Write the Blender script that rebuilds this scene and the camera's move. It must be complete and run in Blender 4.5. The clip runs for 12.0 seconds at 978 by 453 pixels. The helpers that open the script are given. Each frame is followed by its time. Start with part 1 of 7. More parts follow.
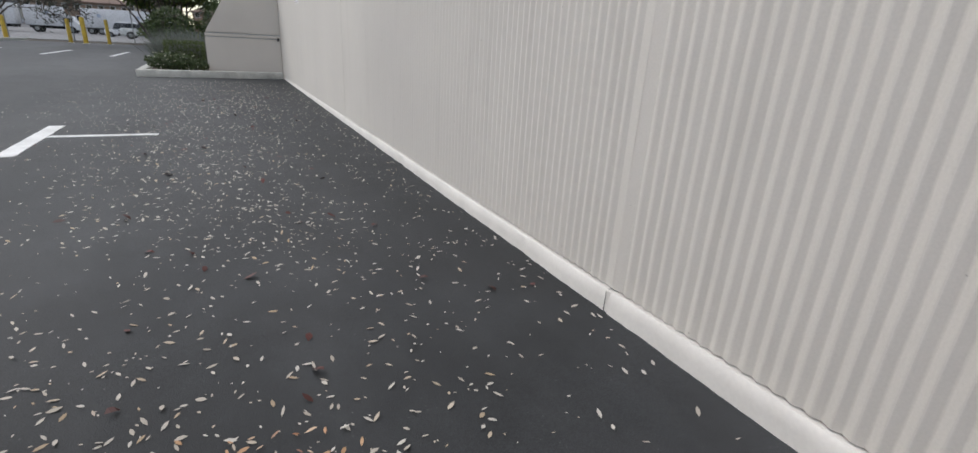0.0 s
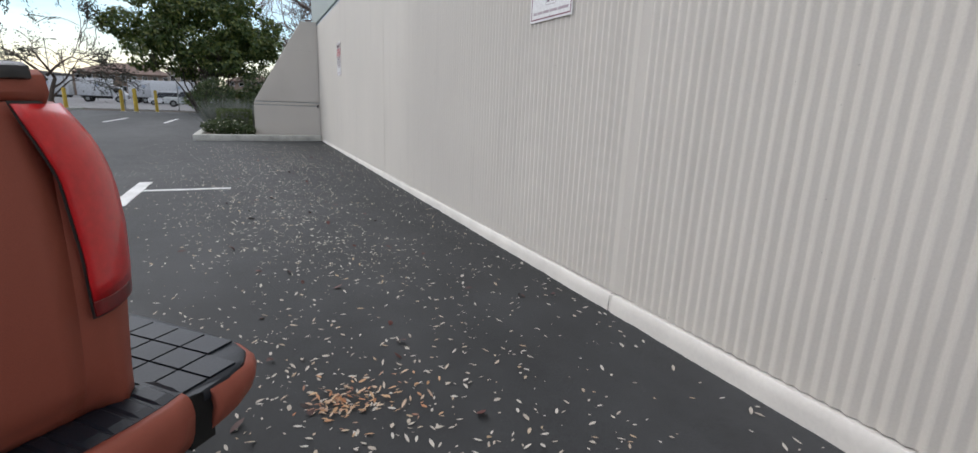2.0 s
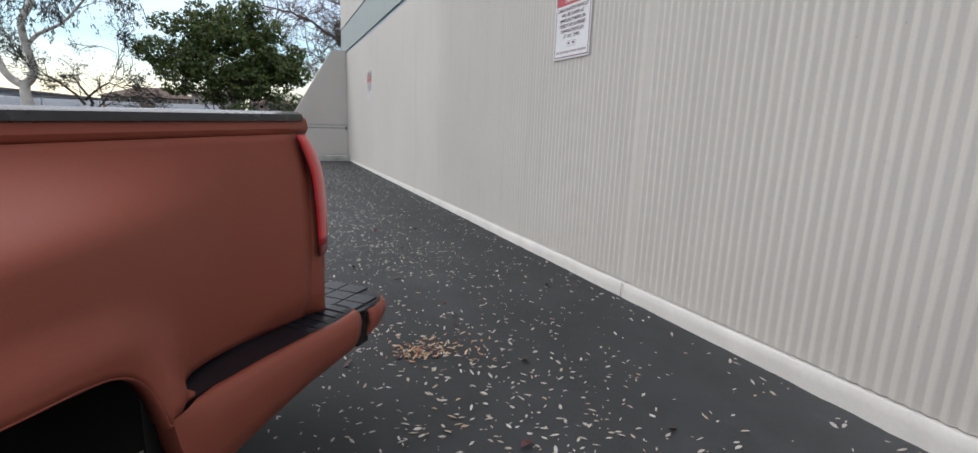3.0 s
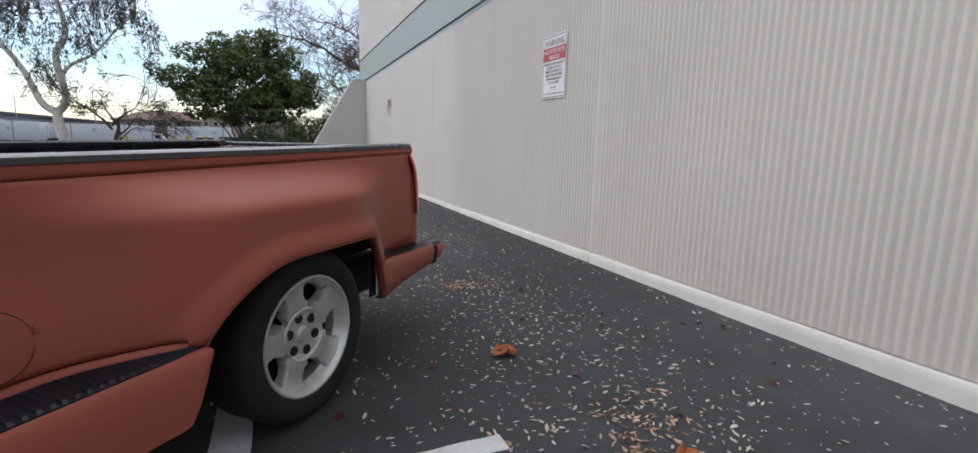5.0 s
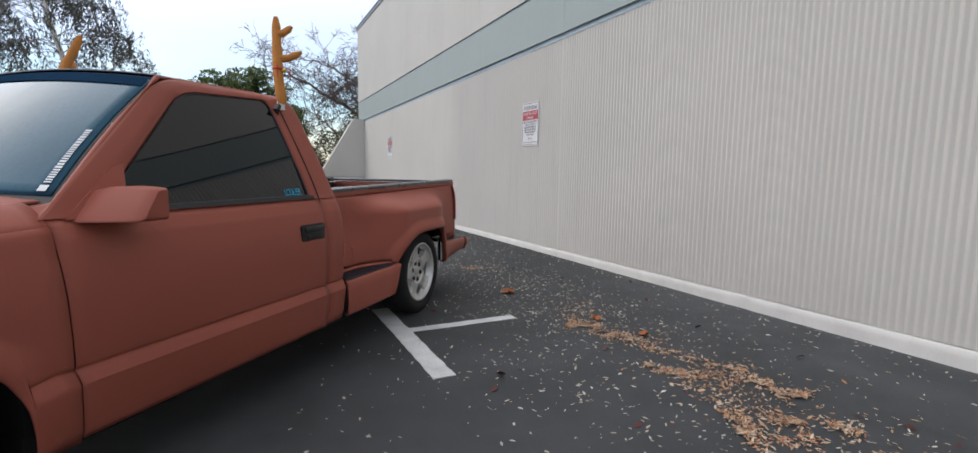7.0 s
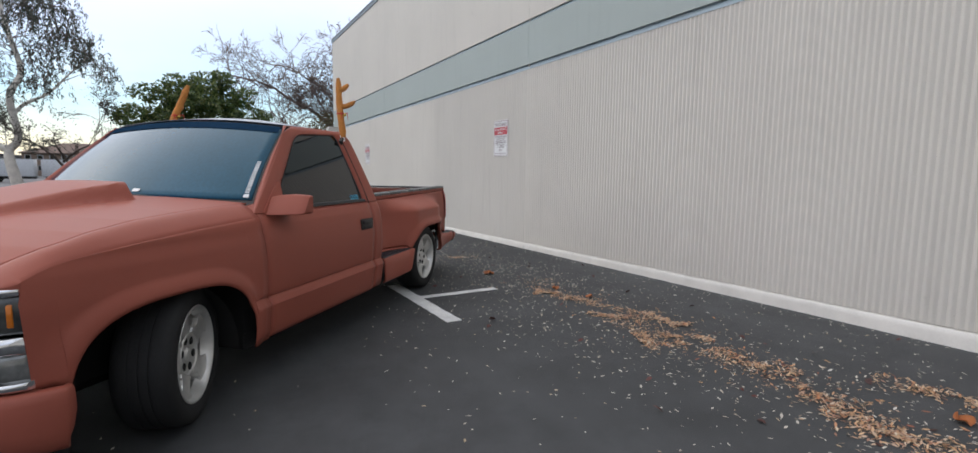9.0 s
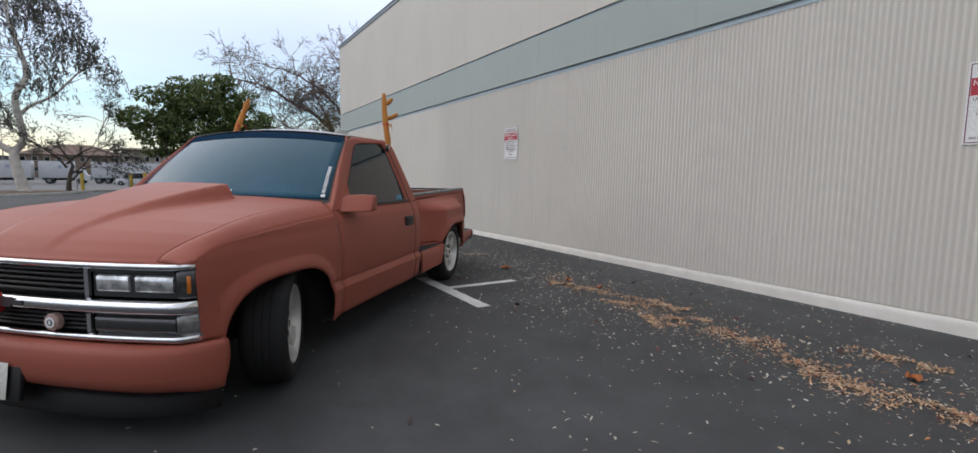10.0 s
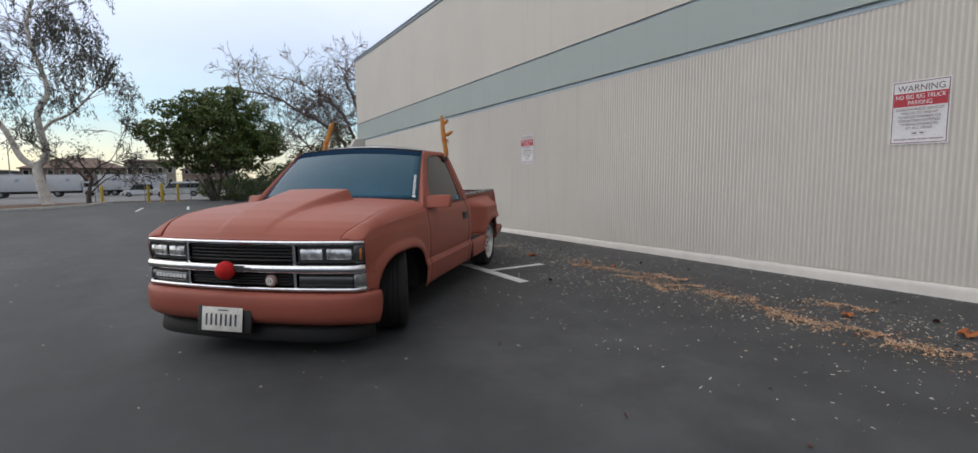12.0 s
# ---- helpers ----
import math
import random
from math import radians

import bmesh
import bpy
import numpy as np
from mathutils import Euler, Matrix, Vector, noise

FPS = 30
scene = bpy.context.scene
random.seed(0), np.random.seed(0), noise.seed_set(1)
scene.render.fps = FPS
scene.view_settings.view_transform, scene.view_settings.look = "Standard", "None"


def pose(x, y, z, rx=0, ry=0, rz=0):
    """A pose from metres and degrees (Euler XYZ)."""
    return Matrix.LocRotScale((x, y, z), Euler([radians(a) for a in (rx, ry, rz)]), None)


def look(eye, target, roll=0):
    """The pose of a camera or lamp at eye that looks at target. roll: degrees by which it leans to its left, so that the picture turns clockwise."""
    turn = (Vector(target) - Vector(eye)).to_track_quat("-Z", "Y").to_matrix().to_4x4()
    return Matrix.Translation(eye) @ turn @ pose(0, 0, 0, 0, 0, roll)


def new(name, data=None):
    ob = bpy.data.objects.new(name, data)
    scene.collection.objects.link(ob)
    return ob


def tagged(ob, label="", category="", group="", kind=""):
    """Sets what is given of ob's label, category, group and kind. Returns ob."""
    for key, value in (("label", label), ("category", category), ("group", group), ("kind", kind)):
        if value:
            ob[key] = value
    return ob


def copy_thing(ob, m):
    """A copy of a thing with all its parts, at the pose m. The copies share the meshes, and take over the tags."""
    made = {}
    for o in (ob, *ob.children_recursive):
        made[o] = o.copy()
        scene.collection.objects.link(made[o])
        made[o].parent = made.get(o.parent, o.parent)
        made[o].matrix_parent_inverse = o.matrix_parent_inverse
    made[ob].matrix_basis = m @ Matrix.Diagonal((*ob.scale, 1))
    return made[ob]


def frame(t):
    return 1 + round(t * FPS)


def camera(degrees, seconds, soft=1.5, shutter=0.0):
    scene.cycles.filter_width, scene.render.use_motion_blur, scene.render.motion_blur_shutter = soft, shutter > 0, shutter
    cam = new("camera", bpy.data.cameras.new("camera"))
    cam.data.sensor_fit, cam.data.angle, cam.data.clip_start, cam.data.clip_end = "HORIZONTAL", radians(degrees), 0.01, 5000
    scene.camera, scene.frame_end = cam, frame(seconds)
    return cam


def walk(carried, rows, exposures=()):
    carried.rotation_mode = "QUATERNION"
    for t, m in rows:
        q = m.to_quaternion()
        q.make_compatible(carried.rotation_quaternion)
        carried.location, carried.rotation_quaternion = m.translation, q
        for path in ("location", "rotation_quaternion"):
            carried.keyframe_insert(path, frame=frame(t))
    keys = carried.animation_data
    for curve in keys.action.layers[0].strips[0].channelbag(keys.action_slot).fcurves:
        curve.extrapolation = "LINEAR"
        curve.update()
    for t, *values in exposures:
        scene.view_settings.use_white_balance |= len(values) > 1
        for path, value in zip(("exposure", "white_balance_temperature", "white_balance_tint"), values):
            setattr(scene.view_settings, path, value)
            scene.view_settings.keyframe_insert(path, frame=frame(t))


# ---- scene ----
cam = camera(88.77, 12.0)
PATH = [
    (0, (-1.248, -1.310, 0.962), (-0.369, 0.350, 0.274), 3.36),
    (0.5, (-1.266, -1.344, 0.966), (-0.394, 0.329, 0.301), 3.27),
    (1, (-1.385, -1.477, 0.982), (-0.513, 0.215, 0.370), 2.82),
    (1.5, (-1.492, -1.635, 0.996), (-0.609, 0.078, 0.461), 2.62),
    (2, (-1.608, -1.880, 1.005), (-0.775, -0.125, 0.528), 2.28),
    (2.5, (-1.757, -2.102, 1.022), (-0.970, -0.313, 0.599), 2.21),
    (3, (-1.967, -2.365, 1.024), (-1.180, -0.572, 0.621), 1.93),
    (5, (-2.576, -3.672, 1.059), (-1.800, -1.859, 0.723), 1.15),
    (5.5, (-2.701, -3.957, 1.060), (-1.990, -2.113, 0.756), 1.30),
    (6, (-2.954, -4.297, 1.078), (-2.225, -2.455, 0.804), 1.35),
    (6.1, (-2.985, -4.335, 1.080), (-2.252, -2.494, 0.808), 1.30),
    (6.2, (-3.365, -5.055, 1.115), (-2.548, -3.244, 0.888), 1.10),
    (6.5, (-3.516, -5.224, 1.118), (-2.675, -3.422, 0.897), 0.93),
    (7, (-3.707, -5.513, 1.132), (-2.837, -3.726, 0.908), 0.81),
    (9, (-4.519, -6.598, 1.200), (-3.518, -4.880, 0.988), 0.70),
    (9.5, (-4.772, -6.776, 1.200), (-3.765, -5.060, 0.994), 0.82),
    (10, (-5.046, -6.948, 1.208), (-4.028, -5.238, 1.005), 0.83),
    (10.5, (-5.269, -7.164, 1.197), (-4.243, -5.459, 0.993), 0.60),
    (11, (-5.523, -7.378, 1.213), (-4.499, -5.672, 1.012), 0.22),
    (11.5, (-5.807, -7.572, 1.242), (-4.786, -5.865, 1.036), -0.15),
    (12, (-6.044, -7.764, 1.220), (-5.025, -6.054, 1.024), -0.69),
]
walk(cam, [(t, look(eye, target, roll)) for t, eye, target, roll in PATH],
     [(0, 0.45, 6620, 10), (2.5, 0.40, 6560, 10), (5, 0.33, 6500, 10), (7, 0.38, 6500, 10), (9, 0.33, 6560, 10), (9.5, 0.16, 6580, 10), (11, 0.14, 6700, 10), (12, 0.07, 6780, 10)])

# ---------- light: bright evening overcast ----------
SUN_EL, SUN_ROT = 26.0, 314.0
world = bpy.data.worlds.new("world")
scene.world = world
world.use_nodes = True
wn, wl = world.node_tree.nodes, world.node_tree.links
sky = wn.new("ShaderNodeTexSky")
sky.sky_type, sky.sun_disc = "NISHITA", False
sky.sun_elevation, sky.sun_rotation = radians(SUN_EL), radians(SUN_ROT)
sky.dust_density, sky.air_density = 2.0, 1.0
tcw = wn.new("ShaderNodeTexCoord")
sep = wn.new("ShaderNodeSeparateXYZ")
wl.new(tcw.outputs["Generated"], sep.inputs[0])
# clouds lie on a flat layer: the pattern is drawn together towards the horizon
up = wn.new("ShaderNodeMath")
up.operation = "ADD"
up.inputs[1].default_value = 0.16
wl.new(sep.outputs[2], up.inputs[0])
flat = wn.new("ShaderNodeVectorMath")
flat.operation = "DIVIDE"
comb = wn.new("ShaderNodeCombineXYZ")
for k in range(3):
    wl.new(up.outputs[0], comb.inputs[k])
wl.new(tcw.outputs["Generated"], flat.inputs[0])
wl.new(comb.outputs[0], flat.inputs[1])
cn = wn.new("ShaderNodeTexNoise")
cn.inputs["Scale"].default_value, cn.inputs["Detail"].default_value, cn.inputs["Roughness"].default_value = 0.9, 7, 0.55
wl.new(flat.outputs[0], cn.inputs["Vector"])
cover = wn.new("ShaderNodeMapRange")
cover.inputs[1].default_value, cover.inputs[2].default_value, cover.inputs[3].default_value, cover.inputs[4].default_value = 0.34, 0.60, 0.72, 0.97
wl.new(cn.outputs[0], cover.inputs[0])
# overcast brightens from the horizon to the zenith
ramp = wn.new("ShaderNodeValToRGB")
for pos, col in ((0.0, (0.70, 0.65, 0.49)), (0.05, (0.60, 0.66, 0.59)), (0.11, (0.39, 0.59, 0.71)), (0.22, (0.495, 0.59, 0.79)), (0.42, (0.815, 0.873, 1.01)), (1.0, (0.72, 0.73, 0.77))):
    e = ramp.color_ramp.elements.new(pos) if pos not in (0.0, 1.0) else ramp.color_ramp.elements[0 if pos == 0 else -1]
    e.color = (*col, 1)
wl.new(sep.outputs[2], ramp.inputs[0])
dim = wn.new("ShaderNodeVectorMath")
dim.operation = "SCALE"
dim.inputs[3].default_value = 0.11
wl.new(sky.outputs[0], dim.inputs[0])
mixw = wn.new("ShaderNodeMix")
mixw.data_type = "RGBA"
wl.new(cover.outputs[0], mixw.inputs[0])
wl.new(dim.outputs[0], mixw.inputs[6])
wl.new(ramp.outputs[0], mixw.inputs[7])
# the cloud glows more on the side where it hides the sun
side = wn.new("ShaderNodeVectorMath")
side.operation = "DOT_PRODUCT"
side.inputs[1].default_value = (math.sin(radians(SUN_ROT)) * 0.77, math.cos(radians(SUN_ROT)) * 0.77, 0.64)
wl.new(tcw.outputs["Generated"], side.inputs[0])
glow = wn.new("ShaderNodeMapRange")
glow.inputs[1].default_value, glow.inputs[2].default_value, glow.inputs[3].default_value, glow.inputs[4].default_value = -1.0, 1.0, 0.50, 1.44
wl.new(side.outputs["Value"], glow.inputs[0])
lit = wn.new("ShaderNodeVectorMath")
lit.operation = "SCALE"
wl.new(mixw.outputs[2], lit.inputs[0])
wl.new(glow.outputs[0], lit.inputs[3])
wl.new(lit.outputs[0], wn["Background"].inputs[0])
wn["Background"].inputs[1].default_value = 1.09
# sun behind the cloud, over the open side of the lot
sun = new("sun", bpy.data.lights.new("sun", "SUN"))
sun.data.energy, sun.data.angle, sun.data.color = 0.75, radians(120), (1.0, 0.92, 0.80)
az, el = radians(SUN_ROT), radians(SUN_EL)
sun.matrix_world = look((math.sin(az) * math.cos(el) * 50, math.cos(az) * math.cos(el) * 50, math.sin(el) * 50), (0, 0, 0))

# ---------- materials ----------
def surf(name, base, rough=0.6, metal=0.0, var=0.15, scale=2.0, fine=60.0, fvar=0.1, bump=0.1, bdist=0.002,
         spec=0.5, coat=0.0, tint=None, rvar=0.08, coords="Object"):
    """Procedural surface: broad stains, fine grain, relief and uneven gloss."""
    m = bpy.data.materials.new(name)
    m.use_nodes = True
    n, l = m.node_tree.nodes, m.node_tree.links
    p = n["Principled BSDF"]
    tc = n.new("ShaderNodeTexCoord")
    big, small = n.new("ShaderNodeTexNoise"), n.new("ShaderNodeTexNoise")
    for node, sc, det in ((big, scale, 6.0), (small, fine, 4.0)):
        node.inputs["Scale"].default_value, node.inputs["Detail"].default_value = sc, det
        l.new(tc.outputs[coords], node.inputs["Vector"])
    lo = [c * (1 - var) for c in base]
    hi = [min(1, c * (1 + var)) for c in (tint or base)]
    r1 = n.new("ShaderNodeValToRGB")
    r1.color_ramp.elements[0].position, r1.color_ramp.elements[1].position = 0.3, 0.7
    r1.color_ramp.elements[0].color, r1.color_ramp.elements[1].color = (*lo, 1), (*hi, 1)
    l.new(big.outputs[0], r1.inputs[0])
    r2 = n.new("ShaderNodeValToRGB")
    r2.color_ramp.elements[0].position, r2.color_ramp.elements[1].position = 0.3, 0.7
    r2.color_ramp.elements[0].color = (1 - fvar, 1 - fvar, 1 - fvar, 1)
    r2.color_ramp.elements[1].color = (1 + fvar, 1 + fvar, 1 + fvar, 1)
    l.new(small.outputs[0], r2.inputs[0])
    mul = n.new("ShaderNodeMix")
    mul.data_type, mul.blend_type = "RGBA", "MULTIPLY"
    mul.inputs[0].default_value = 1.0
    l.new(r1.outputs[0], mul.inputs[6])
    l.new(r2.outputs[0], mul.inputs[7])
    l.new(mul.outputs[2], p.inputs["Base Color"])
    mr = n.new("ShaderNodeMapRange")
    mr.inputs[3].default_value, mr.inputs[4].default_value = max(0.02, rough - rvar), min(1, rough + rvar)
    l.new(big.outputs[0], mr.inputs[0])
    l.new(mr.outputs[0], p.inputs["Roughness"])
    p.inputs["Metallic"].default_value = metal
    p.inputs["Specular IOR Level"].default_value = spec
    p.inputs["Coat Weight"].default_value = coat
    if bump:
        b = n.new("ShaderNodeBump")
        b.inputs["Strength"].default_value, b.inputs["Distance"].default_value = bump, bdist
        l.new(small.outputs[0], b.inputs["Height"])
        l.new(b.outputs[0], p.inputs["Normal"])
    return m


def leafy(name, colours, rough=0.55, trans=0.25):
    """Leaves: each piece takes its own shade; a little light passes through."""
    m = bpy.data.materials.new(name)
    m.use_nodes = True
    n, l = m.node_tree.nodes, m.node_tree.links
    p = n["Principled BSDF"]
    g = n.new("ShaderNodeNewGeometry")
    r = n.new("ShaderNodeValToRGB")
    r.color_ramp.interpolation = "LINEAR"
    while len(r.color_ramp.elements) < len(colours):
        r.color_ramp.elements.new(0.5)
    for i, c in enumerate(colours):
        r.color_ramp.elements[i].position = i / max(1, len(colours) - 1)
        r.color_ramp.elements[i].color = (*c, 1)
    l.new(g.outputs["Random Per Island"], r.inputs[0])
    l.new(r.outputs[0], p.inputs["Base Color"])
    p.inputs["Roughness"].default_value = rough
    t = n.new("ShaderNodeBsdfTranslucent")
    l.new(r.outputs[0], t.inputs[0])
    mix = n.new("ShaderNodeMixShader")
    mix.inputs[0].default_value = trans
    l.new(p.outputs[0], mix.inputs[1])
    l.new(t.outputs[0], mix.inputs[2])
    l.new(mix.outputs[0], n["Material Output"].inputs[0])
    return m


def asphalt_mat():
    """Sealed asphalt: near-black binder, fine aggregate, dusty worn patches and smooth tyre lanes."""
    m = surf("asphalt", (0.0232, 0.0255, 0.0275), rough=0.70, var=0.26, scale=0.35, fine=260, fvar=0.48, bump=0.55, bdist=0.004, spec=0.40)
    n, l = m.node_tree.nodes, m.node_tree.links
    p = n["Principled BSDF"]
    src = p.inputs["Base Color"].links[0].from_socket
    tc = n.new("ShaderNodeTexCoord")
    # long streaks of wear along the driving lane
    mp = n.new("ShaderNodeMapping")
    mp.inputs["Scale"].default_value = (0.55, 0.12, 1)
    l.new(tc.outputs["Object"], mp.inputs[0])
    w = n.new("ShaderNodeTexNoise")
    w.inputs["Scale"].default_value, w.inputs["Detail"].default_value, w.inputs["Roughness"].default_value = 1.0, 8, 0.6
    l.new(mp.outputs[0], w.inputs["Vector"])
    wr = n.new("ShaderNodeMapRange")
    wr.inputs[1].default_value, wr.inputs[2].default_value = 0.47, 0.72
    l.new(w.outputs[0], wr.inputs[0])
    # dust grows away from the freshly sealed strip along the building
    sx = n.new("ShaderNodeSeparateXYZ")
    l.new(tc.outputs["Object"], sx.inputs[0])
    far = n.new("ShaderNodeMapRange")
    far.inputs[1].default_value, far.inputs[2].default_value, far.inputs[4].default_value = 10.0, 22.0, 0.55
    l.new(sx.outputs[1], far.inputs[0])
    # paler south of y 0.1, fading out 3.2 to 6.5 m from the wall
    pale_south = n.new("ShaderNodeMapRange")
    pale_south.interpolation_type = "SMOOTHSTEP"
    pale_south.inputs[1].default_value, pale_south.inputs[2].default_value, pale_south.inputs[3].default_value, pale_south.inputs[4].default_value = -2.4, 0.1, 1.0, 0.0
    l.new(sx.outputs[1], pale_south.inputs[0])
    beside = n.new("ShaderNodeMapRange")
    beside.interpolation_type = "SMOOTHSTEP"
    beside.inputs[1].default_value, beside.inputs[2].default_value = -6.5, -3.2
    l.new(sx.outputs[0], beside.inputs[0])
    strip = n.new("ShaderNodeMath")
    strip.operation = "MULTIPLY"
    l.new(pale_south.outputs[0], strip.inputs[0])
    l.new(beside.outputs[0], strip.inputs[1])
    both = n.new("ShaderNodeMath")
    both.operation = "MAXIMUM"
    l.new(far.outputs[0], both.inputs[0])
    l.new(strip.outputs[0], both.inputs[1])
    add = n.new("ShaderNodeMath")
    add.operation = "MULTIPLY_ADD"
    add.inputs[1].default_value = 0.72
    l.new(both.outputs[0], add.inputs[0])
    l.new(wr.outputs[0], add.inputs[2])
    cl = n.new("ShaderNodeMath")
    cl.operation, cl.use_clamp = "MULTIPLY", True
    cl.inputs[1].default_value = 0.6
    l.new(add.outputs[0], cl.inputs[0])
    mix = n.new("ShaderNodeMix")
    mix.data_type = "RGBA"
    mix.inputs[7].default_value = (0.070, 0.072, 0.075, 1)
    l.new(cl.outputs[0], mix.inputs[0])
    l.new(src, mix.inputs[6])
    # blotches a hand to an arm wide
    bl = n.new("ShaderNodeTexNoise")
    bl.inputs["Scale"].default_value, bl.inputs["Detail"].default_value, bl.inputs["Roughness"].default_value = 2.2, 9, 0.68
    l.new(tc.outputs["Object"], bl.inputs["Vector"])
    blr = n.new("ShaderNodeMapRange")
    blr.inputs[1].default_value, blr.inputs[2].default_value, blr.inputs[3].default_value, blr.inputs[4].default_value = 0.3, 0.7, 0.72, 1.30
    l.new(bl.outputs[0], blr.inputs[0])
    blm = n.new("ShaderNodeVectorMath")
    blm.operation = "SCALE"
    l.new(mix.outputs[2], blm.inputs[0])
    l.new(blr.outputs[0], blm.inputs[3])
    # pale specks of grit
    v = n.new("ShaderNodeTexVoronoi")
    v.inputs["Scale"].default_value = 45
    l.new(tc.outputs["Object"], v.inputs["Vector"])
    vr = n.new("ShaderNodeMapRange")
    vr.inputs[1].default_value, vr.inputs[2].default_value, vr.inputs[3].default_value, vr.inputs[4].default_value = 0.06, 0.11, 0.5, 0.0
    l.new(v.outputs["Distance"], vr.inputs[0])
    sel = n.new("ShaderNodeTexNoise")
    sel.inputs["Scale"].default_value = 9
    l.new(tc.outputs["Object"], sel.inputs["Vector"])
    selr = n.new("ShaderNodeMapRange")
    selr.inputs[1].default_value, selr.inputs[2].default_value = 0.5, 0.66
    l.new(sel.outputs[0], selr.inputs[0])
    vm = n.new("ShaderNodeMath")
    vm.operation = "MULTIPLY"
    l.new(vr.outputs[0], vm.inputs[0])
    l.new(selr.outputs[0], vm.inputs[1])
    mix2 = n.new("ShaderNodeMix")
    mix2.data_type = "RGBA"
    mix2.inputs[7].default_value = (0.2, 0.2, 0.19, 1)
    l.new(vm.outputs[0], mix2.inputs[0])
    l.new(blm.outputs[0], mix2.inputs[6])
    l.new(mix2.outputs[2], p.inputs["Base Color"])
    return m


def wall_paint(name, base):
    """Painted concrete with faint vertical rain streaks, scuffs and pinholes."""
    m = surf(name, base, rough=0.62, var=0.035, scale=0.8, fine=160, fvar=0.03, bump=0.12, bdist=0.002, spec=0.3)
    n, l = m.node_tree.nodes, m.node_tree.links
    p = n["Principled BSDF"]
    src = p.inputs["Base Color"].links[0].from_socket
    tc = n.new("ShaderNodeTexCoord")
    mp = n.new("ShaderNodeMapping")
    mp.inputs["Scale"].default_value = (1, 7, 0.5)
    l.new(tc.outputs["Object"], mp.inputs[0])
    w = n.new("ShaderNodeTexNoise")
    w.inputs["Scale"].default_value, w.inputs["Detail"].default_value = 1.2, 7
    l.new(mp.outputs[0], w.inputs["Vector"])
    wr = n.new("ShaderNodeMapRange")
    wr.inputs[1].default_value, wr.inputs[2].default_value, wr.inputs[4].default_value = 0.56, 0.8, 0.4
    l.new(w.outputs[0], wr.inputs[0])
    sp = n.new("ShaderNodeTexNoise")
    sp.inputs["Scale"].default_value, sp.inputs["Detail"].default_value = 5.0, 9
    l.new(tc.outputs["Object"], sp.inputs["Vector"])
    spr = n.new("ShaderNodeMapRange")
    spr.inputs[1].default_value, spr.inputs[2].default_value, spr.inputs[4].default_value = 0.70, 0.76, 0.5
    l.new(sp.outputs[0], spr.inputs[0])
    mx = n.new("ShaderNodeMath")
    mx.operation = "MAXIMUM"
    l.new(wr.outputs[0], mx.inputs[0])
    l.new(spr.outputs[0], mx.inputs[1])
    mix = n.new("ShaderNodeMix")
    mix.data_type = "RGBA"
    mix.inputs[7].default_value = (*[c * 0.78 for c in base], 1)
    l.new(mx.outputs[0], mix.inputs[0])
    l.new(src, mix.inputs[6])
    # sparse pinholes and chipped spots in the paint
    wob = n.new("ShaderNodeTexNoise")
    wob.inputs["Scale"].default_value, wob.inputs["Detail"].default_value = 110, 3
    l.new(tc.outputs["Object"], wob.inputs["Vector"])
    wm = n.new("ShaderNodeVectorMath")
    wm.operation = "MULTIPLY_ADD"
    wm.inputs[1].default_value = (0.012, 0.012, 0.012)
    l.new(wob.outputs["Color"], wm.inputs[0])
    l.new(tc.outputs["Object"], wm.inputs[2])
    cut = n.new("ShaderNodeSeparateXYZ")
    l.new(wm.outputs[0], cut.inputs[0])
    flat = n.new("ShaderNodeCombineXYZ")
    l.new(cut.outputs[1], flat.inputs[0])
    l.new(cut.outputs[2], flat.inputs[1])
    vo = n.new("ShaderNodeTexVoronoi")
    vo.voronoi_dimensions = "2D"
    vo.inputs["Scale"].default_value = 5.5
    l.new(flat.outputs[0], vo.inputs["Vector"])
    vr = n.new("ShaderNodeMapRange")
    vr.inputs[1].default_value, vr.inputs[2].default_value, vr.inputs[3].default_value, vr.inputs[4].default_value = 0.004, 0.018, 0.8, 0.0
    l.new(vo.outputs["Distance"], vr.inputs[0])
    sel = n.new("ShaderNodeSeparateColor")
    l.new(vo.outputs["Color"], sel.inputs[0])
    pick = n.new("ShaderNodeMath")
    pick.operation = "GREATER_THAN"
    pick.inputs[1].default_value = 0.80
    l.new(sel.outputs[0], pick.inputs[0])
    chip = n.new("ShaderNodeMath")
    chip.operation = "MULTIPLY"
    l.new(vr.outputs[0], chip.inputs[0])
    l.new(pick.outputs[0], chip.inputs[1])
    mixc = n.new("ShaderNodeMix")
    mixc.data_type = "RGBA"
    mixc.inputs[7].default_value = (*[c * 0.5 for c in base], 1)
    l.new(chip.outputs[0], mixc.inputs[0])
    l.new(mix.outputs[2], mixc.inputs[6])
    l.new(mixc.outputs[2], p.inputs["Base Color"])
    return m


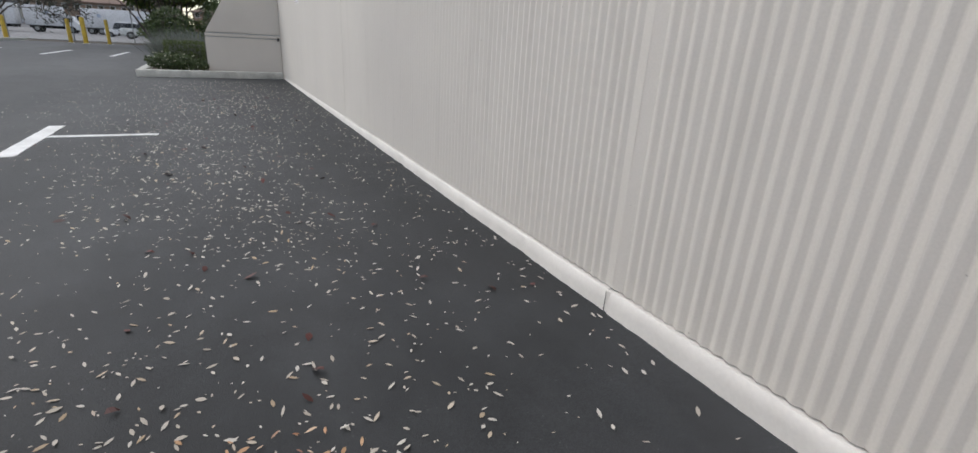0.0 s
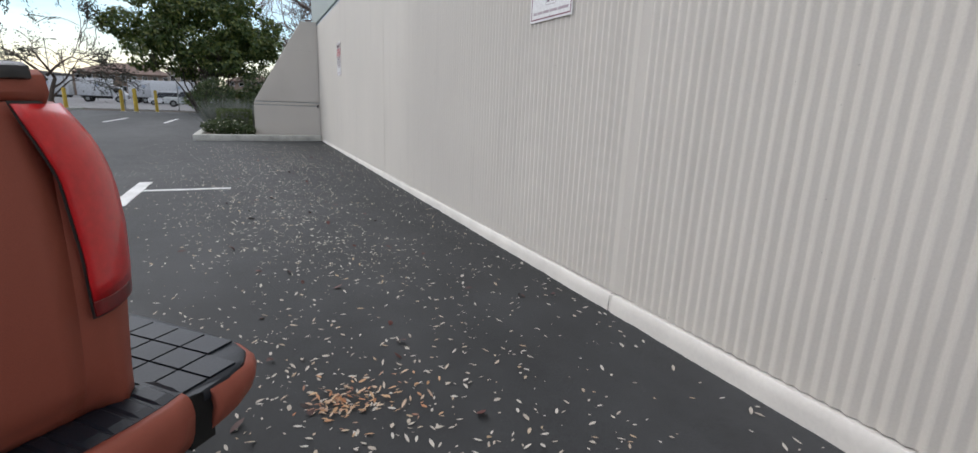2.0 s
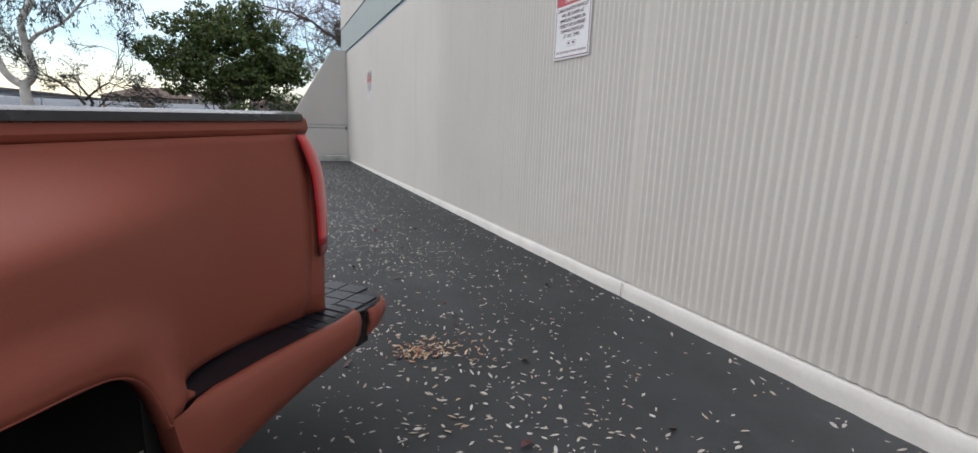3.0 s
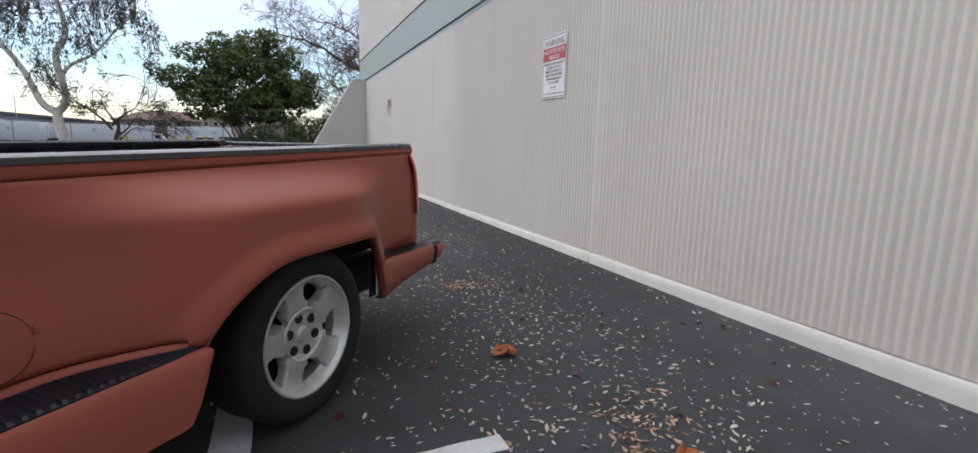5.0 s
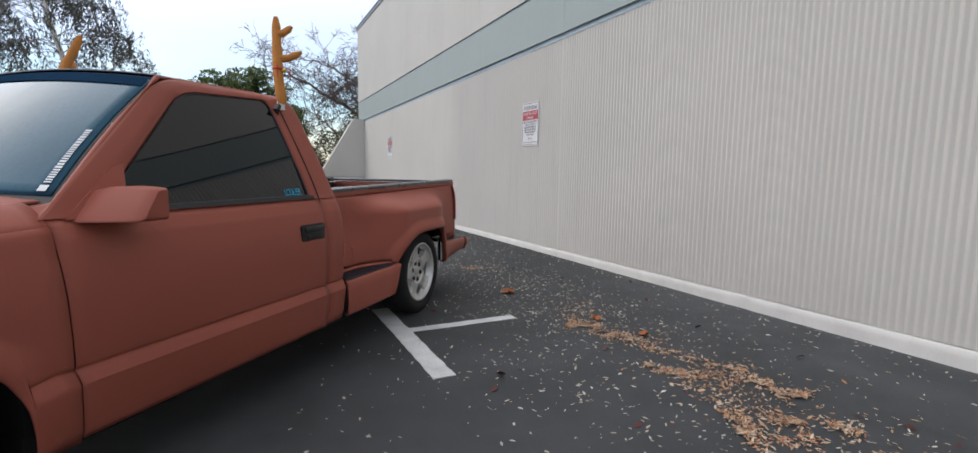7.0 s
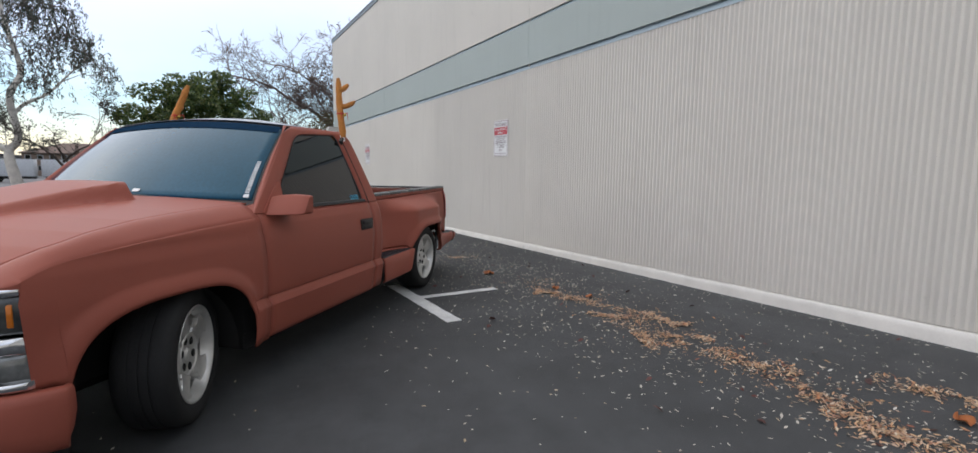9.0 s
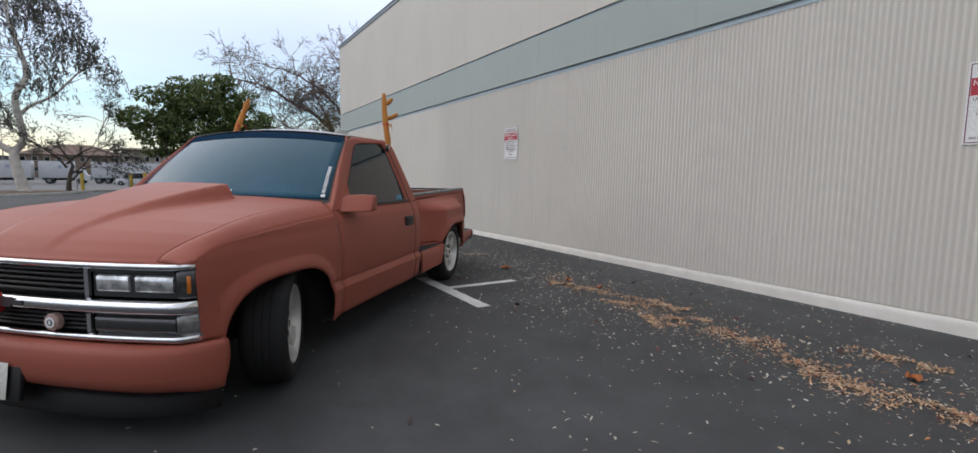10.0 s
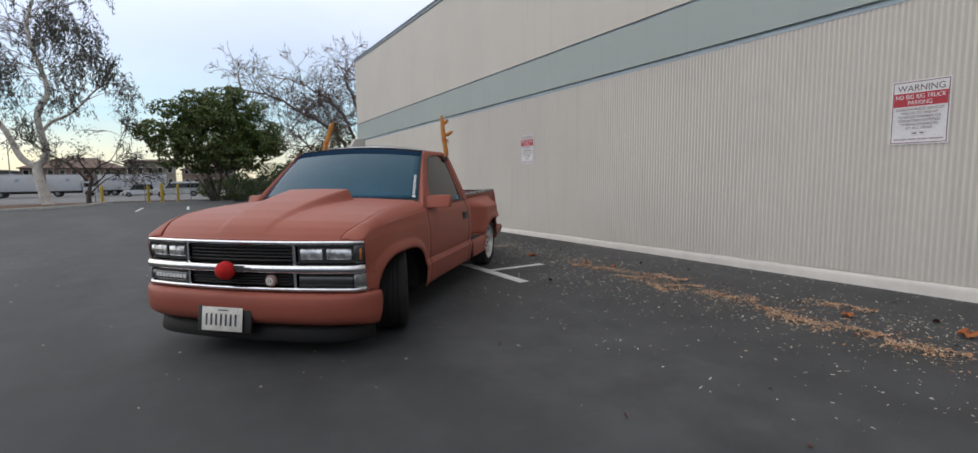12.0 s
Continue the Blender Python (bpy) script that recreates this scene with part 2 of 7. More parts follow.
ASPHALT = asphalt_mat()
WALL = wall_paint("wall_paint", (0.570, 0.537, 0.488))
BAND = wall_paint("band_paint", (0.36, 0.405, 0.39))
REVEAL = surf("reveal_paint", (0.27, 0.33, 0.37), 0.6)
COPING = surf("coping_metal", (0.115, 0.155, 0.19), 0.45, 0.2)
KERBW = surf("white_base_paint", (0.66, 0.63, 0.585), 0.6, var=0.08, scale=4, fine=70, fvar=0.03, bump=0.15)
CONCRETE = surf("kerb_concrete", (0.42, 0.42, 0.385), 0.85, var=0.2, scale=5, fine=120, fvar=0.15, bump=0.4)
LINE = surf("road_paint", (0.62, 0.625, 0.62), 0.65, var=0.16, scale=6, fine=120, fvar=0.12, bump=0.25)
SOIL = surf("soil", (0.055, 0.04, 0.028), 0.95, var=0.4, scale=9, fine=80, fvar=0.3, bump=0.8, bdist=0.01)
PAINT = surf("matt_brown_paint", (0.292, 0.081, 0.055), 0.50, var=0.05, scale=1.3, fine=900, fvar=0.10, bump=0.06, bdist=0.0006, spec=0.26, tint=(0.305, 0.086, 0.058))
SEAMC = surf("shadowed_seam", (0.035, 0.010, 0.007), 0.8, bump=0)
ROOFP = surf("dark_gloss_roof", (0.022, 0.034, 0.058), 0.34, var=0.12, coat=0.25, spec=0.6, bump=0)
BLACKP = surf("black_plastic", (0.011, 0.011, 0.012), 0.5, var=0.15, fine=400, bump=0.2)
PAD = surf("black_step_pad", (0.009, 0.0125, 0.019), 0.38, var=0.2, scale=6, fine=300, bump=0.25, spec=0.32)
# underside black, also put into gaps and holes as their shade
DARK = surf("underbody_and_gap_shade", (0.005, 0.005, 0.005), 0.85, bump=0)
RUBBER = surf("tyre_rubber", (0.017, 0.0172, 0.0175), 0.8, var=0.2, scale=5, fine=200, fvar=0.15, bump=0.2, spec=0.25)
RIMP = surf("silver_wheel_paint", (0.60, 0.595, 0.57), 0.32, 0.55, var=0.12, scale=7, fine=40, fvar=0.04, bump=0)
CHROME = surf("chrome", (0.72, 0.73, 0.75), 0.09, 1.0, var=0.06, scale=8, rvar=0.04, bump=0)
DULLCH = surf("grey_trim", (0.10, 0.105, 0.11), 0.35, 0.4, bump=0)
RAILTOP = surf("bed_rail_cap", (0.034, 0.036, 0.041), 0.27, var=0.2, scale=5, bump=0.1)
WSGLASS = surf("tinted_windscreen", (0.012, 0.056, 0.102), 0.05, var=0.25, scale=1.2, rvar=0.01, bump=0, spec=0.40)
WSGLASS.node_tree.nodes["Principled BSDF"].inputs["Specular Tint"].default_value = (0.55, 0.92, 1.0, 1)
STRIPG = surf("sun_strip", (0.013, 0.034, 0.066), 0.3, var=0.1, rvar=0.01, bump=0, spec=0.0)
SIDEGLASS = surf("black_tinted_glass", (0.006, 0.0065, 0.0065), 0.03, var=0.1, rvar=0.01, bump=0, spec=0.6)
REDLENS = surf("red_lens", (0.60, 0.012, 0.017), 0.3, var=0.1, coat=0.25, bump=0)
DKRED = surf("dark_red_lens", (0.16, 0.005, 0.006), 0.35, coat=0.1, bump=0)
LENS = surf("clear_lens", (0.46, 0.47, 0.47), 0.08, 0.6, var=0.85, scale=20, bump=0, coat=0.6)
SMOKE = surf("smoked_lens", (0.03, 0.032, 0.033), 0.12, bump=0, coat=0.5)
CORNERL = surf("grey_clear_lens", (0.20, 0.205, 0.20), 0.12, 0.5, var=0.5, scale=14, bump=0, coat=0.6)
CORNERD = surf("dim_clear_lens", (0.07, 0.072, 0.07), 0.12, 0.4, var=0.6, scale=18, bump=0, coat=0.6)
AMBER = surf("amber_lens", (0.60, 0.17, 0.015), 0.2, bump=0, coat=0.5)
PLATEW = surf("plate_white", (0.60, 0.59, 0.54), 0.45, var=0.12, scale=20, bump=0)
INK = surf("dark_ink", (0.03, 0.035, 0.05), 0.6, bump=0)
WHITEV = surf("white_vinyl", (0.75, 0.76, 0.76), 0.5, bump=0)
DAMP = surf("dull_black_plastic", (0.0065, 0.0065, 0.007), 0.65, var=0.2, fine=300, bump=0.2, spec=0.25)
BLUEV = surf("blue_vinyl", (0.03, 0.40, 0.62), 0.4, bump=0)
SIGNW = surf("sign_white", (0.68, 0.68, 0.68), 0.5, var=0.05, bump=0)
SIGNB = surf("sign_border", (0.15, 0.022, 0.055), 0.4, var=0.08, bump=0)
SIGNR = surf("sign_red", (0.42, 0.017, 0.036), 0.4, var=0.08, bump=0)
SIGNT = surf("sign_maroon_ink", (0.085, 0.022, 0.050), 0.5, bump=0)
SIGNG = surf("sign_grey_ink", (0.33, 0.27, 0.30), 0.5, bump=0)
FELT = surf("tan_plush", (0.50, 0.20, 0.045), 0.95, var=0.12, scale=14, fine=300, fvar=0.2, bump=0.6, bdist=0.004)
REDFELT = surf("red_plush", (0.50, 0.012, 0.012), 0.95, var=0.15, scale=30, fine=300, fvar=0.2, bump=0.8, bdist=0.004)
RIBBON = surf("red_ribbon", (0.5, 0.03, 0.02), 0.5, bump=0)
GOLD = surf("brass_bell", (0.6, 0.45, 0.1), 0.3, 1.0, bump=0)
BARKW = surf("pale_bark", (0.58, 0.54, 0.48), 0.8, var=0.25, scale=3, fine=30, fvar=0.2, bump=0.4, bdist=0.02)
BARKM = surf("mauve_bark", (0.15, 0.115, 0.105), 0.85, var=0.25, scale=4, bump=0)
BARKD = surf("dark_bark", (0.075, 0.06, 0.05), 0.9, var=0.3, scale=5, fine=40, fvar=0.25, bump=0.5, bdist=0.02)
TWIG = surf("bare_twigs", (0.175, 0.132, 0.118), 0.85, var=0.2, scale=3, bump=0)
FICUS = leafy("glossy_green_leaves", [(0.030, 0.056, 0.018), (0.060, 0.105, 0.028), (0.11, 0.155, 0.038), (0.20, 0.215, 0.06)], 0.42, 0.35)
GUM = leafy("gum_leaves", [(0.032, 0.046, 0.034), (0.056, 0.076, 0.058), (0.085, 0.095, 0.076), (0.105, 0.085, 0.068)], 0.55, 0.25)
BUSHG = leafy("shrub_leaves", [(0.022, 0.042, 0.014), (0.045, 0.075, 0.022), (0.085, 0.11, 0.035)], 0.55, 0.2)
HEDGEG = leafy("hedge_leaves", [(0.035, 0.058, 0.015), (0.065, 0.095, 0.022), (0.10, 0.13, 0.03)], 0.6, 0.2)
GREYG = leafy("grey_blades", [(0.09, 0.11, 0.095), (0.15, 0.165, 0.145), (0.21, 0.22, 0.19)], 0.7, 0.2)
OLIVE = leafy("dry_shrub_leaves", [(0.05, 0.045, 0.02), (0.10, 0.08, 0.035), (0.16, 0.11, 0.05), (0.06, 0.07, 0.025)], 0.7, 0.25)
PETAL = leafy("white_petals", [(0.6, 0.58, 0.45), (0.7, 0.7, 0.6)], 0.6, 0.3)
PALELEAF = leafy("pale_dry_leaves", [(0.42, 0.375, 0.31), (0.54, 0.50, 0.44), (0.61, 0.585, 0.53), (0.44, 0.33, 0.21)], 0.7, 0.1)
TANLEAF = leafy("tan_dry_leaves", [(0.50, 0.29, 0.15), (0.57, 0.39, 0.23), (0.44, 0.19, 0.085), (0.66, 0.55, 0.41), (0.24, 0.085, 0.05), (0.60, 0.46, 0.32)], 0.7, 0.1)
DARKLEAF = leafy("dark_dry_leaves", [(0.05, 0.015, 0.012), (0.10, 0.025, 0.02), (0.03, 0.015, 0.012)], 0.6, 0.05)
ORANGELEAF = leafy("orange_dry_leaves", [(0.42, 0.14, 0.04), (0.36, 0.11, 0.035)], 0.65, 0.1)
YELLOW = surf("yellow_paint", (0.50, 0.34, 0.03), 0.5, var=0.15, scale=4, bump=0.1)
GALV = surf("galvanised_steel", (0.24, 0.25, 0.25), 0.5, 0.6, bump=0)
VANW = surf("white_van_paint", (0.54, 0.55, 0.57), 0.35, var=0.04, bump=0)
SUVP = surf("silver_car_paint", (0.46, 0.48, 0.48), 0.35, 0.0, bump=0, coat=0.5)
TANWALL = surf("tan_stucco", (0.23, 0.165, 0.125), 0.9, var=0.12, scale=0.3, fine=8)
TANWALL2 = surf("cream_stucco", (0.31, 0.26, 0.205), 0.9, var=0.1, scale=0.3, fine=8)
ROOFT = surf("brown_roof", (0.16, 0.11, 0.09), 0.9, var=0.2, scale=0.5, fine=6)
GREYROOF = surf("dark_grey_roof", (0.07, 0.068, 0.075), 0.8, var=0.15, scale=0.3, fine=4)
FARWALL = surf("pale_warehouse_wall", (0.34, 0.35, 0.38), 0.8, var=0.08, scale=0.3, fine=5)


# ---------- mesh helpers ----------
def mesh_ob(name, bm, material, parent=None, label="", smooth=None, solid=0.0):
    bmesh.ops.recalc_face_normals(bm, faces=bm.faces[:])
    me = bpy.data.meshes.new(name)
    bm.to_mesh(me)
    bm.free()
    for mm in material if isinstance(material, (list, tuple)) else [material]:
        me.materials.append(mm)
    if smooth is not None:
        me.shade_smooth()
        me.set_sharp_from_angle(angle=radians(smooth))
    ob = new(name, me)
    if parent:
        ob.parent = parent
    if label:
        ob["label"] = label
    if solid:
        md = ob.modifiers.new("thickness", "SOLIDIFY")
        md.thickness, md.offset = solid, -1
    return ob


def part(name, bm, material, parent, label="", smooth=35, solid=0.0):
    return mesh_ob(name, bm, material, parent, label, smooth, solid)


def raw_ob(name, verts, faces, material, parent=None, label="", smooth=None):
    me = bpy.data.meshes.new(name)
    me.from_pydata([tuple(v) for v in verts], [], faces)
    me.materials.append(material)
    if smooth is not None:
        me.shade_smooth()
        me.set_sharp_from_angle(angle=radians(smooth))
    ob = new(name, me)
    if parent:
        ob.parent = parent
    if label:
        ob["label"] = label
    return ob


def box(bm, lo, hi, bevel=0.0, seg=2, m=None):
    r = bmesh.ops.create_cube(bm, size=1)
    vs = r["verts"]
    for v in vs:
        v.co = Vector([(lo[i] + hi[i]) / 2 + v.co[i] * (hi[i] - lo[i]) for i in range(3)])
    if bevel:
        es = list({e for v in vs for e in v.link_edges})
        out = bmesh.ops.bevel(bm, geom=es, offset=bevel, segments=seg, affect="EDGES", profile=0.5)
        vs = list({v for f in out["faces"] for v in f.verts} | {v for v in vs if v.is_valid})
    if m is not None:
        bmesh.ops.transform(bm, matrix=m, verts=vs)
    return vs


def boxbm(lo, hi, bevel=0.0, seg=2, m=None):
    bm = bmesh.new()
    box(bm, lo, hi, bevel, seg, m)
    return bm


def grid(bm, rows, close=False):
    """Faces over a table of points; rows of equal length."""
    vs = [[bm.verts.new(p) for p in row] for row in rows]
    for a, b in zip(vs, vs[1:] + (vs[:1] if close else [])):
        for i in range(len(a) - 1):
            bm.faces.new((a[i], a[i + 1], b[i + 1], b[i]))
    return vs


def gridbm(rows, close=False):
    bm = bmesh.new()
    grid(bm, rows, close)
    bmesh.ops.remove_doubles(bm, verts=bm.verts[:], dist=1e-5)
    return bm


def lathe(profile, n=40, axis="y"):
    """Turns (radius, along) points round an axis."""
    bm = bmesh.new()
    rows = []
    for k in range(n):
        a = 2 * math.pi * k / n
        c, s = math.cos(a), math.sin(a)
        if axis == "y":
            rows.append([(r * c, h, r * s) for r, h in profile])
        elif axis == "x":
            rows.append([(h, r * c, r * s) for r, h in profile])
        else:
            rows.append([(r * c, r * s, h) for r, h in profile])
    grid(bm, rows, True)
    bmesh.ops.remove_doubles(bm, verts=bm.verts[:], dist=1e-5)
    return bm


def tube(bm, pts, radii, n=8, cap=True):
    """A tapered tube along points."""
    pts = [Vector(p) for p in pts]
    rings = []
    for i, p in enumerate(pts):
        d = (pts[min(i + 1, len(pts) - 1)] - pts[max(i - 1, 0)]).normalized()
        a = d.orthogonal().normalized() if i == 0 else (rings_a - d * rings_a.dot(d)).normalized()
        rings_a = a
        b = d.cross(a)
        rings.append([bm.verts.new(p + radii[i] * (math.cos(t) * a + math.sin(t) * b)) for t in [2 * math.pi * k / n for k in range(n)]])
    for u, v in zip(rings, rings[1:]):
        for k in range(n):
            bm.faces.new((u[k], u[(k + 1) % n], v[(k + 1) % n], v[k]))
    if cap:
        bm.faces.new(rings[0][::-1])
        bm.faces.new(rings[-1])


def tubebm(pts, radii, n=8):
    bm = bmesh.new()
    tube(bm, pts, radii, n)
    return bm


def sstep(a, b, x):
    t = min(1, max(0, (x - a) / (b - a)))
    return t * t * (3 - 2 * t)


def lerp(points, x):
    """Piecewise-linear value from (x, y) pairs in rising x."""
    if x <= points[0][0]:
        return points[0][1]
    for (a, u), (b, v) in zip(points, points[1:]):
        if x <= b:
            return u + (v - u) * (x - a) / (b - a)
    return points[-1][1]


def empty(name, m=None):
    ob = new(name)
    ob.empty_display_size = 0.2
    if m is not None:
        ob.matrix_world = m
    return ob


def text_ob(name, body, size, material, parent, m, label=""):
    """Flat lettering in the built-in font, turned into a mesh."""
    cu = bpy.data.curves.new(name, "FONT")
    cu.body, cu.size, cu.align_x, cu.align_y, cu.extrude = body, size, "CENTER", "CENTER", 0.0004
    tmp = bpy.data.objects.new(name, cu)
    scene.collection.objects.link(tmp)
    me = bpy.data.meshes.new_from_object(tmp.evaluated_get(bpy.context.evaluated_depsgraph_get()))
    bpy.data.objects.remove(tmp)
    bpy.data.curves.remove(cu)
    me.name = name
    me.materials.clear()
    me.materials.append(material)
    ob = new(name, me)
    ob.parent = parent
    ob.matrix_local = m
    if label:
        ob["label"] = label
    return ob

# ---------- ground ----------
def ground_z(x, y):
    """The lot falls gently towards the planter and laps up at the wall; beyond the fence the land drops to the yards."""
    fall = lerp([(0, 0), (11.8, -0.083), (21, -0.11), (30, -0.17), (36, -0.30), (44, -0.42)], y)
    lap = 0.0062 * min(9.0, max(0.0, -y)) * (1 - sstep(0.15, 1.4, -x))
    return fall + lap - 0.63 * sstep(46, 90, y)


def build_ground():
    ys = [-400, -200, -100, -60, -30, -15, -9, -6, -4, -2, 0, 2, 4, 6, 8, 10, 11.8, 12.5, 14, 16, 18, 21, 24, 27, 30, 33, 36, 40, 44, 48, 56, 64, 72, 80, 88, 110, 160, 250, 500, 1200, 3000]
    xs = [-2500, -800, -300, -120, -60, -30, -15, -8, -4, -2.5, -1.4, -1.2, -1.0, -0.8, -0.6, -0.4, -0.15, 0, 0.4, 1, 2, 4, 8, 15, 30, 60, 120, 300, 800, 2500]
    ob = mesh_ob("ground", gridbm([[(x, y, ground_z(x, y)) for x in xs] for y in ys]), ASPHALT, smooth=30)
    tagged(ob, "dark sealed asphalt of a parking lot, worn pale in the driving lane", "ground", kind="structure")


def flat_strip(name, x0, x1, y0, y1, z=0.005):
    """A painted line with slightly ragged edges."""
    bm = bmesh.new()
    lx, ly = x1 - x0, y1 - y0
    n = max(2, int(max(lx, ly) / 0.06))
    rng = random.Random(hash((round(x0, 2), round(y0, 2))) & 0xffff)
    rows = []
    for i in range(n + 1):
        t = i / n
        j0, j1 = rng.uniform(-0.004, 0.004), rng.uniform(-0.004, 0.004)
        if ly > lx:
            rows.append([(x0 + j0, y0 + t * ly), (x1 + j1, y0 + t * ly)])
        else:
            rows.append([(x0 + t * lx, y0 + j0), (x0 + t * lx, y1 + j1)])
    rows = [[(x, y, ground_z(x, y) + z) for x, y in r] for r in rows]
    grid(bm, rows)
    r = bmesh.ops.extrude_face_region(bm, geom=bm.faces[:])
    for v in [g for g in r["geom"] if isinstance(g, bmesh.types.BMVert)]:
        v.co.z -= z - 0.0005
    ob = mesh_ob(name, bm, LINE)
    return tagged(ob, "worn white painted parking line on dark asphalt", "road marking", kind="structure")


build_ground()
for yc in (-2.2, 4.37):
    flat_strip("marking", -2.83, -2.70, yc - 0.85, yc + 0.62)
    flat_strip("marking", -2.698, -1.87, yc - 0.045, yc + 0.045)
for xc in (-8.15, -6.17, -4.42):
    flat_strip("marking", xc - 0.05, xc + 0.05, 19.3, 23.0)

# ---------- the building ----------
WALL_S, WALL_N, SEAMS = -30.0, 12.82, (-29.2, -21.9, -14.6, -7.3, 0.0, 6.9)
Z_BASE, Z_RIB, Z_BAND0, Z_BAND1, Z_TOP = 0.079, 2.80, 2.875, 3.50, 5.97
RIB_END = 4.9
def level(bm):
    """The building stands true while the lot tilts under it; the base course runs out towards the planter."""
    for v in bm.verts:
        y = v.co.y
        v.co.z += (0.013 - 0.0092 * y - (0.0030 * y if y > -9 else -0.027) * max(0.0, 1 - max(0.0, v.co.z) / 2.4)) * (1 - sstep(4.2, 5.6, v.co.z))
    return bm


wall = empty("wall_east", pose(0, 0, 0))
tagged(wall, "beige tilt-up concrete warehouse wall with ribbed lower half and grey-green band", "wall", kind="structure")


def rib_panel(y0, y1, z0, z1):
    """Ribbed face: blunt ridges 50 mm apart stand 10 mm proud of the grooves."""
    prof = []
    pitch = 0.050
    k0, k1 = math.ceil((y0 + 0.03) / pitch), math.floor((y1 - 0.03) / pitch) - 1
    prof.append((y0, 0.0))
    for k in range(k0, k1 + 1):
        o = k * pitch
        jog = 0.0012 * noise.noise((k * 3.1, 0, 0))
        prof += [(o + 0.0012, 0.0096), (o + 0.0030, 0.0091), (o + 0.0195, 0.0010 + jog), (o + 0.0225, jog), (o + 0.0275, jog), (o + 0.0305, 0.0010 + jog), (o + 0.0470, 0.0091), (o + 0.0488, 0.0096)]
    prof.append((y1, 0.0))
    prof = [(y, x * (1 - 0.97 * sstep(3.1, 4.7, y))) for y, x in prof]
    near = y1 > -9
    zs = [z0 + 0.007 + (z1 - z0 - 0.007) * i / (34 if near else 4) for i in range(35 if near else 5)]
    # the edges waver as they were broken, each rib its own way
    bm = gridbm([[(x + 0.0015 * noise.noise((y * 2.0, z * 1.3, 4.0)) + 0.0008 * noise.noise((y * 40.0, z * 9.0, 8.0)),
                   y if y in (y0, y1) else y + 0.0022 * noise.noise((y * 33.0, z * 5.0, 1.0)) + 0.0014 * noise.noise((y * 33.0, z * 16.0, 5.0)), z) for y, x in prof] for z in zs])
    # solid behind the ribs
    box(bm, (0.02, y0, z0), (0.16, y1, z1))
    return bm


edges = [WALL_S, *SEAMS, WALL_N]
for y0, y1 in zip(edges, edges[1:]):
    g = 0.002
    a, b = y0 + g, y1 - g
    # lower face, ribbed up to where the plain stretch begins
    if a < RIB_END:
        part("ribbed_panel", level(rib_panel(a, min(b, RIB_END), Z_BASE, Z_RIB)), WALL, wall, "beige ribbed concrete panel", smooth=None)
    if b > RIB_END:
        part("plain_panel", level(boxbm((-0.002, max(a, RIB_END), Z_BASE), (0.16, b, Z_RIB))), WALL, wall, "plain beige concrete panel", smooth=None)
    # sloping reveal under the band, band, reveal above, upper wall
    def ledge(z0, z1):
        return gridbm([[(-0.002, y, z0), (0.028, y, z1 - 0.012), (0.028, y, z1)] for y in (a, b)])
    part("reveal", level(ledge(Z_RIB, Z_BAND0)), REVEAL, wall, "blue-grey recessed reveal", smooth=None)
    part("band_panel", level(boxbm((-0.006, a, Z_BAND0), (0.16, b, Z_BAND1))), BAND, wall, "grey-green painted band panel", smooth=None)
    part("reveal", level(ledge(Z_BAND1, Z_BAND1 + 0.05)), REVEAL, wall, "blue-grey recessed reveal", smooth=None)
    part("upper_panel", level(boxbm((-0.002, a, Z_BAND1 + 0.05), (0.16, b, Z_TOP))), WALL, wall, "plain beige upper concrete panel", smooth=None)
    # joint sealant
    part("joint", level(boxbm((0.0008, y1 - g, 0.0), (0.1, y1 + g, Z_TOP))), WALL, wall, "painted sealed joint", smooth=None)
    # base course with a wavering foot
    rows = []
    n = max(4, int((b - a) / 0.04))
    for i in range(n + 1):
        y = a + 0.010 + (b - a - 0.020) * i / n
        w = 0.007 * noise.noise((y * 1.7, 2.0, 0)) + 0.007 * noise.noise((y * 7.0, 5.0, 0)) + 0.004 * noise.noise((y * 19.0, 3.0, 0))
        top = Z_BASE + 0.003 * noise.noise((y * 2.0, 9.0, 1))
        rows.append([(-0.023 + 1.2 * w, y, -0.06), (-0.020 + w, y, 0.03), (-0.018, y, top - 0.010), (-0.010, y, top), (0.05, y, top + 0.003)])
    part("joint_filler", level(boxbm((-0.0165, y1 - 0.011, -0.06), (0.06, y1 + 0.013, Z_BASE - 0.001), 0.003)), KERBW, wall, "pale painted filler in the base joint", smooth=None)
    part("base_course", level(gridbm(rows)), KERBW, wall, "white-painted concrete base course", smooth=40)
part("core", boxbm((0.165, WALL_S, 0), (0.30, WALL_N - 0.01, Z_TOP - 0.02)), WALL, wall, smooth=None)
coping = part("coping", boxbm((-0.024, WALL_S, Z_TOP - 0.075), (0.34, WALL_N + 0.025, Z_TOP + 0.040), 0.004), COPING, wall, "blue-grey metal coping", smooth=None)
part("drip_edge", boxbm((-0.040, WALL_S, Z_TOP + 0.022), (0.35, WALL_N + 0.040, Z_TOP + 0.052), 0.004), COPING, coping, "dark folded edge of the coping", smooth=None)
ob = mesh_ob("wall_north", boxbm((0.30, WALL_N - 0.35, 0), (14, WALL_N - 0.02, Z_TOP)), WALL)
tagged(ob, "beige concrete end wall of the warehouse", "wall", kind="structure")
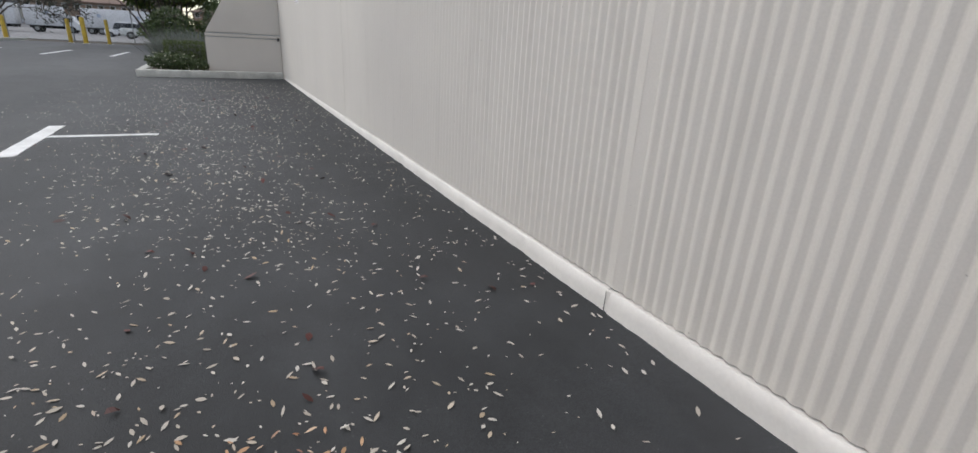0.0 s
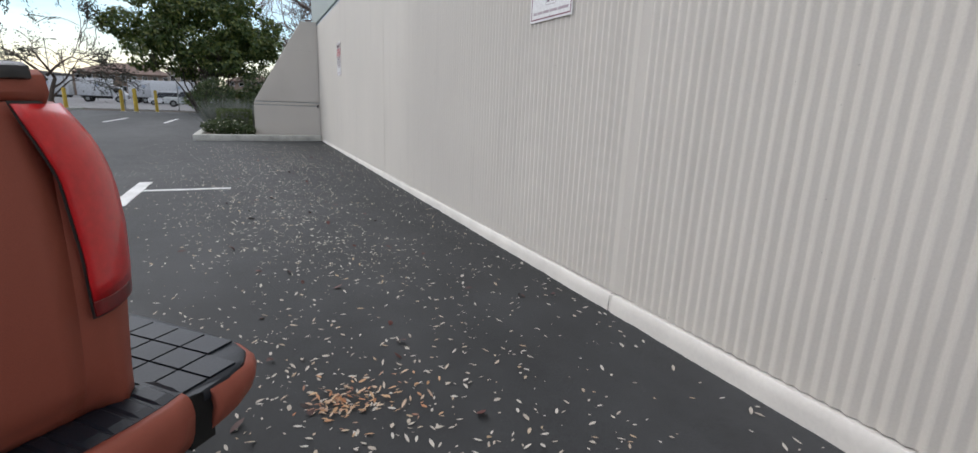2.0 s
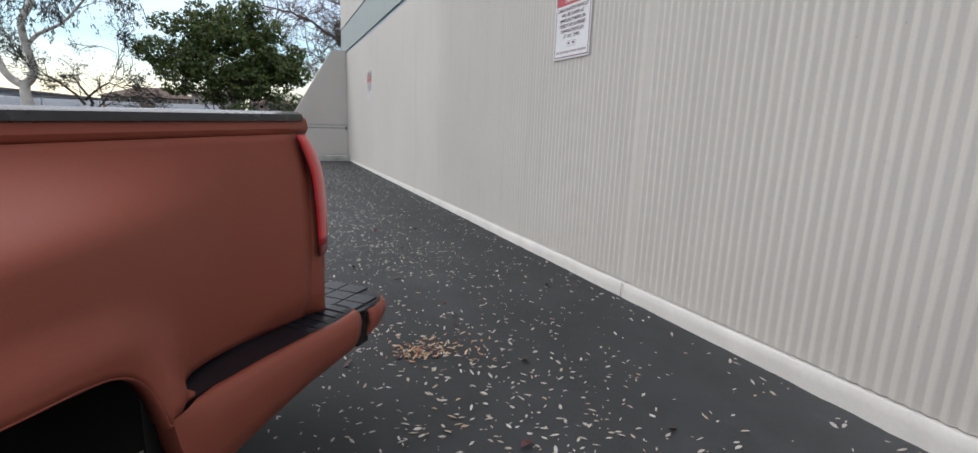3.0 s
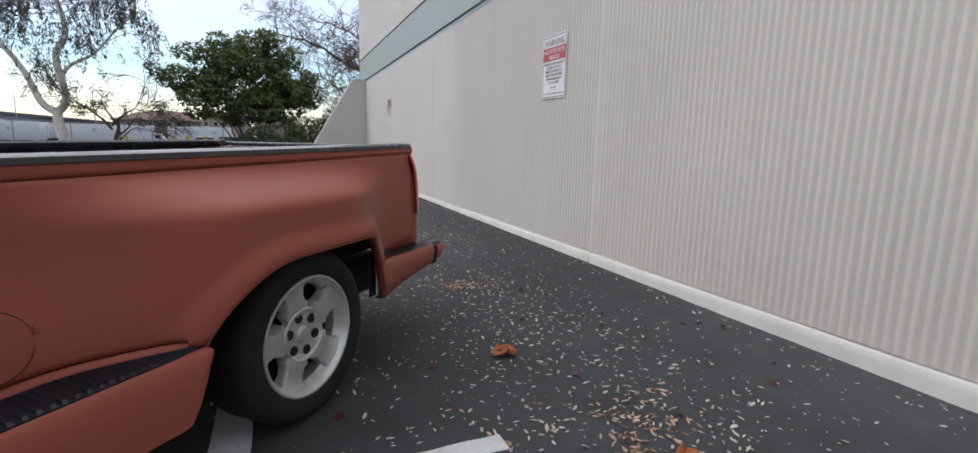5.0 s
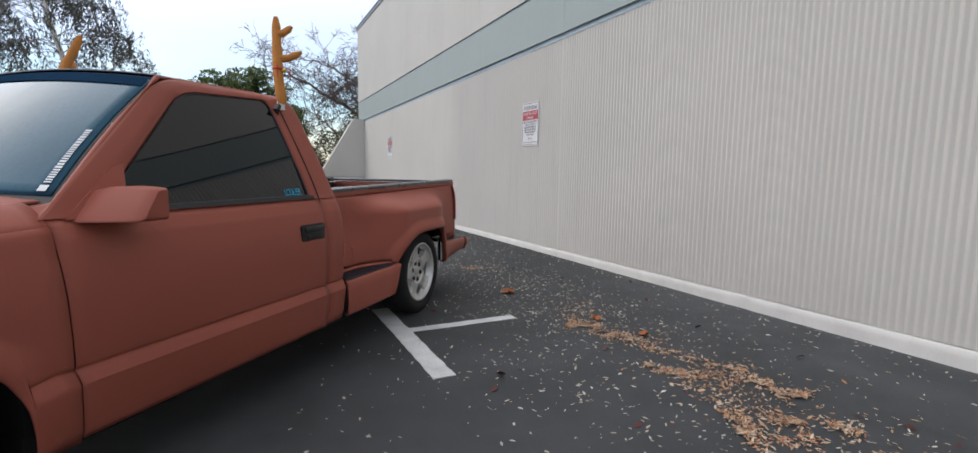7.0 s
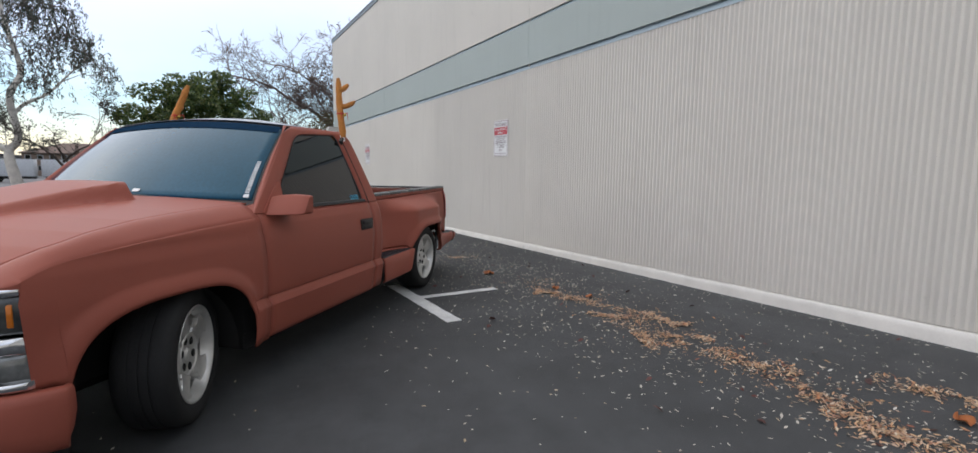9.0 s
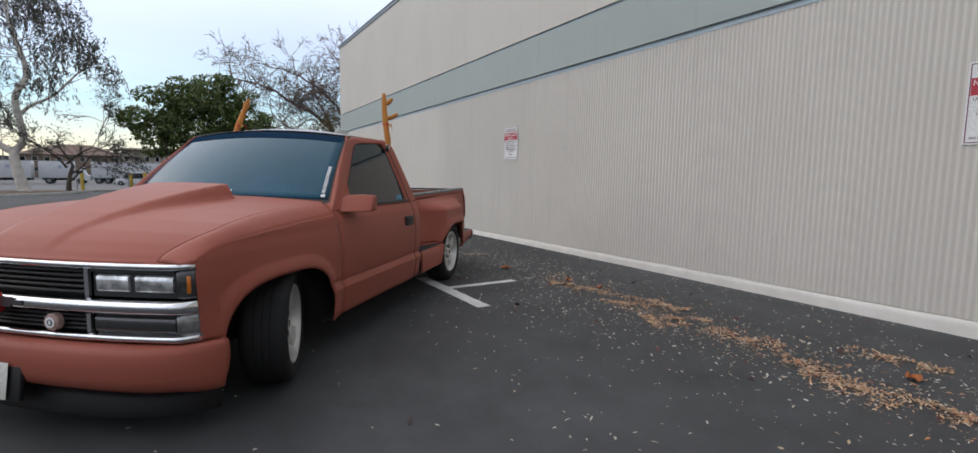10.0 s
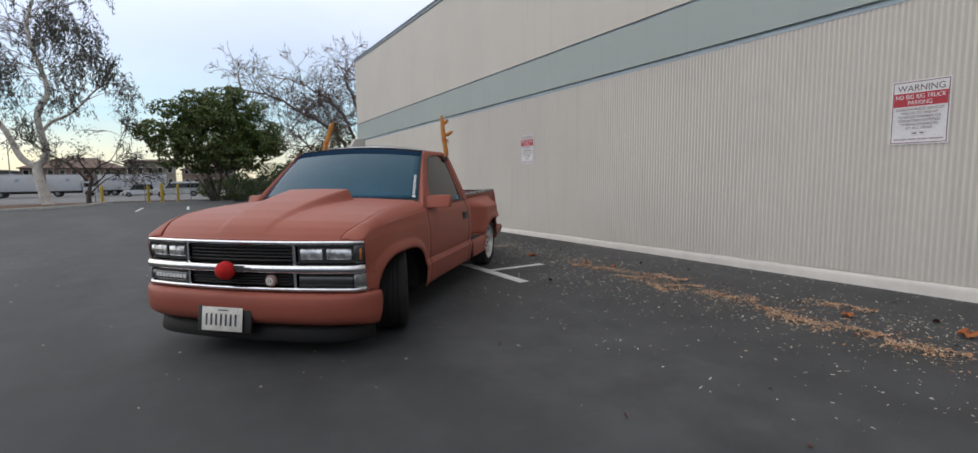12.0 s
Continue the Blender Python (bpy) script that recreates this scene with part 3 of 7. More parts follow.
ob = mesh_ob("roof", boxbm((0.30, WALL_S, Z_TOP - 0.25), (14, WALL_N - 0.36, Z_TOP - 0.12)), GREYROOF)
tagged(ob, "flat grey warehouse roof behind the parapet", "roof", kind="structure")

# unseen walls added behind the camera close the lot and cut low sky light
for name, lo, hi in (("unseen_wall_south", (-52, -28.5, 0), (-0.1, -28, 8.0)), ("unseen_wall_west", (-42.5, -27.9, 0), (-42, 4, 7.5))):
    tagged(mesh_ob(name, boxbm(lo, hi), WALL), "plain beige wall out of view, added to cut low sky light", "wall", kind="structure")

# sloping wing wall at the planter
ww = empty("wing_wall", pose(0, 0.62, -0.075))
tagged(ww, "beige concrete wing wall with a sloping top beside the planter", "wall", kind="structure")
def wing(z_cut0, z_cut1, pts, y0, y1):
    bm = bmesh.new()
    f = bm.faces.new([bm.verts.new((x, y0, z)) for x, z in pts])
    r = bmesh.ops.extrude_face_region(bm, geom=[f])
    for v in [g for g in r["geom"] if isinstance(g, bmesh.types.BMVert)]:
        v.co.y = y1
    es = bm.edges[:]
    bmesh.ops.bevel(bm, geom=es, offset=0.012, segments=2, affect="EDGES")
    return bm
part("lower_block", wing(0, 0, [(-1.545, 0), (-0.004, 0), (-0.004, 0.838), (-1.537, 0.838)], 11.25, 11.55), WALL, ww, smooth=None)
part("upper_block", wing(0, 0, [(-1.525, 0.932), (-0.004, 0.932), (-0.004, 2.86), (-0.37, 2.86)], 11.262, 11.54), WALL, ww, smooth=None)
part("string_course", boxbm((-1.535, 11.256, 0.852), (-0.004, 11.545, 0.918), 0.006), WALL, ww, smooth=None)
part("groove", boxbm((-1.50, 11.285, 0.80), (-0.004, 11.52, 0.96)), REVEAL, ww, smooth=None)
part("flashing", boxbm((-0.07, 11.250, 0.79), (-0.035, 11.256, 0.88)), BLACKP, ww, smooth=None)

# planter kerb and soil
kerb = empty("planter_kerb", pose(0, 0.75, -0.078))
tagged(kerb, "pale weathered concrete kerb round the planting bed", "kerb", kind="structure")
part("front_kerb", boxbm((-2.86, 10.72, -0.05), (-0.036, 10.88, 0.142), 0.018), CONCRETE, kerb, smooth=40)
part("side_kerb", boxbm((-2.86, 10.882, -0.05), (-2.70, 20.0, 0.142), 0.018), CONCRETE, kerb, smooth=40)
part("back_kerb", boxbm((-2.698, 19.84, -0.05), (6.0, 20.0, 0.135), 0.018), CONCRETE, kerb, smooth=40)
rows = [[(-2.7 + 0.2 * i, 11.63 + 0.28 * j, 0.010 + 0.03 * noise.noise((i * 0.6, j * 0.6, 3))) for i in range(44)] for j in range(33)]
rows = [[p for p in r if not (p[0] > -0.05 and p[1] < 13.2)] for r in rows]
bm = bmesh.new()
grid(bm, [r[:13] for r in rows])
ob = mesh_ob("planting_bed", bm, SOIL, smooth=50)
tagged(ob, "dark bare soil of the planting bed", "soil", kind="structure")

# ---------- the pickup: x forward from the rear axle, y to its left, z up ----------
TRUCK = Matrix(((-0.699, 0.715, 0, -3.115), (-0.715, -0.699, 0, -1.162), (0, 0, 1, 0), (0, 0, 0, 1)))
truck = empty("pickup_truck", TRUCK)
tagged(truck, "lowered matt brown step-side pickup truck parked askew on asphalt", "pickup truck")


def cab_y(x, z):
    """Half width of the front clip and cab below the windows."""
    y = lerp([(0.22, 0.90), (0.25, 0.918), (0.30, 0.935), (0.40, 0.950), (0.449, 0.957), (0.458, 0.953), (0.488, 0.938), (0.494, 0.930), (0.499, 0.930), (0.505, 0.937),
              (0.53, 0.941), (0.60, 0.947), (0.72, 0.951), (0.82, 0.944), (0.90, 0.925), (0.95, 0.903), (0.985, 0.882)], z)
    if x > 2.58:  # the crease fades into the front wing, the nose tapers
        plain = lerp([(0.22, 0.925), (0.45, 0.944), (0.72, 0.951), (0.82, 0.944), (0.90, 0.925), (0.985, 0.882)], z)
        y += (plain - y) * sstep(2.58, 2.78, x)
        y -= 0.055 * sstep(3.25, 3.85, x)
    return y


def shear(x, z):
    """The door's front edge leans."""
    return (z - 0.6) * 0.06 * max(0.0, 1 - abs(x - 2.52) / 0.45)


def arch(x, cx, half, z0, rise, e, back=None, be=None):
    if back and x < cx:
        half, e = back, be
    t = abs(x - cx) / half
    return None if t >= 1 else z0 + rise * (1 - t ** e) ** (1 / e)


def lip(x, z, cx, half, z0, rise, e, back=None, be=None):
    """Flare of the panel close to a wheel opening."""
    if back and x < cx:
        half, e = back, be
    if z < z0 - 0.02:
        z = z0 - 0.02
    r = ((abs(x - cx) / half) ** e + (max(0, z - z0) / rise) ** e) ** (1 / e)
    return 0.024 * (1 - sstep(1.05, 1.21, r))


FA, RA = (3.115, 0.462, 0.25, 0.410, 3.1), (0.085, 0.425, 0.26, 0.412, 2.5, 0.56, 5.5)


def columns(x0, x1, n, a=None):
    """Column positions with extra ones where an arch steepens."""
    xs = [x0 + (x1 - x0) * i / n for i in range(n + 1)]
    if a:
        bk = a[5] if len(a) > 5 else a[1]
        xs = [x for x in xs if x > a[0] + a[1] + 0.004 or x < a[0] - bk - 0.004]
        xs += [a[0] + (a[1] if k < 20 else bk) * math.cos(math.pi * k / 40) * 0.9999 for k in range(41)]
        xs += [a[0] - bk * 1.003, a[0] + a[1] * 1.003]
        xs = [x for x in xs if min(x0, x1) - 1e-6 <= x <= max(x0, x1) + 1e-6]
    return sorted(xs)


HOODZ = [(2.45, 1.018), (2.7, 1.012), (2.95, 1.001), (3.2, 0.982), (3.4, 0.952), (3.55, 0.913), (3.64, 0.876), (3.70, 0.839), (3.735, 0.806)]
CREASE = [(2.50, 0.944), (3.00, 0.918), (3.25, 0.900), (3.42, 0.884), (3.52, 0.871), (3.59, 0.855), (3.64, 0.837), (3.69, 0.814), (3.73, 0.802)]


def seam_y(x):
    return lerp([(2.5, 0.797), (3.0, 0.812), (3.40, 0.830), (3.50, 0.828), (3.573, 0.810), (3.64, 0.782), (3.69, 0.760), (3.74, 0.745)], x)


FRAC = [(z - 0.25) / 0.694 for z in (0.25, 0.30, 0.36, 0.41, 0.435, 0.449, 0.458, 0.472, 0.488, 0.494, 0.499, 0.505, 0.515, 0.53, 0.56, 0.60, 0.64, 0.68, 0.72, 0.76, 0.80, 0.84, 0.87, 0.90, 0.925, 0.944)]


def tip_y(x):
    """The wing turns in to meet the bow of the nose."""
    return lerp([(3.60, 1.0), (3.655, 0.918), (3.68, 0.902), (3.694, 0.890), (3.710, 0.874), (3.73, 0.852)], x)


def front_wing(s):
    rows = []
    for x in columns(2.523, 3.668, 22, FA) + [3.672, 3.682, 3.692, 3.702, 3.714, 3.728]:
        zb = arch(x, *FA)
        zb = (0.25 if x < 3 else 0.42) if zb is None else max(zb, 0.25 if x < 3 else 0.30)
        if x > FA[0] and zb < 0.44 and x > FA[0] + FA[1]:
            zb = 0.44 if x < 3.67 else 0.788
        zh, zs, yh = lerp(HOODZ, x), lerp(CREASE, x), seam_y(x)
        row = []
        for fr in FRAC:
            z = zb + (zs - zb) * fr
            full = 0.012 * sstep(0.86, 0.94, z)
            lean = (z - 0.46) * 0.08 * sstep(3.56, 3.66, x) * (1 - sstep(0.74, 0.82, z)) if x < 3.67 else 0.0
            row.append((x + shear(x, z) + lean, s * min(tip_y(x), cab_y(x, z) + full + lip(x, z, *FA)), z))
        y0 = min(tip_y(x), cab_y(x, zs) + 0.012 * sstep(0.86, 0.94, zs))
        d = 1 - 0.9 * sstep(3.25, 3.60, x)
        row.append((x + shear(x, zs), s * (y0 - 0.006 * d), zs + 0.003 * d))
        row.append((x + shear(x, zs), s * (y0 - 0.007 * d), zs + 0.008 * d))
        for k in range(1, 9):
            t = k / 8
            row.append((x + shear(x, zs), s * (y0 - 0.007 * d + (yh - y0 + 0.007 * d) * t), zs + 0.008 * d + (zh - zs - 0.008 * d) * (1 - (1 - t) ** (2.6 - 0.9 * d))))
        rows.append(row)
    return gridbm(rows)


def hood_bm():
    rows = []
    n, mm = 130, 110
    for i in range(n + 1):
        u = i / n
        row = []
        for j in range(mm + 1):
            v = -1 + 2 * j / mm
            xr, xf = 2.575 - 0.105 * v * v, 3.815 - 0.085 * abs(v) ** 2.2
            x = xr + (xf - xr) * u
            y = (seam_y(2.47 + 1.27 * u) - 0.005) * v
            z = lerp(HOODZ, 2.47 + (3.74 - 2.47) * u) + 0.034 * (1 - v * v) * (1 - 0.6 * u) * (1 - 0.8 * sstep(0.88, 1.0, u))
            w = 0.335 - 0.15 * u
            side = 1 - sstep(w - 0.030, w + 0.030, abs(y))
            hump = 0.012 + 0.088 * (1 - sstep(0.0, 0.92, u)) if u < 0.93 else 0.012 * (1 - sstep(0.93, 1.0, u))
            cut = sstep(2.742, 2.775, x)
            z += hump * side * cut
            row.append((x, y, z))
        rows.append(row)
    return gridbm(rows)


def door_bm(s):
    rows = []
    for x in columns(1.262, 2.517, 30):
        rows.append([(x + shear(x, z), s * cab_y(x, z), z) for z in
                     [0.262, 0.28, 0.31, 0.36, 0.41, 0.435, 0.449, 0.458, 0.472, 0.488, 0.494, 0.499, 0.505, 0.515, 0.53, 0.58, 0.65, 0.72, 0.79, 0.85, 0.89, 0.90, 0.907, 0.914, 0.922, 0.94, 0.965]])
    return gridbm(rows)


def corner_bm(s):
    rows = []
    for x in (1.098, 1.104, 1.118, 1.138, 1.155, 1.18, 1.21, 1.257):
        rows.append([(x, s * (cab_y(x, z) - 0.014 * (1 - sstep(1.085, 1.13, x))), z) for z in
                     [0.27, 0.31, 0.36, 0.41, 0.435, 0.449, 0.458, 0.472, 0.488, 0.494, 0.499, 0.505, 0.515, 0.53, 0.65, 0.79, 0.85, 0.89, 0.90, 0.907, 0.914, 0.922, 0.94, 0.975]])
    return gridbm(rows)


def glass_y(z):
    """Half width of the cab above the belt line."""
    return lerp([(0.96, 0.893), (0.985, 0.880), (1.10, 0.842), (1.30, 0.765), (1.44, 0.708), (1.485, 0.682), (1.515, 0.640)], z)


def rounded(pts, radii, n=6, m=8):
    """A closed outline with rounded corners, the same count of points for every outline of as many corners."""
    out = []
    c = len(pts)
    for i, p in enumerate(pts):
        p, a, b = Vector(p), Vector(pts[i - 1]), Vector(pts[(i + 1) % c])
        p0, p1 = p + (a - p).normalized() * radii[i], p + (b - p).normalized() * radii[i]
        for k in range(n + 1):
            t = k / n
            out.append((1 - t) ** 2 * p0 + 2 * t * (1 - t) * p + t * t * p1)
        q0 = b + (p - b).normalized() * radii[(i + 1) % c]
        for k in range(1, m):
            out.append(p1.lerp(q0, k / m))
    return out


WIN_IN = rounded([(2.375, 0.985), (1.905, 1.440), (1.395, 1.472), (1.318, 0.972)], [0.02, 0.09, 0.05, 0.03])
WIN_OUT = rounded([(2.562, 0.966), (1.992, 1.490), (1.225, 1.512), (1.112, 0.968)], [0.01, 0.12, 0.10, 0.01])


def side_frame(s):
    bm = bmesh.new()
    loops = []
    for f, dy in ((0.0, -0.006), (0.12, 0.004), (0.5, 0.009), (0.9, 0.009), (1.0, 0.008)):
        loops.append([Vector((a.x + (b.x - a.x) * f, s * (glass_y(a.y + (b.y - a.y) * f) + dy), a.y + (b.y - a.y) * f)) for a, b in zip(WIN_IN, WIN_OUT)])
    vs = [[bm.verts.new(p) for p in lp] for lp in loops]
    for a, b in zip(vs, vs[1:]):
        for i in range(len(a)):
            bm.faces.new((a[i], a[(i + 1) % len(a)], b[(i + 1) % len(a)], b[i]))
    return bm


def pane_y(z):
    """Side glass bows evenly from the belt line to the roof."""
    return 0.882 - 0.29 * (z - 0.96) - 0.17 * (z - 0.96) ** 2


def glass_pane(s):
    c = Vector((1.75, 1.21))
    bm = bmesh.new()
    rings = []
    for f in (1.0, 0.85, 0.7, 0.55, 0.4, 0.25, 0.1):
        ring = [(c.x + (p.x - c.x) * f, c.y + (p.y - c.y) * f) for p in WIN_IN]
        rings.append([bm.verts.new((x, s * (pane_y(z) - 0.004 * ((x - 1.8) / 0.5) ** 2), z)) for x, z in ring])
    for a, b in zip(rings, rings[1:]):
        for i in range(len(a)):
            bm.faces.new((a[i], a[(i + 1) % len(a)], b[(i + 1) % len(a)], b[i]))
    bm.faces.new(rings[-1])
    return bm


def window_seal(s):
    bm = bmesh.new()
    c = Vector((1.75, 1.21))
    loops = []
    for f, dy in ((1.003, -0.005), (0.998, 0.0005), (0.988, 0.0005), (0.982, -0.006)):
        loops.append([bm.verts.new((c.x + (p.x - c.x) * f, s * (glass_y(c.y + (p.y - c.y) * f) + dy), c.y + (p.y - c.y) * f)) for p in WIN_IN])
    for a, b in zip(loops, loops[1:]):
        for i in range(len(a)):
            bm.faces.new((a[i], a[(i + 1) % len(a)], b[(i + 1) % len(a)], b[i]))
    return bm


def screen_point(u, v):
    """Windscreen: u across -1..1, v from the cowl up to the roof."""
    y = u * (0.828 + (0.690 - 0.828) * v)
    xb, xt = 2.605 - 0.125 * u * u, 2.030 - 0.045 * u * u
    zb, zt = 1.018 + 0.012 * (1 - u * u), 1.492 + 0.042 * (1 - u * u)
    return (xb + (xt - xb) * v + 0.015 * math.sin(math.pi * v), y, zb + (zt - zb) * v + 0.012 * math.sin(math.pi * v))


def screen_bm(u0, u1, v0, v1, lift=0.0, n=24, m=14):
    rows = []
    for j in range(m + 1):
        v = v0 + (v1 - v0) * j / m
        rows.append([tuple(Vector(screen_point(u0 + (u1 - u0) * i / n, v)) + Vector((0.65, 0, 0.76)) * lift) for i in range(n + 1)])
    return gridbm(rows)


def roof_bm():
    rows = []
    for i in range(25):
        u = i / 24
        row = []
        for j in range(33):
            v = -1 + 2 * j / 32
            x = (2.035 - 0.045 * v * v) + (1.235 - (2.035 - 0.045 * v * v)) * u
            y = v * (0.680 - 0.030 * u)
            z = 1.497 + 0.064 * (1 - abs(v) ** 2.4) * (0.62 + 0.38 * math.sin(math.pi * min(1, u * 1.4 + 0.1)) ** 0.5) + 0.010 * u - 0.03 * sstep(0.9, 1.0, u)
            lip_z = 1.497 + 0.041 * (1 - v * v)
            row.append((x, y, lip_z + (z - lip_z) * sstep(0.0, 0.22, u)))
        rows.append(row)
    return gridbm(rows)


def rail_bm(s):
    """Painted pillar face that turns from the door frame to the windscreen edge."""
    rows = []
    rows.append([(2.590 + 0.012 * j / 6, s * (0.895 - 0.070 * j / 6), 0.935 + 0.062 * j / 6) for j in range(7)])
    for k in range(13):
        t = k / 12
        z = 0.965 + (1.485 - 0.965) * t
        a = Vector((2.556 + (1.998 - 2.556) * t, glass_y(z) + 0.0075, z))
        b = Vector(screen_point(1.0, 0.0 + 1.0 * t)) + Vector((-0.004, 0.0, -0.004))
        row = []
        for j in range(7):
            f = j / 6
            p = a.lerp(b, f) + Vector((0.55, 0.60, 0.45)) * 0.011 * math.sin(math.pi * f)
            row.append((p.x, s * p.y, p.z))
        rows.append(row)
    return gridbm(rows)


def drip_bm(s):
    path = [(2.00, 0.682, 1.484), (1.93, 0.674, 1.492), (1.70, 0.668, 1.498), (1.45, 0.660, 1.502), (1.28, 0.650, 1.498), (1.235, 0.64, 1.485)]
    return tubebm([(x, s * y, z) for x, y, z in path], [0.003, 0.005, 0.006, 0.006, 0.005, 0.004], 8)


def cab_back():
    rows = []
    for z, x in ((0.30, 1.132), (0.55, 1.132), (0.80, 1.131), (0.97, 1.131), (1.02, 1.138), (1.20, 1.165), (1.40, 1.205), (1.47, 1.225), (1.51, 1.255)):
        w = cab_y(1.2, z) - 0.02 if z < 0.975 else glass_y(z) - 0.012
        rows.append([(x - 0.01 * (1 - (k / 6) ** 2), w * k / 6, z) for k in range(-6, 7)])
    return gridbm(rows)


# body shell
part("body", boxbm((1.20, -0.86, 0.30), (2.62, 0.86, 0.94), 0.02), DARK, truck, "dark inner shell of the cab")
part("engine_bay", boxbm((2.63, -0.66, 0.30), (3.60, 0.66, 0.80), 0.02), DARK, truck)
part("chassis", boxbm((-1.0, -0.50, 0.20), (3.55, 0.50, 0.42), 0.02), DARK, truck, "black ladder chassis")
# two low boxes added to deepen the shade under the truck
part("floor_shade_pan", boxbm((0.50, -0.85, 0.215), (2.62, 0.85, 0.31), 0.01), DARK, truck, "black underside of the cab, added to deepen the shade below")
part("nose_shade_block", boxbm((3.42, -0.62, 0.135), (3.74, 0.62, 0.30), 0.02), DARK, truck, "black box added behind the air dam to deepen the shade")
part("cab_back_panel", cab_back(), PAINT, truck, solid=0.01)
part("rear_screen", boxbm((1.135, -0.52, 1.08), (1.175, 0.52, 1.38), 0.01, m=pose(0, 0, 0)), SIDEGLASS, truck, "dark tinted rear screen")
part("hood", hood_bm(), PAINT, truck, "matt brown cowl-induction hood with a raised scoop", 40, 0.012)
for s, side in ((1, "left"), (-1, "right")):
    part("fender", front_wing(s), PAINT, truck, smooth=48, solid=0.008)
    door = part("door", door_bm(s), PAINT, truck, "matt brown cab door with a creased sill", 28, 0.010)
    # handle in its black cup
    bm = bmesh.new()
    box(bm, (1.288, 0.938, 0.758), (1.470, 0.953, 0.843), 0.012)
    part("handle_cup", bm if s > 0 else (bmesh.ops.scale(bm, vec=(1, -1, 1), verts=bm.verts[:]), bm)[1], BLACKP, door, "black recessed handle surround")
    bm = bmesh.new()
    box(bm, (1.312, 0.950, 0.804), (1.452, 0.964, 0.834), 0.006)
    box(bm, (1.405, 0.952, 0.768), (1.430, 0.957, 0.790), 0.004)
    part("handle", bm if s > 0 else (bmesh.ops.scale(bm, vec=(1, -1, 1), verts=bm.verts[:]), bm)[1], BLACKP, door, "black paddle handle")
    # joint that runs up from the door's edge through the window frame
    seam = [(1.258, 0.955), (1.266, 1.04), (1.284, 1.15), (1.302, 1.25), (1.322, 1.36), (1.334, 1.43)]
    part("frame_joint", gridbm([[(x + dx, s * (glass_y(z) + dy), z) for x, z in seam] for dx, dy in ((-0.003, 0.006), (-0.002, 0.0115), (0.002, 0.0115), (0.003, 0.006))]), BLACKP, truck, "dark joint in the window frame", None)
    part("cab_corner", corner_bm(s), PAINT, truck, smooth=28, solid=0.008)
    frame_ob = part("window_frame", side_frame(s), PAINT, truck, "matt brown window frame", 45, 0.012)
    part("pane", glass_pane(s), SIDEGLASS, frame_ob, "black tinted side glass", 60)
    part("seal", window_seal(s), BLACKP, frame_ob, "black rubber window seal", 60)
    part("pillar", rail_bm(s), PAINT, truck, smooth=60, solid=0.006)
    part("roof_rail", drip_bm(s), PAINT, truck, smooth=60)
    # door mirror: wedge-shaped painted shell on a triangular foot
    sec = []
    for t, x0, x1, xt, z0, z1, r in ((0.872, 2.300, 2.480, 2.375, 0.952, 1.050, 0.010), (0.92, 2.292, 2.468, 2.362, 0.950, 1.061, 0.011), (0.98, 2.286, 2.440, 2.346, 0.950, 1.064, 0.012), (1.05, 2.284, 2.404, 2.330, 0.951, 1.062, 0.012), (1.078, 2.285, 2.386, 2.326, 0.954, 1.059, 0.011), (1.086, 2.290, 2.374, 2.322, 0.962, 1.052, 0.009)):
        sec.append([(p.x, s * t, p.y) for p in rounded([(x0, z0), (x1, z0), (xt, z1), (x0, z1)], [r] * 4, 4, 2)])
    bm = gridbm([r + r[:1] for r in sec])
    bmesh.ops.holes_fill(bm, edges=[e for e in bm.edges if e.is_boundary])
    mirror = part("mirror", bm, PAINT, truck, "matt brown door mirror shell", 40)
    bm = bmesh.new()
    f = bm.faces.new([bm.verts.new((x, s * (glass_y(z) + 0.012), z)) for x, z in ((2.490, 0.962), (2.295, 0.962), (2.255, 1.135), (2.300, 1.125))])
    r = bmesh.ops.extrude_face_region(bm, geom=[f])
    for v in [q for q in r["geom"] if isinstance(q, bmesh.types.BMVert)]:
        v.co.y -= s * 0.04
    part("foot", bm, PAINT, mirror)
    part("mirror_glass", boxbm((2.2805, min(s * 0.95, s * 1.06), 0.972), (2.286, max(s * 0.95, s * 1.06), 1.046), 0.002), CHROME, mirror, "mirror glass")
    part("clip", boxbm((2.268, min(s * 0.925, s * 0.95), 0.955), (2.300, max(s * 0.925, s * 0.95), 0.985), 0.006), BLACKP, mirror)
for s in (1, -1):
    part("belt_seal", gridbm([[(x, s * (glass_y(z) + dy), z) for x in (1.300, 1.6, 1.9, 2.29)] for z, dy in ((0.966, 0.0), (0.970, 0.012), (0.986, 0.012), (0.990, -0.004))]), BLACKP, truck, "black belt-line seal", 40)
part("windscreen", screen_bm(-0.985, 0.985, 0.03, 0.97), WSGLASS, truck, "blue-tinted windscreen reflecting the sky", 60, 0.006)
part("sun_strip", screen_bm(-0.975, 0.975, 0.875, 0.965, 0.004), STRIPG, truck, "dark purple shade strip along the top of the windscreen", 60)
part("screen_seal", screen_bm(-1.0, 1.0, -0.02, 0.985, -0.004), BLACKP, truck, "black windscreen surround", 60)
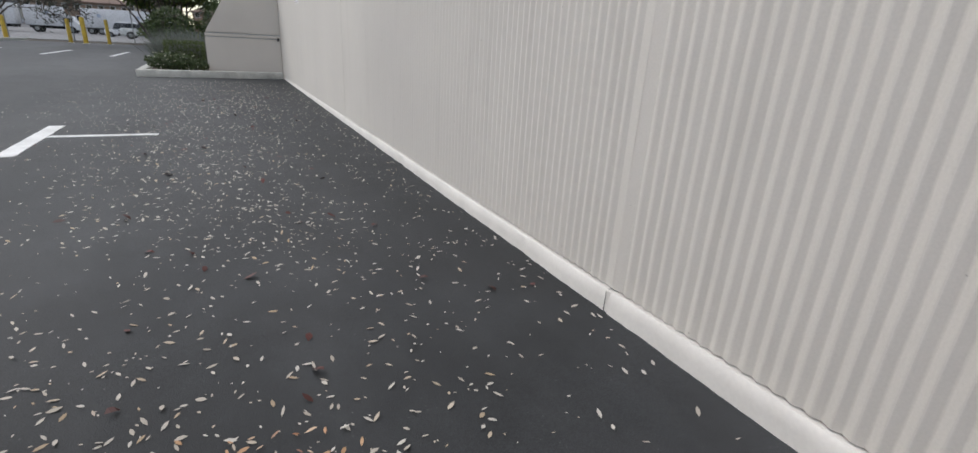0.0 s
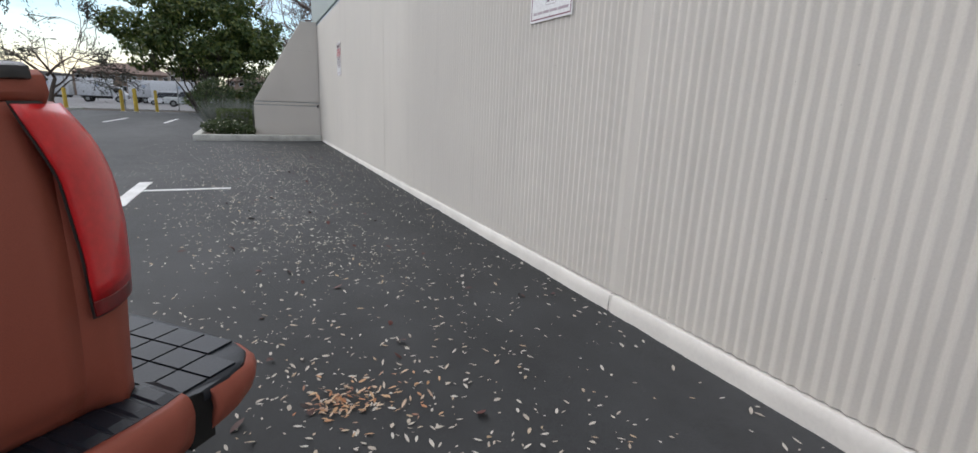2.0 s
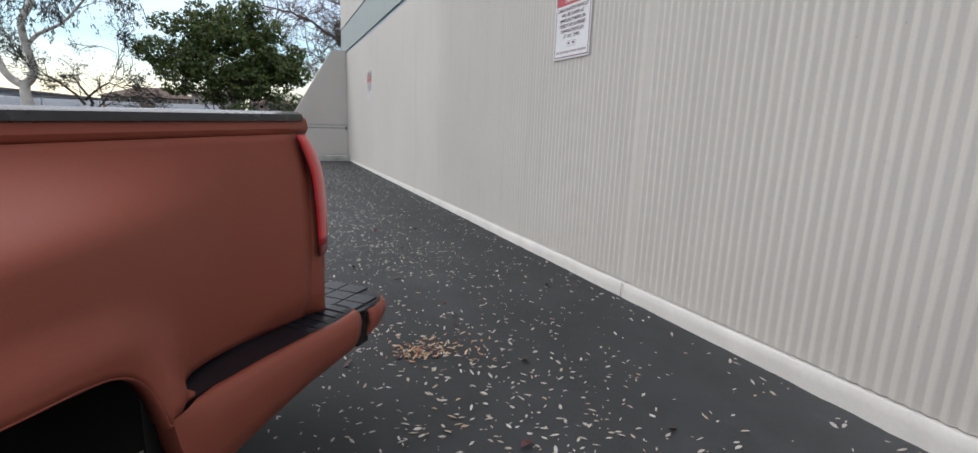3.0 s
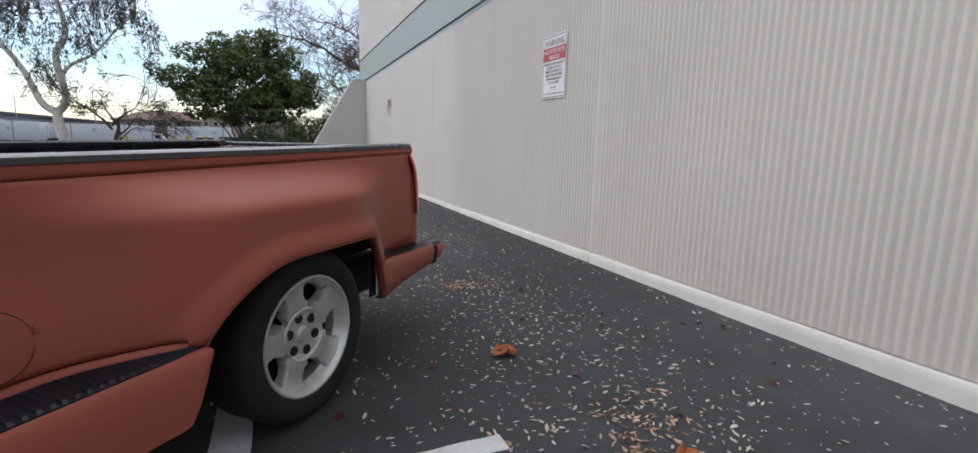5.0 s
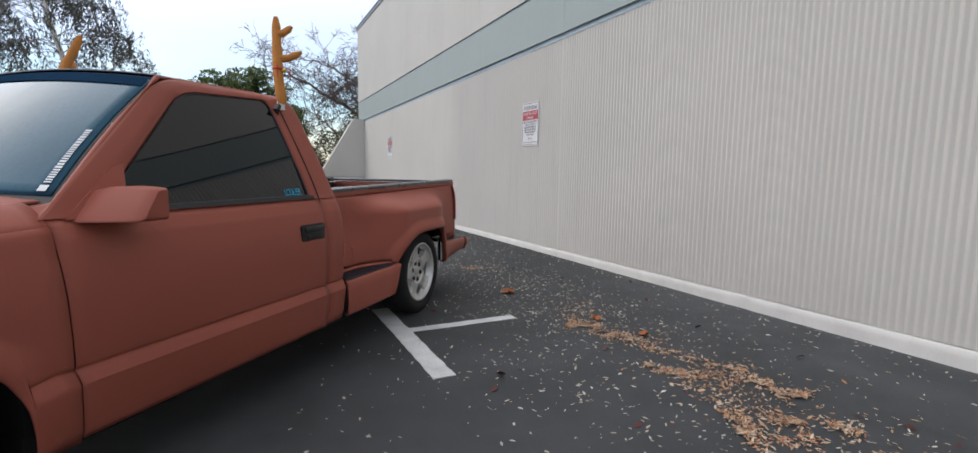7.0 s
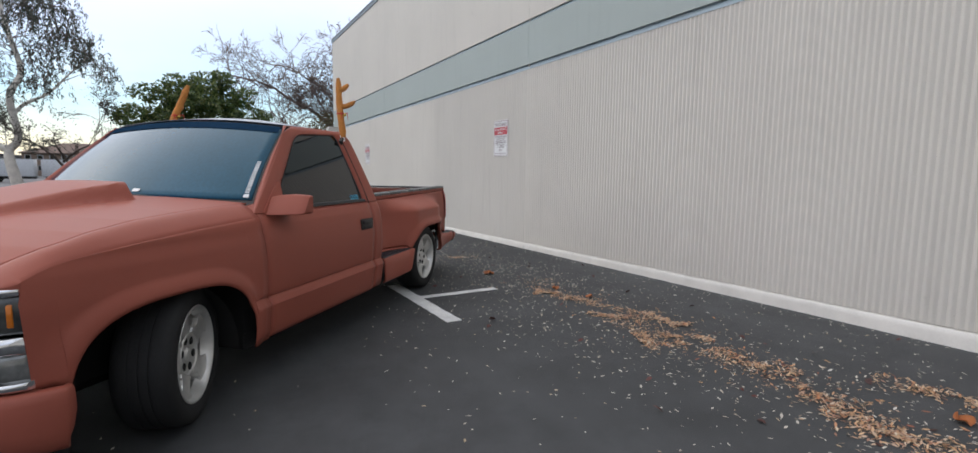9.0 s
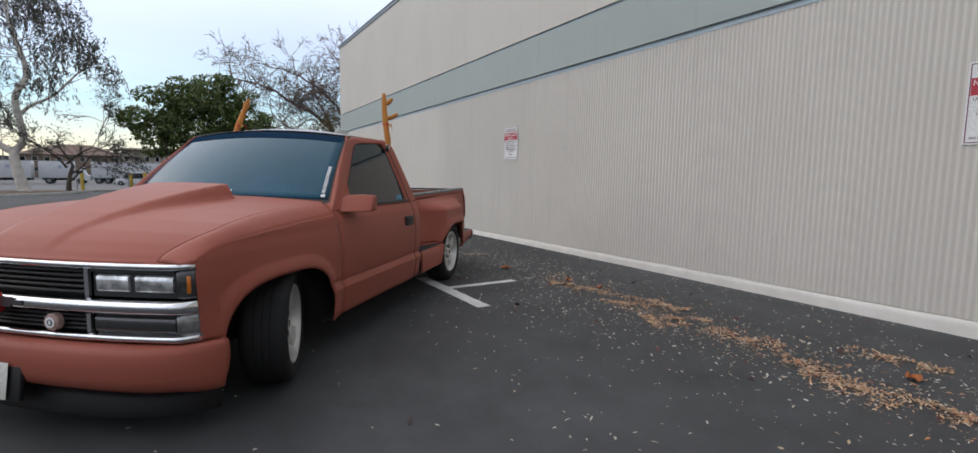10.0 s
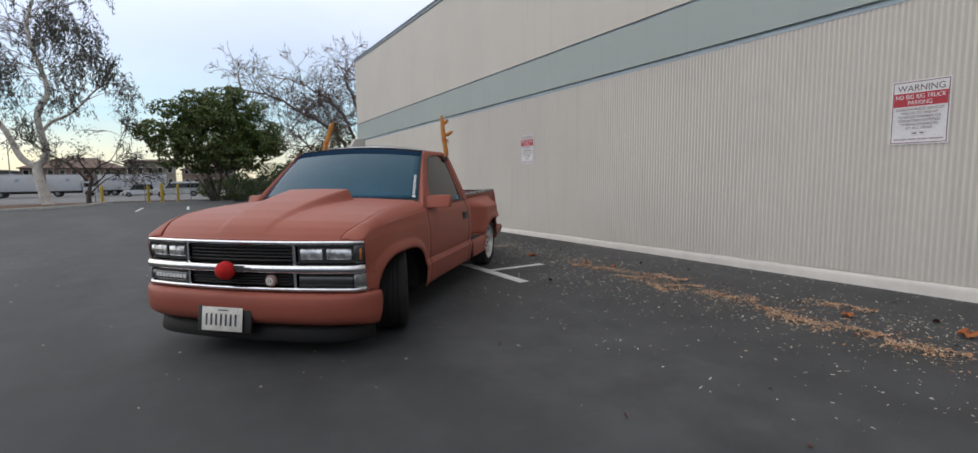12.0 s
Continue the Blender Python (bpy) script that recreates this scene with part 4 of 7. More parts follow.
part("cowl", gridbm([[(2.66 - 0.11 * v * v - 0.02, 0.79 * v, 1.000 + 0.02 * (1 - v * v)) for v in [k / 10 for k in range(-10, 11)]],
                     [(2.56 - 0.11 * v * v, 0.80 * v, 1.018 + 0.014 * (1 - v * v)) for v in [k / 10 for k in range(-10, 11)]]]), BLACKP, truck, "black cowl strip", solid=0.01)
part("cab_roof", roof_bm(), ROOFP, truck, "dark glossy cab roof", 50, 0.006)
for y0 in (-0.30, 0.34):  # wipers
    a, b = Vector(screen_point(y0 / 0.79 + 0.10, -0.02)), Vector(screen_point(y0 / 0.79 - 0.62, 0.045))
    part("wiper", tubebm([a + Vector((0.01, 0, 0.012)), a.lerp(b, 0.5) + Vector((0.012, 0, 0.016)), b + Vector((0.01, 0, 0.012))], [0.007, 0.006, 0.004], 6), BLACKP, truck)
# tax-disc like slip behind the glass
part("dash_slip", screen_bm(0.10, 0.16, 0.07, 0.10, 0.005, 4, 2), WHITEV, truck, "white slip behind the glass")

# vertical club decal on the driver's edge of the screen: plain bars
rng = random.Random(4)
decal = part("decal", screen_bm(0.930, 0.965, 0.045, 0.080, 0.007, 3, 3), WHITEV, truck, "white vinyl lettering strip in plain bars", None)
v = 0.095
while v < 0.46:
    h = 0.007 + rng.random() * 0.007
    part("letter_bar", screen_bm(0.932, 0.962, v, v + h, 0.007, 2, 1), WHITEV, decal, "", None)
    v += h + 0.0065

# ---------- cargo box with step-side fenders ----------
def rail_z(x):
    return 1.018 - 0.017 * x


def groove_z(x):
    return 0.966 - 0.020 * x


def box_y(x, z):
    """Half width of the box side: slab front, swelling over the wheel, drawn in at the tail."""
    base = 0.722 + 0.016 * math.sin(math.pi * min(1, max(0, (z - 0.45) / 0.55)))
    along = (1 - sstep(0.34, 0.80, x)) * (1 - sstep(0.16, 0.80, -x))
    up = 1 - sstep(0.83, 0.972, z)
    foot = 0.058 * (1 - sstep(0.50, 0.80, z)) * sstep(0.0, 0.4, x)
    tuck = 0.022 * (1 - sstep(0.47, 0.53, z)) * sstep(0.70, 0.92, -x)
    y = base + foot - tuck + (0.222 - foot) * along * up
    # behind the wheel the flare runs down into the skirt
    run = (1 - sstep(0.50, 0.68, z)) * sstep(0.22, 0.40, -x) * (1 - sstep(0.50, 0.585, -x))
    return y + (0.872 - 0.25 * max(0, -x - 0.48) - y) * run if run else y


def box_bottom(x):
    a = arch(x, *RA)
    if x > RA[0] + RA[1]:
        return 0.507
    if a is None:
        return 0.512 - 0.052 * sstep(0.50, 1.05, -x)
    if x < RA[0]:
        return max(a, 0.500)
    return max(a, 0.487 if x > 0.44 else 0.262)


def box_side(s):
    rows = []
    for x in columns(-1.018, 1.080, 56, RA):
        zb, zt = box_bottom(x), groove_z(x) - 0.004
        row = []
        for k in range(29):
            z = zb + (zt - zb) * k / 28
            row.append((x, s * (box_y(x, z) + lip(x, z, *RA)), z))
        rows.append(row)
    return gridbm(rows)


def rail_side(s):
    rows = []
    for x in columns(-1.036, 1.080, 20):
        y = box_y(x, 0.99) + 0.002
        rows.append([(x, s * (y - 0.014), groove_z(x) - 0.012), (x, s * (y - 0.004), groove_z(x) + 0.002), (x, s * y, groove_z(x) + 0.010), (x, s * (y - 0.006), rail_z(x) - 0.016), (x, s * (y - 0.018), rail_z(x) - 0.008)])
    return gridbm(rows)


def rail_cap(s):
    rows = []
    for x in columns(-1.016, 1.080, 20):
        y = box_y(x, 0.99)
        rows.append([(x, s * (y - 0.010), rail_z(x) - 0.026), (x, s * (y + 0.004), rail_z(x) - 0.020), (x, s * (y + 0.002), rail_z(x) - 0.004), (x, s * (y - 0.012), rail_z(x) + 0.002), (x, s * (y - 0.075), rail_z(x) + 0.003), (x, s * (y - 0.086), rail_z(x) - 0.006), (x, s * (y - 0.086), rail_z(x) - 0.04)])
    return gridbm(rows)


def skirt(s):
    """Painted outer skirt under the front step, running into the wheel opening."""
    rows = []
    for x in columns(0.478, 1.084, 24):
        yo = 0.957 - 0.004 * sstep(0.9, 1.1, x)
        zt = 0.487 - 0.004
        a = arch(x, *RA)
        zb = 0.270 if a is None else min(max(0.268, a), zt - 0.02)
        if x < 0.563:
            zb = max(zb, min(zt - 0.02, 0.27 + 0.19 * (1 - (x - 0.478) / 0.085) ** 1.4))
        row = []
        for z, dy in ((0.0, -0.02), (0.06, 0.0), (0.3, 0.004), (0.7, 0.002), (0.9, -0.004), (0.97, -0.012), (1.0, -0.024)):
            row.append((x, s * (yo + dy + 0.4 * lip(x, zb + (zt - zb) * z, *RA)), zb + (zt - zb) * z))
        rows.append(row)
    return gridbm(rows)


def step_pad(s):
    """Black treaded pad on the front step, pinched out where the fender swells."""
    bm = bmesh.new()
    rows = []
    for x in columns(0.50, 1.082, 140):
        yi, yo = min(0.932, box_y(x, 0.49) + 0.018), 0.940
        ridge = 0.0035 * (1 if ((x + 2) % 0.024) < 0.013 else 0)
        rows.append([(x, s * yi, 0.488), (x, s * (yi + 0.012), 0.488 + ridge), (x, s * (yo - 0.012), 0.486 + ridge), (x, s * yo, 0.484), (x, s * yo, 0.47)])
    grid(bm, rows)
    return bm


def tail_x(z, f):
    """Plan of the tail corner: f 0 on the flank, 1 on the back."""
    a = lerp([(0.50, -1.035), (0.65, -1.035), (0.75, -1.032), (0.87, -1.018), (0.98, -0.978)], z)
    b = lerp([(0.50, -1.120), (0.62, -1.128), (0.70, -1.134), (0.775, -1.136), (0.84, -1.130), (0.893, -1.117), (0.94, -1.096), (0.985, -1.066)], z)
    return a + (b - a) * f


def lamp_bm(s, z0, z1, f0, f1, lift):
    rows = []
    for k in range(13):
        z = z0 + (z1 - z0) * k / 12
        row = []
        for j in range(9):
            f = f0 + (f1 - f0) * j / 8
            y = 0.744 - 0.056 * max(0, f) ** 1.8 - 0.012 * sstep(0.9, 1.0, z)
            row.append((tail_x(z, f) - lift * (0.3 + 0.7 * f), s * (y + lift * (1 - 0.5 * f)), z))
        rows.append(row)
    return gridbm(rows)


def rear_quarter(s):
    """Painted corner that carries the lamp and turns into the tailgate opening."""
    rows = []
    for k in range(21):
        z = 0.462 + (groove_z(-1) - 0.004 - 0.462) * k / 20
        yb = box_y(-1.0, z)
        row = []
        xs = [(-0.93, box_y(-0.93, z) - 0.006), (-0.984, box_y(-0.984, z) - 0.001)]
        for x, y in xs:
            row.append((x, s * (y - 0.002), z))
        for j in range(8):
            f = j / 7
            row.append((tail_x(z, f), s * (yb + (0.742 - 0.012 * sstep(0.9, 1.0, z) - yb) * sstep(0.0, 0.6, f) - 0.056 * f ** 1.8), z))
        row.append((tail_x(z, 1.0) + 0.015, s * 0.625, z))
        rows.append(row)
    return gridbm(rows)


def half_house(cx, cz, r, s):
    """Dark inner lining over a wheel."""
    rows = [[(cx + 0.9 * r * math.cos(a), s * 0.60, cz), (cx + r * math.cos(a), s * 0.60, cz + r * math.sin(a)), (cx + r * math.cos(a), s * 0.88, cz + r * math.sin(a))] for a in [math.pi * k / 20 for k in range(21)]]
    return gridbm(rows)


bed = part("cargo_box", boxbm((-1.02, -0.655, 0.50), (1.058, 0.655, 0.53)), BLACKP, truck, "black cargo box floor and inner walls")
bm = bmesh.new()
for s in (1, -1):
    box(bm, (-1.03, min(s * 0.648, s * 0.66), 0.53), (1.058, max(s * 0.648, s * 0.66), 0.985))
box(bm, (1.060, -0.66, 0.45), (1.078, 0.66, 0.985))
part("box_liner", bm, BLACKP, truck, "black liner inside the cargo box", None)
bm = gridbm([[(x, y, z) for y in (-0.62, -0.3, 0, 0.3, 0.62)] for z, x in ((0.53, -1.10), (0.66, -1.112), (0.77, -1.115), (0.84, -1.108), (0.90, -1.092), (0.95, -1.066), (1.0, -1.028))])
gate = part("tailgate", bm, PAINT, truck, "matt brown closed tailgate", 40, 0.03)
part("latch_handle", boxbm((-1.122, -0.10, 0.80), (-1.10, 0.10, 0.87), 0.008), BLACKP, gate, "black tailgate handle")
part("gate_cap", boxbm((-1.030, -0.62, 1.004), (-0.985, 0.62, 1.026), 0.008), RAILTOP, gate)
part("bulkhead_rail", boxbm((1.00, -0.64, 0.975), (1.08, 0.64, 1.000), 0.008), RAILTOP, truck)
for s in (1, -1):
    bs = part("box_side", box_side(s), PAINT, truck, "matt brown fender and side of the cargo box", 32, 0.008)
    part("side_rail", rail_side(s), PAINT, truck, smooth=40, solid=0.006)
    part("rail_cap", rail_cap(s), RAILTOP, truck, "black plastic rail cap with a dull sheen", 40, 0.004)
    part("skirt", skirt(s), PAINT, truck, smooth=50, solid=0.010)
    part("step_pad", step_pad(s), PAD, truck, "black ribbed step pad", None)
    part("step_ledge", gridbm([[(x, s * (box_y(x, 0.505) - 0.012), 0.503), (x, s * box_y(x, 0.505), 0.501), (x, s * min(0.938, box_y(x, 0.49) + 0.022), 0.4865)] for x in columns(0.466, 1.084, 28)]), PAINT, truck, smooth=30, solid=0.006)
    part("step_end", boxbm((1.060, min(s * 0.74, s * 0.935), 0.29), (1.078, max(s * 0.74, s * 0.935), 0.474), 0.004), BLACKP, truck, "black end of the step")
    part("rear_corner", rear_quarter(s), PAINT, truck, smooth=40, solid=0.008)
    lamp = part("tail_lamp", lamp_bm(s, 0.674, 0.980, 0.0, 1.0, 0.006), REDLENS, truck, "tall red wrap-round tail lamp", 60, 0.004)
    part("lower_lens", lamp_bm(s, 0.648, 0.6735, 0.0, 1.0, 0.006), DKRED, lamp, "dark red lower lens", 60, 0.004)
    part("lamp_bezel", lamp_bm(s, 0.645, 0.984, -0.04, 0.6, 0.003), BLACKP, lamp, "black lamp bezel", 60)
    # rear step: skirt behind the wheel, black pad, slot and bumper end
    path = [(-0.472, 0.848), (-0.480, 0.888), (-0.51, 0.884), (-0.55, 0.875), (-0.60, 0.864), (-0.75, 0.838), (-0.90, 0.822), (-1.04, 0.818), (-1.10, 0.814), (-1.138, 0.806)]
    rows = []
    for x, y in path:
        zt = 0.512 - 0.052 * sstep(0.30, 1.1, -x)
        zb = 0.312 + 0.03 * sstep(0.6, 1.18, -x)
        rake = 0.050 * (1 - sstep(0.47, 0.66, -x))
        rows.append([(x - rake * (1 - f) ** 1.5, s * (y + dy * (1 if f < 0.5 else sstep(0.49, 0.58, -x))), zb + (zt - zb) * f) for f, dy in ((0, -0.035), (0.08, -0.012), (0.35, 0.0), (0.7, 0.006), (0.9, 0.0), (0.98, -0.010), (1.0, -0.024))])
    part("rear_skirt", gridbm(rows), PAINT, truck, "matt brown skirt behind the rear wheel", 50, 0.012)
    bm = bmesh.new()
    rows = []
    for x, y in [(a[0] + (b[0] - a[0]) * k / m, a[1] + (b[1] - a[1]) * k / m) for a, b in zip(path[3:], path[4:]) for m in [max(2, int(abs(b[0] - a[0]) / 0.005))] for k in range(m)] + [path[-1]]:
        zt = 0.512 - 0.052 * sstep(0.30, 1.1, -x)
        yi = min(y - 0.05, box_y(x, 0.48) - 0.012)
        ridge = 0.0035 * (1 if (x < -0.93 and (-x % 0.042) < 0.034) else 0)
        rows.append([(x, s * yi, zt + 0.004), (x, s * (yi + 0.025), zt + 0.004 + ridge), (x, s * (y - 0.045), zt + 0.002 + ridge), (x, s * (y - 0.026), zt), (x, s * (y - 0.024), zt - 0.03)])
    grid(bm, rows)
    rows = [[(x, s * (box_y(x, 0.503) - 0.02), 0.512), (x, s * (y - 0.024), 0.511)] for x, y in ((-0.474, 0.885), (-0.50, 0.884), (-0.53, 0.880), (-0.552, 0.875))]
    part("step_fillet", gridbm(rows), PAINT, truck, smooth=40, solid=0.01)
    part("rear_step_pad", bm, PAD, truck, "black rubber pad on the rear step", None)
    # turned-in edge of the wheel opening
    rows = []
    for x in [RA[0] - 0.5599 * math.sin(math.pi / 2 * k / 24) for k in range(25)][::-1] + [RA[0] + 0.4249 * math.sin(math.pi / 2 * k / 20) for k in range(1, 20)]:
        z = max(arch(x, *RA), 0.50 if x < RA[0] else 0.40)
        y = box_y(x, z) + lip(x, z, *RA)
        rows.append([(x, s * (y - 0.001), z + 0.0005), (x, s * (y - 0.012), z - 0.004), (x, s * (y - 0.045), z - 0.001)])
    part("arch_flange", gridbm(rows), PAINT, truck, smooth=60, solid=0.004)
    # inner wheel house and flap
    part("wheel_house", half_house(0.085, 0.27, 0.40, s), DARK, truck)
    part("mud_flap", boxbm((-0.52, min(s * 0.815, s * 0.822), 0.33), (-0.47, max(s * 0.815, s * 0.822), 0.54), 0.002), BLACKP, truck)
    part("wheel_house", half_house(3.115, 0.26, 0.43, s), DARK, truck)

part("stake_hook", boxbm((1.045, 0.690, 1.000), (1.075, 0.730, 1.030), 0.005), BLACKP, truck, "black hook on the rail")

# fuel flap on the driver's side, lying on the panel
FX, FZ = 0.862, 0.594
tx = Vector((0.02, box_y(FX + 0.01, FZ) - box_y(FX - 0.01, FZ), 0))
tz = Vector((0, box_y(FX, FZ + 0.05) - box_y(FX, FZ - 0.05), 0.10))
fn = tz.cross(tx).normalized()
fx = tx.normalized()
fz = fx.cross(fn).normalized()
FLAP = Matrix((fx, fn, fz)).transposed().to_4x4()
FLAP.translation = Vector((FX, box_y(FX, FZ), FZ)) + fn * 0.003
part("fuel_flap", lathe([(0.0, 0.0), (0.074, 0.0), (0.0785, -0.0015), (0.079, -0.010)], 36), PAINT, truck, "round matt brown fuel flap").matrix_local = FLAP
part("flap_ring", lathe([(0.0797, -0.008), (0.0800, -0.002), (0.0809, -0.002), (0.0812, -0.008)], 48), SEAMC, truck).matrix_local = FLAP
part("flap_catch", boxbm((-0.094, -0.004, 0.008), (-0.081, 0.003, 0.028), 0.003), PAINT, truck).matrix_local = FLAP

# rear bumper
def bumper_plan(t):
    """Half plan from the slot round the corner to the middle."""
    pts = [(-1.186, 0.808), (-1.25, 0.802), (-1.305, 0.785), (-1.345, 0.750), (-1.370, 0.685), (-1.382, 0.45), (-1.39, 0.0)]
    k = t * (len(pts) - 1)
    i = min(int(k), len(pts) - 2)
    return Vector(pts[i]).lerp(Vector(pts[i + 1]), k - i)


rows = []
N = 24
plan = [bumper_plan(i / N) for i in range(N + 1)]
plan = plan + [Vector((p.x, -p.y)) for p in plan[-2::-1]]
for p in plan:
    tip = sstep(1.18, 1.36, -p.x)
    zt, zb = 0.452 - 0.012 * tip, 0.335 + 0.03 * tip
    c = Vector((-1.05, 0.0)) if abs(p.y) < 0.3 else Vector((-1.05, math.copysign(0.5, p.y)))
    d = (p - c).normalized()
    rows.append([(p.x + d.x * dx, p.y + d.y * dx, zb + (zt - zb) * f) for f, dx in ((0, -0.07), (0.05, -0.035), (0.25, -0.006), (0.6, 0.004), (0.88, 0.0), (0.97, -0.010), (1.0, -0.024))])
bumper = part("rear_bumper", gridbm(rows), PAINT, truck, "matt brown rear step bumper", 50, 0.012)
bm = bmesh.new()
rows = []
for p in plan:
    c = Vector((-1.02, p.y * 0.93))
    zt = 0.450
    q = p + (c - p).normalized() * 0.02
    rows.append([(q.x + (c.x - q.x) * f, q.y + (c.y - q.y) * f, zt + dz) for f, dz in ((0, -0.02), (0.0, -0.002), (0.04, 0.002), (1.0, 0.002))])
grid(bm, rows)
pad = part("bumper_pad", bm, PAD, truck, "black rubber tread pad on the bumper", 50)
for i in range(-9, 10):  # raised tread blocks
    for j in range(4):
        y0 = i * 0.082
        x0 = -1.338 + j * 0.070
        if abs(y0) > 0.75 - max(0, -x0 - 1.26) * 0.8:
            continue
        part("tread_block", boxbm((x0, y0 - 0.0375, 0.450), (x0 + 0.064, y0 + 0.0385, 0.4565), 0.0), PAD, pad, smooth=None)
# solid dark boxes stand for the shade inside the slots
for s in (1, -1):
    part("slot_shade_fill", boxbm((-1.188, min(s * 0.60, s * 0.797), 0.342), (-1.134, max(s * 0.60, s * 0.797), 0.449)), DARK, truck, "black fill for the shade in the slot between step and bumper", None)

# ---------- nose ----------
def nose_x(y):
    wrap = max(0.0, abs(y) - 0.85) / 0.05
    return 3.822 - 0.100 * (abs(y) / 0.9) ** 2.2 - 0.042 * wrap ** 1.15


def nose_bar(y0, y1, z0, z1, out, depth, r=0.006, n=48):
    """A bar that follows the bow of the nose."""
    rows = []
    for i in range(n + 1):
        y = y0 + (y1 - y0) * i / n
        x = nose_x(y) + out
        rows.append([(x - depth, y, z0), (x - r, y, z0), (x, y, z0 + r), (x, y, z1 - r), (x - r, y, z1), (x - depth, y, z1), (x - depth, y, z0)])
    bm = gridbm(rows)
    bmesh.ops.holes_fill(bm, edges=[e for e in bm.edges if e.is_boundary])
    return bm


def chrome_bar(half, z0, z1, out, depth, bulge, n=56):
    """A plated bar with a rounded face, following the bow of the nose."""
    rows = []
    zc, h = (z0 + z1) / 2, (z1 - z0) / 2
    for i in range(n + 1):
        y = -half + 2 * half * i / n
        x = nose_x(y) + out
        arc = [(x - bulge + bulge * math.cos(a) ** 0.8, y, zc + h * math.sin(a)) for a in [math.pi / 2 * k / 6 * 0.999 for k in range(-6, 7)]]
        rows.append([(x - depth, y, z0)] + arc + [(x - depth, y, z1), (x - depth, y, z0)])
    bm = gridbm(rows)
    bmesh.ops.holes_fill(bm, edges=[e for e in bm.edges if e.is_boundary])
    return bm


grille = part("grille", nose_bar(-0.885, 0.885, 0.460, 0.785, -0.055, 0.05), DARK, truck, "chrome-framed black slatted grille with headlamps", 30)
part("header_panel", nose_bar(-0.870, 0.870, 0.786, 0.806, -0.020, 0.06, 0.006), PAINT, truck, "painted panel under the hood edge", 40)
part("top_bar", chrome_bar(0.900, 0.776, 0.803, 0.006, 0.09, 0.012), CHROME, grille, "chrome top bar", 60)
part("middle_bar", chrome_bar(0.903, 0.578, 0.640, 0.026, 0.08, 0.034), CHROME, grille, "wide chrome centre bar", 60)
part("bottom_bar", chrome_bar(0.905, 0.452, 0.482, 0.014, 0.07, 0.016), CHROME, grille, "chrome bottom bar", 60)
for z in (0.668, 0.692, 0.716, 0.740, 0.762, 0.500, 0.520, 0.540, 0.560):
    part("slat", nose_bar(-0.408, 0.408, z - 0.006, z + 0.005, -0.012, 0.045, 0.003, 10), BLACKP, grille, "black plastic slat", 40)
for s in (1, -1):
    for z0, z1 in ((0.640, 0.778), (0.480, 0.580)):
        part("divider", nose_bar(s * 0.424, s * 0.444, z0, z1, 0.000, 0.06, 0.008, 2), CHROME, grille, "chrome upright", 40)
    lamp = part("headlamp", nose_bar(s * 0.452, s * 0.840, 0.648, 0.772, -0.018, 0.04, 0.004, 8), SMOKE, grille, "dark headlamp bowl with two clear lenses", 40)
    for a, b in ((0.478, 0.628), (0.660, 0.828)):
        part("lens", nose_bar(s * a, s * b, 0.672, 0.752, -0.006, 0.03, 0.012, 6), LENS, lamp, "clear bright headlamp lens", 50)
    part("lamp_trim", nose_bar(s * 0.455, s * 0.838, 0.762, 0.775, -0.002, 0.03, 0.003, 8), BLACKP, lamp)
    part("corner_lamp", nose_bar(s * 0.846, s * 0.899, 0.648, 0.776, -0.004, 0.06, 0.012, 12), CORNERD, grille, "smoked corner lamp", 50)
    part("amber_marker", nose_bar(s * 0.876, s * 0.8845, 0.672, 0.750, 0.000, 0.020, 0.004, 3), AMBER, grille, "amber side marker")
    low = part("lower_lamp", nose_bar(s * 0.462, s * 0.832, 0.492, 0.564, -0.004, 0.04, 0.010, 8), SMOKE, grille, "smoked lower running lamp", 50)
    part("lower_trim", nose_bar(s * 0.452, s * 0.842, 0.482, 0.576, -0.020, 0.03, 0.004, 8), SMOKE, grille, smooth=40)
    part("lower_corner", nose_bar(s * 0.842, s * 0.902, 0.480, 0.579, 0.000, 0.06, 0.014, 12), CORNERL, grille, "smoked lower corner lamp", 50)
# plain lettering bars on the passenger's lower lamp
rng = random.Random(9)
for i in range(9):
    y = -0.790 + i * 0.036
    part("mark", nose_bar(y, y + 0.028, 0.512 + 0.004 * rng.random(), 0.540 + 0.006 * rng.random(), -0.0015, 0.004, 0.001, 2), WHITEV, grille, "white lettering mark", None)
# maker's emblem: a plain cross of two bars
bm = bmesh.new()
for y0, y1, z0, z1 in ((-0.075, 0.118, 0.598, 0.620), (-0.015, 0.060, 0.586, 0.632)):
    rows = [[(nose_x(y) + 0.031, y + 0.25 * (z - 0.609), z) for y in (y0, (y0 + y1) / 2, y1)] for z in (z0, z1)]
    grid(bm, rows)
part("emblem", bm, DULLCH, grille, "dull metal emblem", None, 0.006)
# round badge wired to the lower grille
badge = part("badge", lathe([(0, 0.012), (0.026, 0.012), (0.028, 0.009), (0.036, 0.009), (0.040, 0.004), (0.040, -0.02)], 28, "x"), surf("badge_pink", (0.36, 0.24, 0.21), 0.4), grille, "round white and pink badge")
badge.matrix_local = pose(nose_x(0.26) + 0.012, 0.26, 0.528, 0, 0, 3)
